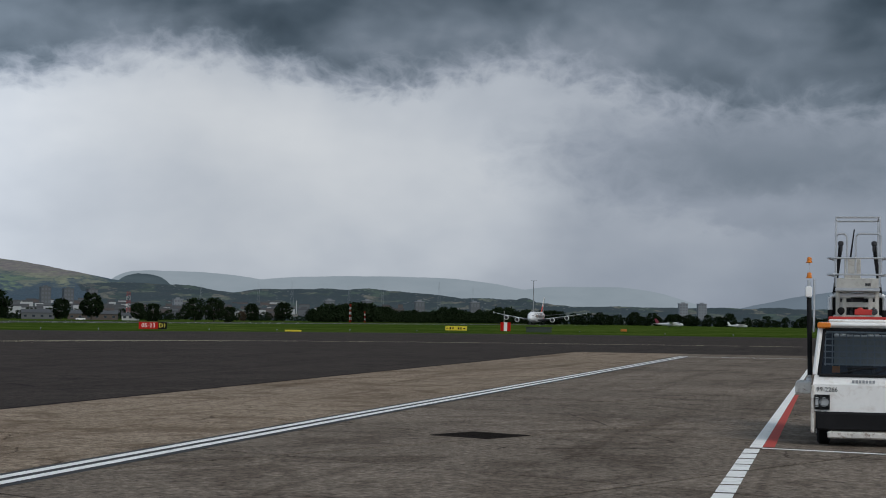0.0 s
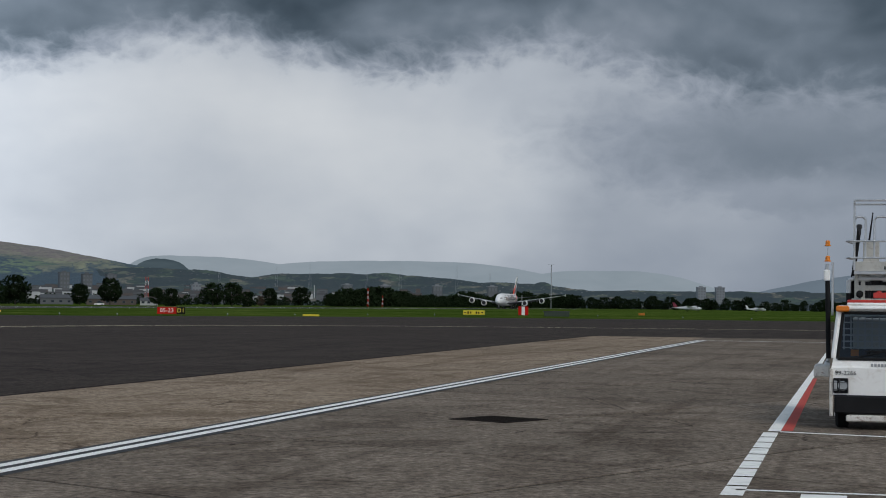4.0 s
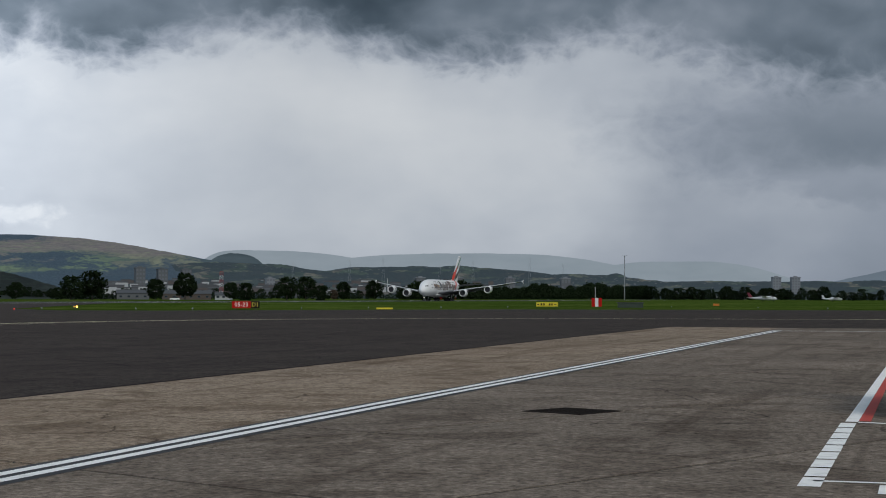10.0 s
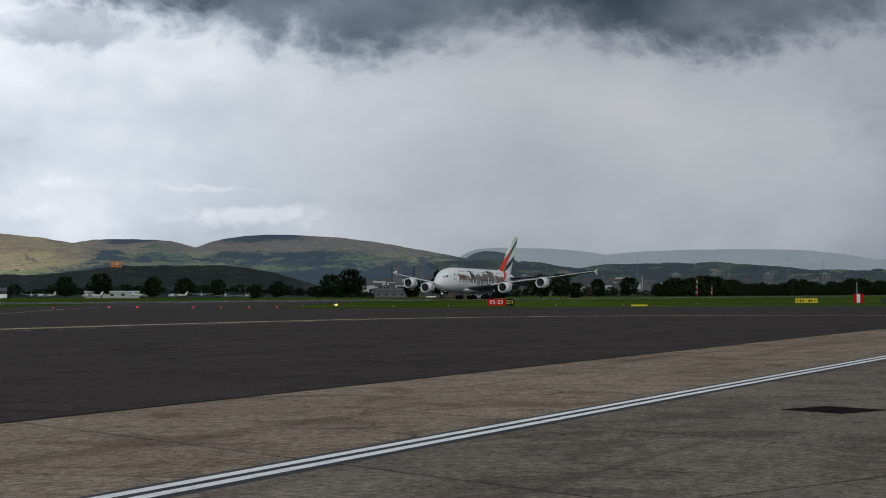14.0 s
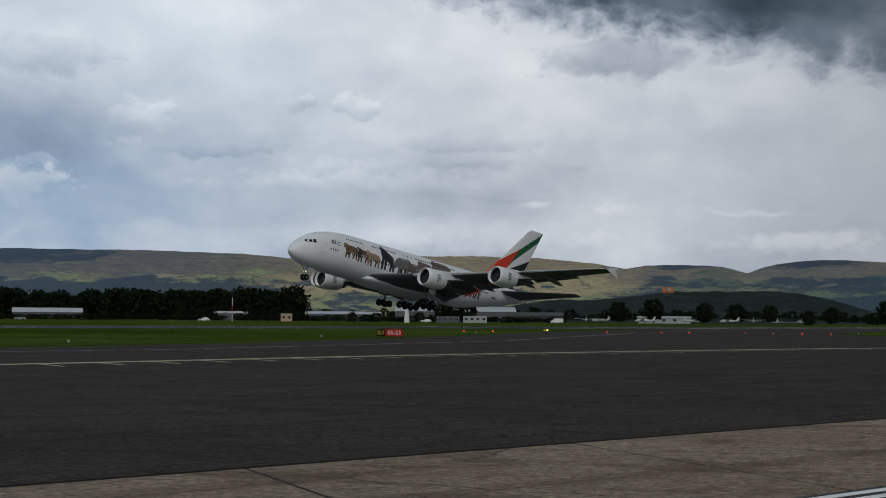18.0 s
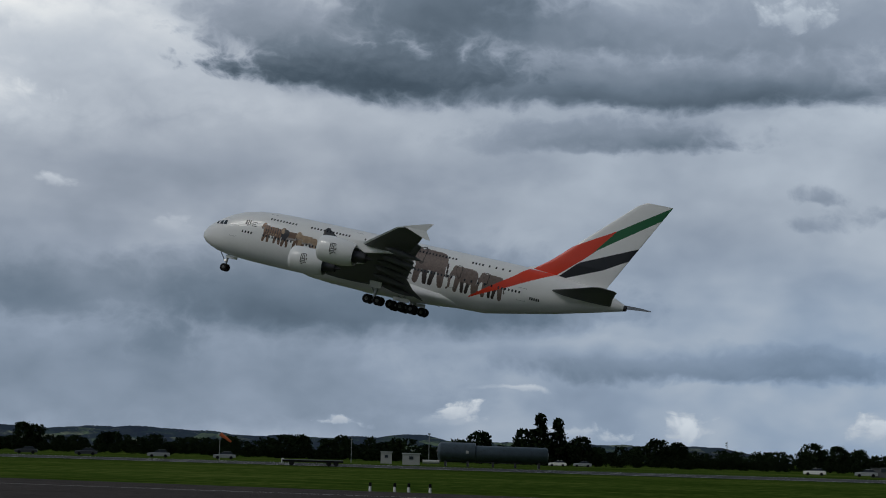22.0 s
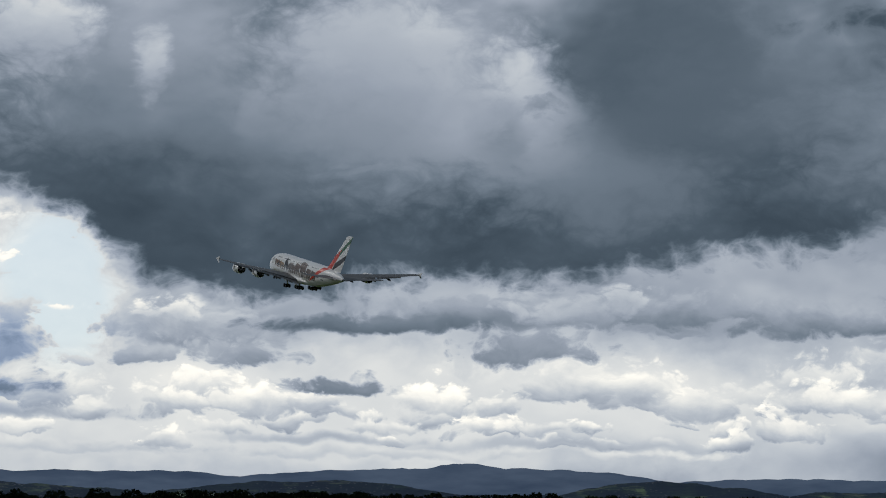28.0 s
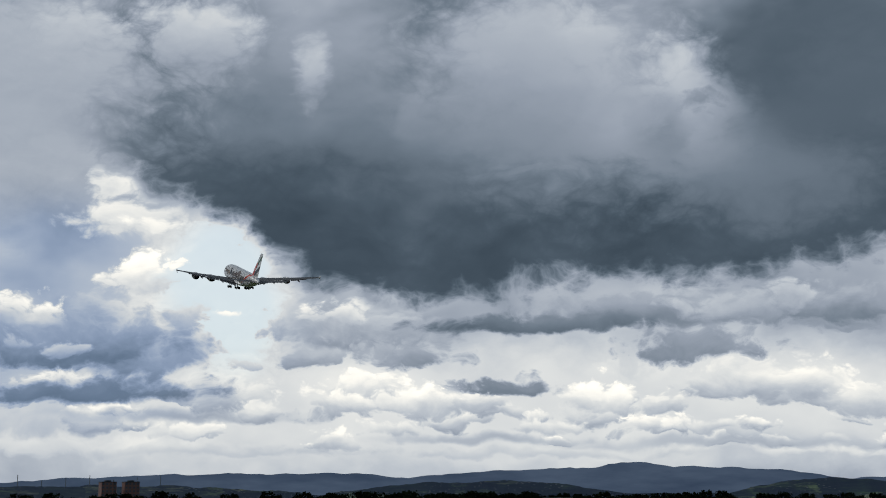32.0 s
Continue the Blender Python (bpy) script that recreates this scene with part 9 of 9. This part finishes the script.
def car(az, dist, mat, turn=90, van=False, label="white car on the boundary road"):
    C = thing("van" if van else "car", label, "van" if van else "car", "boundary road traffic", at=face_to(polar(az, dist), turn - 90))
    L, H = (5.2, 2.1) if van else (4.3, 1.45)
    s = Shape()
    rows = []
    prof = [(-L / 2, 0.35, 0.75), (-L / 2 + 0.15, 0.28, 0.85), (-L * 0.2, 0.28, 0.95), (L * 0.3, 0.28, 1.0), (L / 2 - 0.1, 0.30, 0.9), (L / 2, 0.4, 0.7)] if not van else [(-L / 2, 0.35, 1.0), (-L / 2 + 0.4, 0.3, 1.2), (-L * 0.25, 0.3, 2.0), (L * 0.3, 0.3, 2.1), (L / 2 - 0.05, 0.3, 2.05), (L / 2, 0.4, 1.9)]
    for x, z0, z1 in prof:
        rows.append([(x, -0.85, z0), (x, 0.85, z0), (x, 0.85, z1 - 0.1), (x, 0.7, z1), (x, -0.7, z1), (x, -0.85, z1 - 0.1)])
    s.grid(rows, True, 0, True)
    part("body", s, mat, C, smooth=40)
    if not van:
        s = Shape()
        s.grid([[(-L * 0.22, -0.75, 0.95), (-L * 0.22, 0.75, 0.95), (L * 0.42, 0.75, 0.95), (L * 0.42, -0.75, 0.95)], [(-L * 0.05, -0.6, H), (-L * 0.05, 0.6, H), (L * 0.28, 0.6, H), (L * 0.28, -0.6, H)]], True, 0, True)
        part("cabin", s, GLASS, C, smooth=30)
        s = Shape()
        s.box((L * 0.115, 0, H), (L * 0.32, 1.2, 0.06), bev=0.02)
        part("roof", s, mat, C)
    else:
        s = Shape()
        s.box((-L * 0.33, 0, 1.55), (0.7, 1.74, 0.5))
        part("cab_window", s, GLASS, C)
    for x in (-L * 0.3, L * 0.3):
        for y in (-0.78, 0.78):
            s = Shape()
            s.lathe((x, y - 0.1, 0.32), (0, 1, 0), [(0, 0.2), (0.02, 0.32), (0.18, 0.32), (0.2, 0.2)], 14)
            part("wheel", s, BLACK, C)


CARS = (WHITE, paint("silver_car_paint", (0.4, 0.41, 0.42), 0.3, 0.5), paint("dark_car_paint", (0.04, 0.045, 0.055), 0.3))
for az, d, m, van, lab in ((-12.55, 395, 0, False, "white car parked by the boundary"), (-11.7, 395, 1, False, "silver car parked by the boundary"), (-3.95, 330, 0, False, "small white car by the boundary huts"),
                           (-2.28, 330, 1, False, "silver car by the huts"), (-1.75, 335, 1, False, "silver car by the huts"), (2.85, 420, 0, False, "white car on the boundary road"), (-36.7, 380, 0, False, "white car on the boundary road"),
                           (-35.2, 370, 0, False, "white car on the boundary road"), (-33.4, 380, 1, False, "silver car on the boundary road"), (-43.7, 430, 0, False, "white car on the boundary road"), (-39.3, 420, 2, False, "dark car on the boundary road"),
                           (-30.45, 330, 2, False, "dark car on the boundary road"), (-28.5, 330, 2, False, "dark car on the boundary road"), (-26.1, 325, 1, False, "silver car on the boundary road"), (-23.9, 325, 1, False, "silver car on the boundary road"), (30.6, 640, 0, False, "white car on the perimeter road"),
                           (31.9, 640, 1, False, "silver car on the perimeter road"), (38.0, 640, 0, False, "white car on the perimeter road"), (15.0, 640, 0, False, "white car on the perimeter road"), (5.9, 560, 1, False, "silver car on the perimeter road"), (64.6, 760, 0, False, "white car on the perimeter road"), (50.1, 690, 0, True, "white van by the hangar"), (45.6, 690, 0, False, "white car parked by the hangar")):
    car(az, d, CARS[m], van=van, label=lab)


# white paint standing in shade, the shade put into a greyer colour
SHADED_WHITE = paint("shaded_white_aircraft_paint", (0.64, 0.65, 0.64), 0.5, vary=0.08, scale=0.5)


def small_plane(az, dist, length, span, turn, label, high=True, prop=True, ttail=False, jet=False, tail=None):
    """A small parked aircraft; it points along its own -x."""
    P = thing("small_aircraft" if not jet else "business_jet", label, "airplane", "parked aircraft", at=face_to(polar(az, dist), turn))
    r = length * (0.062 if not jet else 0.043)
    zc = r + (0.7 if not jet else 1.0)
    s = Shape()
    s.lathe((-length / 2, 0, zc), (1, 0, 0.02), [(0, 0.05), (length * 0.03, r * 0.55), (length * 0.1, r * 0.9), (length * 0.2, r), (length * 0.55, r), (length * 0.8, r * 0.55), (length, r * 0.12)], 18)
    part("fuselage", s, SHADED_WHITE, P)
    zw = zc + (r * 0.9 if high else -r * 0.7)
    c = span * 0.11
    x0 = -length * 0.14
    for sg in (1, -1):
        s = Shape()
        sw = 0.25 * span if jet else 0.0
        rows = [[(x0 - c * 0.6, 0, zw), (x0, 0, zw + 0.14), (x0 + c, 0, zw), (x0, 0, zw - 0.08)], [(x0 - c * 0.35 + sw, sg * span / 2, zw + 0.03 * span), (x0 + sw, sg * span / 2, zw + 0.03 * span + 0.06), (x0 + c * 0.5 + sw, sg * span / 2, zw + 0.03 * span), (x0 + sw, sg * span / 2, zw + 0.03 * span - 0.04)]]
        s.grid(rows if sg > 0 else [list(reversed(q)) for q in rows], True, 0, True)
        part("wing", s, SHADED_WHITE, P)
    ft = zc + length * (0.20 if not jet else 0.16)
    s = Shape()
    prof = lambda y: [(length * 0.33, y, zc + r * 0.4), (length * 0.47, y, zc + r * 0.3), (length * 0.54, y, ft), (length * 0.46, y, ft)]
    s.grid([prof(-0.08), prof(0.08)], True, 0, True)
    part("fin", s, tail or SHADED_WHITE, P)
    zt = ft if ttail else zc + r * 0.5
    s = Shape()
    s.box((length * 0.48, 0, zt), (length * 0.09, span * 0.34, 0.10), bev=0.03)
    part("tailplane", s, SHADED_WHITE, P)
    if jet:
        for sg in (1, -1):
            s = Shape()
            s.lathe((length * 0.14, sg * r * 1.7, zc + r * 0.5), (1, 0, 0), [(0, 0.45), (0.1, 0.55), (1.8, 0.55), (2.8, 0.4), (2.78, 0.2)], 16)
            part("engine", s, GREYMETAL, P)
        s = Shape()
        for k in range(9):
            s.box((-length * 0.30 + k * length * 0.055, 0, zc + r * 0.25), (0.45, 2 * r * 0.99, 0.4))
        part("cabin_windows", s, GLASS, P, "row of dark cabin windows")
    elif prop:
        eng = [0.0] if span < 15 else [span * 0.16, -span * 0.16]
        for y in eng:
            nx = -length / 2 if len(eng) == 1 else x0 - c * 0.6 - 1.6
            if len(eng) == 2:
                s = Shape()
                s.lathe((nx, y, zw - 0.2), (1, 0, 0), [(0, 0.12), (0.4, 0.42), (2.6, 0.5), (4.5, 0.15)], 14)
                part("engine", s, SHADED_WHITE, P)
            s = Shape()
            z = zc if len(eng) == 1 else zw - 0.2
            for k in range(3):
                a = k * math.tau / 3 + 0.4
                s.tube((nx - 0.05, y, z), (nx - 0.05, y + math.cos(a) * length * 0.10, z + math.sin(a) * length * 0.10), 0.07, 0.04, 5)
            part("propeller", s, DARKMETAL, P)
    s = Shape()
    s.box((-length * 0.36, 0, zc + r * 0.55), (length * 0.07, r * 1.5, r * 0.55), bev=0.05)
    part("cockpit_window", s, GLASS, P)
    for x, y in ((-length * 0.38, 0), (0, r * 1.2), (0, -r * 1.2)):
        s = Shape()
        s.tube((x, y, 0.25), (x, y * 0.6, zc), 0.06, 0.06, 6)
        s.lathe((x, y - 0.1, 0.3), (0, 1, 0), [(0, 0.15), (0.03, 0.3), (0.17, 0.3), (0.2, 0.15)], 12)
        part("gear", s, BLACK, P)


small_plane(24.65, 690, 28, 26, 0, "white twin-jet business aircraft with T-tail parked on the far apron", high=False, prop=False, ttail=True, jet=True)
for az, t, hi, lab in ((54.75, 160, True, "white light aircraft parked on the grass"), (55.95, 20, True, "white light aircraft with tall tail parked outside"), (56.75, 90, True, "white high-wing light aircraft seen head-on"), (57.55, 90, False, "white low-wing light aircraft seen head-on"), (58.3, 80, False, "white light aircraft parked in the row"), (53.1, 0, True, "white light aircraft beside the club building"), (51.6, 30, True, "small white light aircraft on the grass"), (51.1, 90, True, "small white light aircraft by the hangar")):
    small_plane(az, 790, 9.5, 11.5, t, lab, high=hi)
TAILRED = paint("dark_red_tail", (0.22, 0.03, 0.05), 0.4, vary=0.4, scale=1.0)
small_plane(84.65, 960, 16.5, 20, 165, "white twin turboprop with dark red tail taxiing far off", high=True, tail=TAILRED)
small_plane(86.95, 1050, 12.5, 17, 195, "white twin turboprop aircraft far off near trees", high=True)


def stubble():
    s = Shape()
    rows = []
    for j in range(6):
        u = j / 5
        rows.append([polar(13.5 - 9.5 * i / 40, 1350 + 350 * u, (2 + 1700 * math.tan(radians(0.52 + 0.06 * math.sin(i * 0.35)))) * u) for i in range(41)])
    s.grid(rows)
    tagged(part("stubble_field", s, STUBBLE, smooth=60), "pale brown harvested field on a low rise", "field", kind="structure")


stubble()


def flatbed():
    """A long black trailer standing by the fence."""
    T = thing("flatbed_trailer", "long low black trailer with a white front board", "trailer", at=face_to(polar(-20.9, 232), 0))
    part("bed", Shape().box((0, 0, 0.62), (8.4, 2.2, 0.30), bev=0.03), BLACK, T)
    part("side_rail", Shape().box((0, -1.12, 0.80), (8.3, 0.05, 0.10)), GREYMETAL, T)
    part("headboard", Shape().box((-4.15, 0, 0.62), (0.30, 2.1, 0.66), bev=0.03), MAST_WHITE, T, "white front board")
    for x in (-2.9, 2.2, 3.2):
        for y in (-0.95, 0.95):
            part("wheel", Shape().lathe((x, y - 0.12, 0.34), (0, 1, 0), [(0, 0.2), (0.02, 0.34), (0.22, 0.34), (0.24, 0.2)], 14), BLACK, T)


flatbed()
# ---- apron slabs ----
def clip(poly, a, b, c):
    """The part of a polygon where a*x + b*y <= c."""
    out = []
    for p, q in zip(poly, poly[1:] + poly[:1]):
        dp, dq = a * p[0] + b * p[1] - c, a * q[0] + b * q[1] - c
        if dp <= 0:
            out.append(p)
        if dp * dq < 0:
            t = dp / (dp - dq)
            out.append((p[0] + (q[0] - p[0]) * t, p[1] + (q[1] - p[1]) * t))
    return out


TAR = paint("joint_tar", (0.050, 0.044, 0.038), 0.85, vary=0.35, scale=0.6, spec=0.1)
CONCRETE_DARK = paving("worn_apron_concrete", (0.208, 0.172, 0.138), (0.282, 0.233, 0.187), (0.094, 0.072, 0.055), 0.20, "x", 0.6)


def make_apron():
    A = thing("apron", "weathered brown-grey concrete apron of large square slabs", "apron", kind="structure")
    s = Shape()
    s.face([(-40, -45, 0.001), (114, -45, 0.001), (113, 9, 0.001), (116, 17.0, 0.001), (-40, 17.0, 0.001)])
    part("joint_bed", s, TAR, A, "dark tar joints between the slabs", smooth=0)
    s = Shape()
    s.face([(-40, 16.96, 0.013), (116, 16.96, 0.013), (116, 17.12, 0.013), (-40, 17.12, 0.013)])
    part("edge_seam", s, PIT, A, "dark tar seam along the edge", smooth=0)
    u, v = Vector((math.cos(radians(-25)), math.sin(radians(-25)))), Vector((math.sin(radians(25)), math.cos(radians(25))))
    size, gap = 6.1, 0.038
    rng = random.Random(5)
    for i in range(-8, 26):
        for j in range(-10, 14):
            o = u * (11.6 + size * i) + v * (10.8 + size * j)
            for band in (0, 1):
                q = [o + u * gap + v * gap, o + u * (size - gap) + v * gap, o + u * (size - gap) + v * (size - gap), o + u * gap + v * (size - gap)]
                q = [(p.x, p.y) for p in q]
                for line in ((0, 1, 16.95), (1, 0.05, 114.0), (-1, 0, 22), (0, -1, 22)):
                    if q:
                        q = clip(q, *line)
                if q:
                    q = clip(q, 0, 1, 9.5) if band == 0 else clip(q, 0, -1, -9.5)
                if len(q) < 3:
                    continue
                z = 0.010 + rng.uniform(-0.0012, 0.0012)
                s = Shape()
                s.face([(x, y, z) for x, y in q])
                s.grid([[(x, y, z) for x, y in q], [(x, y, -0.01) for x, y in q]], True)
                part("slab", s, CONCRETE_DARK if band == 0 else CONCRETE, A, smooth=0)


make_apron()
# ---- what moves ----
FLIGHT = [  # seconds, x of the main wheels, height, pitch
    (0.0, 1377.4, -0.5, 0.0), (2.0, 1282.5, -0.5, 0.0), (6.0, 1065.2, -0.5, 0.0), (9.0, 883.4, -0.5, 0.0), (13.0, 614.2, -0.5, 0.0),
    (14.2, 528.0, -0.4, 1.2), (15.5, 431.0, 0.5, 7.2), (16.0, 393.0, 1.0, 7.7), (17.5, 278.1, 2.4, 9.3), (19.0, 160.4, 7.2, 10.7), (20.0, 81.1, 11.2, 11.0),
    (20.7, 24.8, 15.1, 11.2), (21.5, -40.1, 19.8, 11.7), (23.0, -161.6, 31.9, 12.8), (24.5, -286.4, 46.0, 12.8), (26.0, -406.8, 61.5, 13.6), (29.0, -645.0, 92.5, 14.5), (32.0, -882.7, 122.2, 14.9),
]


def motions():
    walk(AIRLINER, [(t, pose(x, 240.0, z, 0, p, 0)) for t, x, z, p in FLIGHT])


motions()
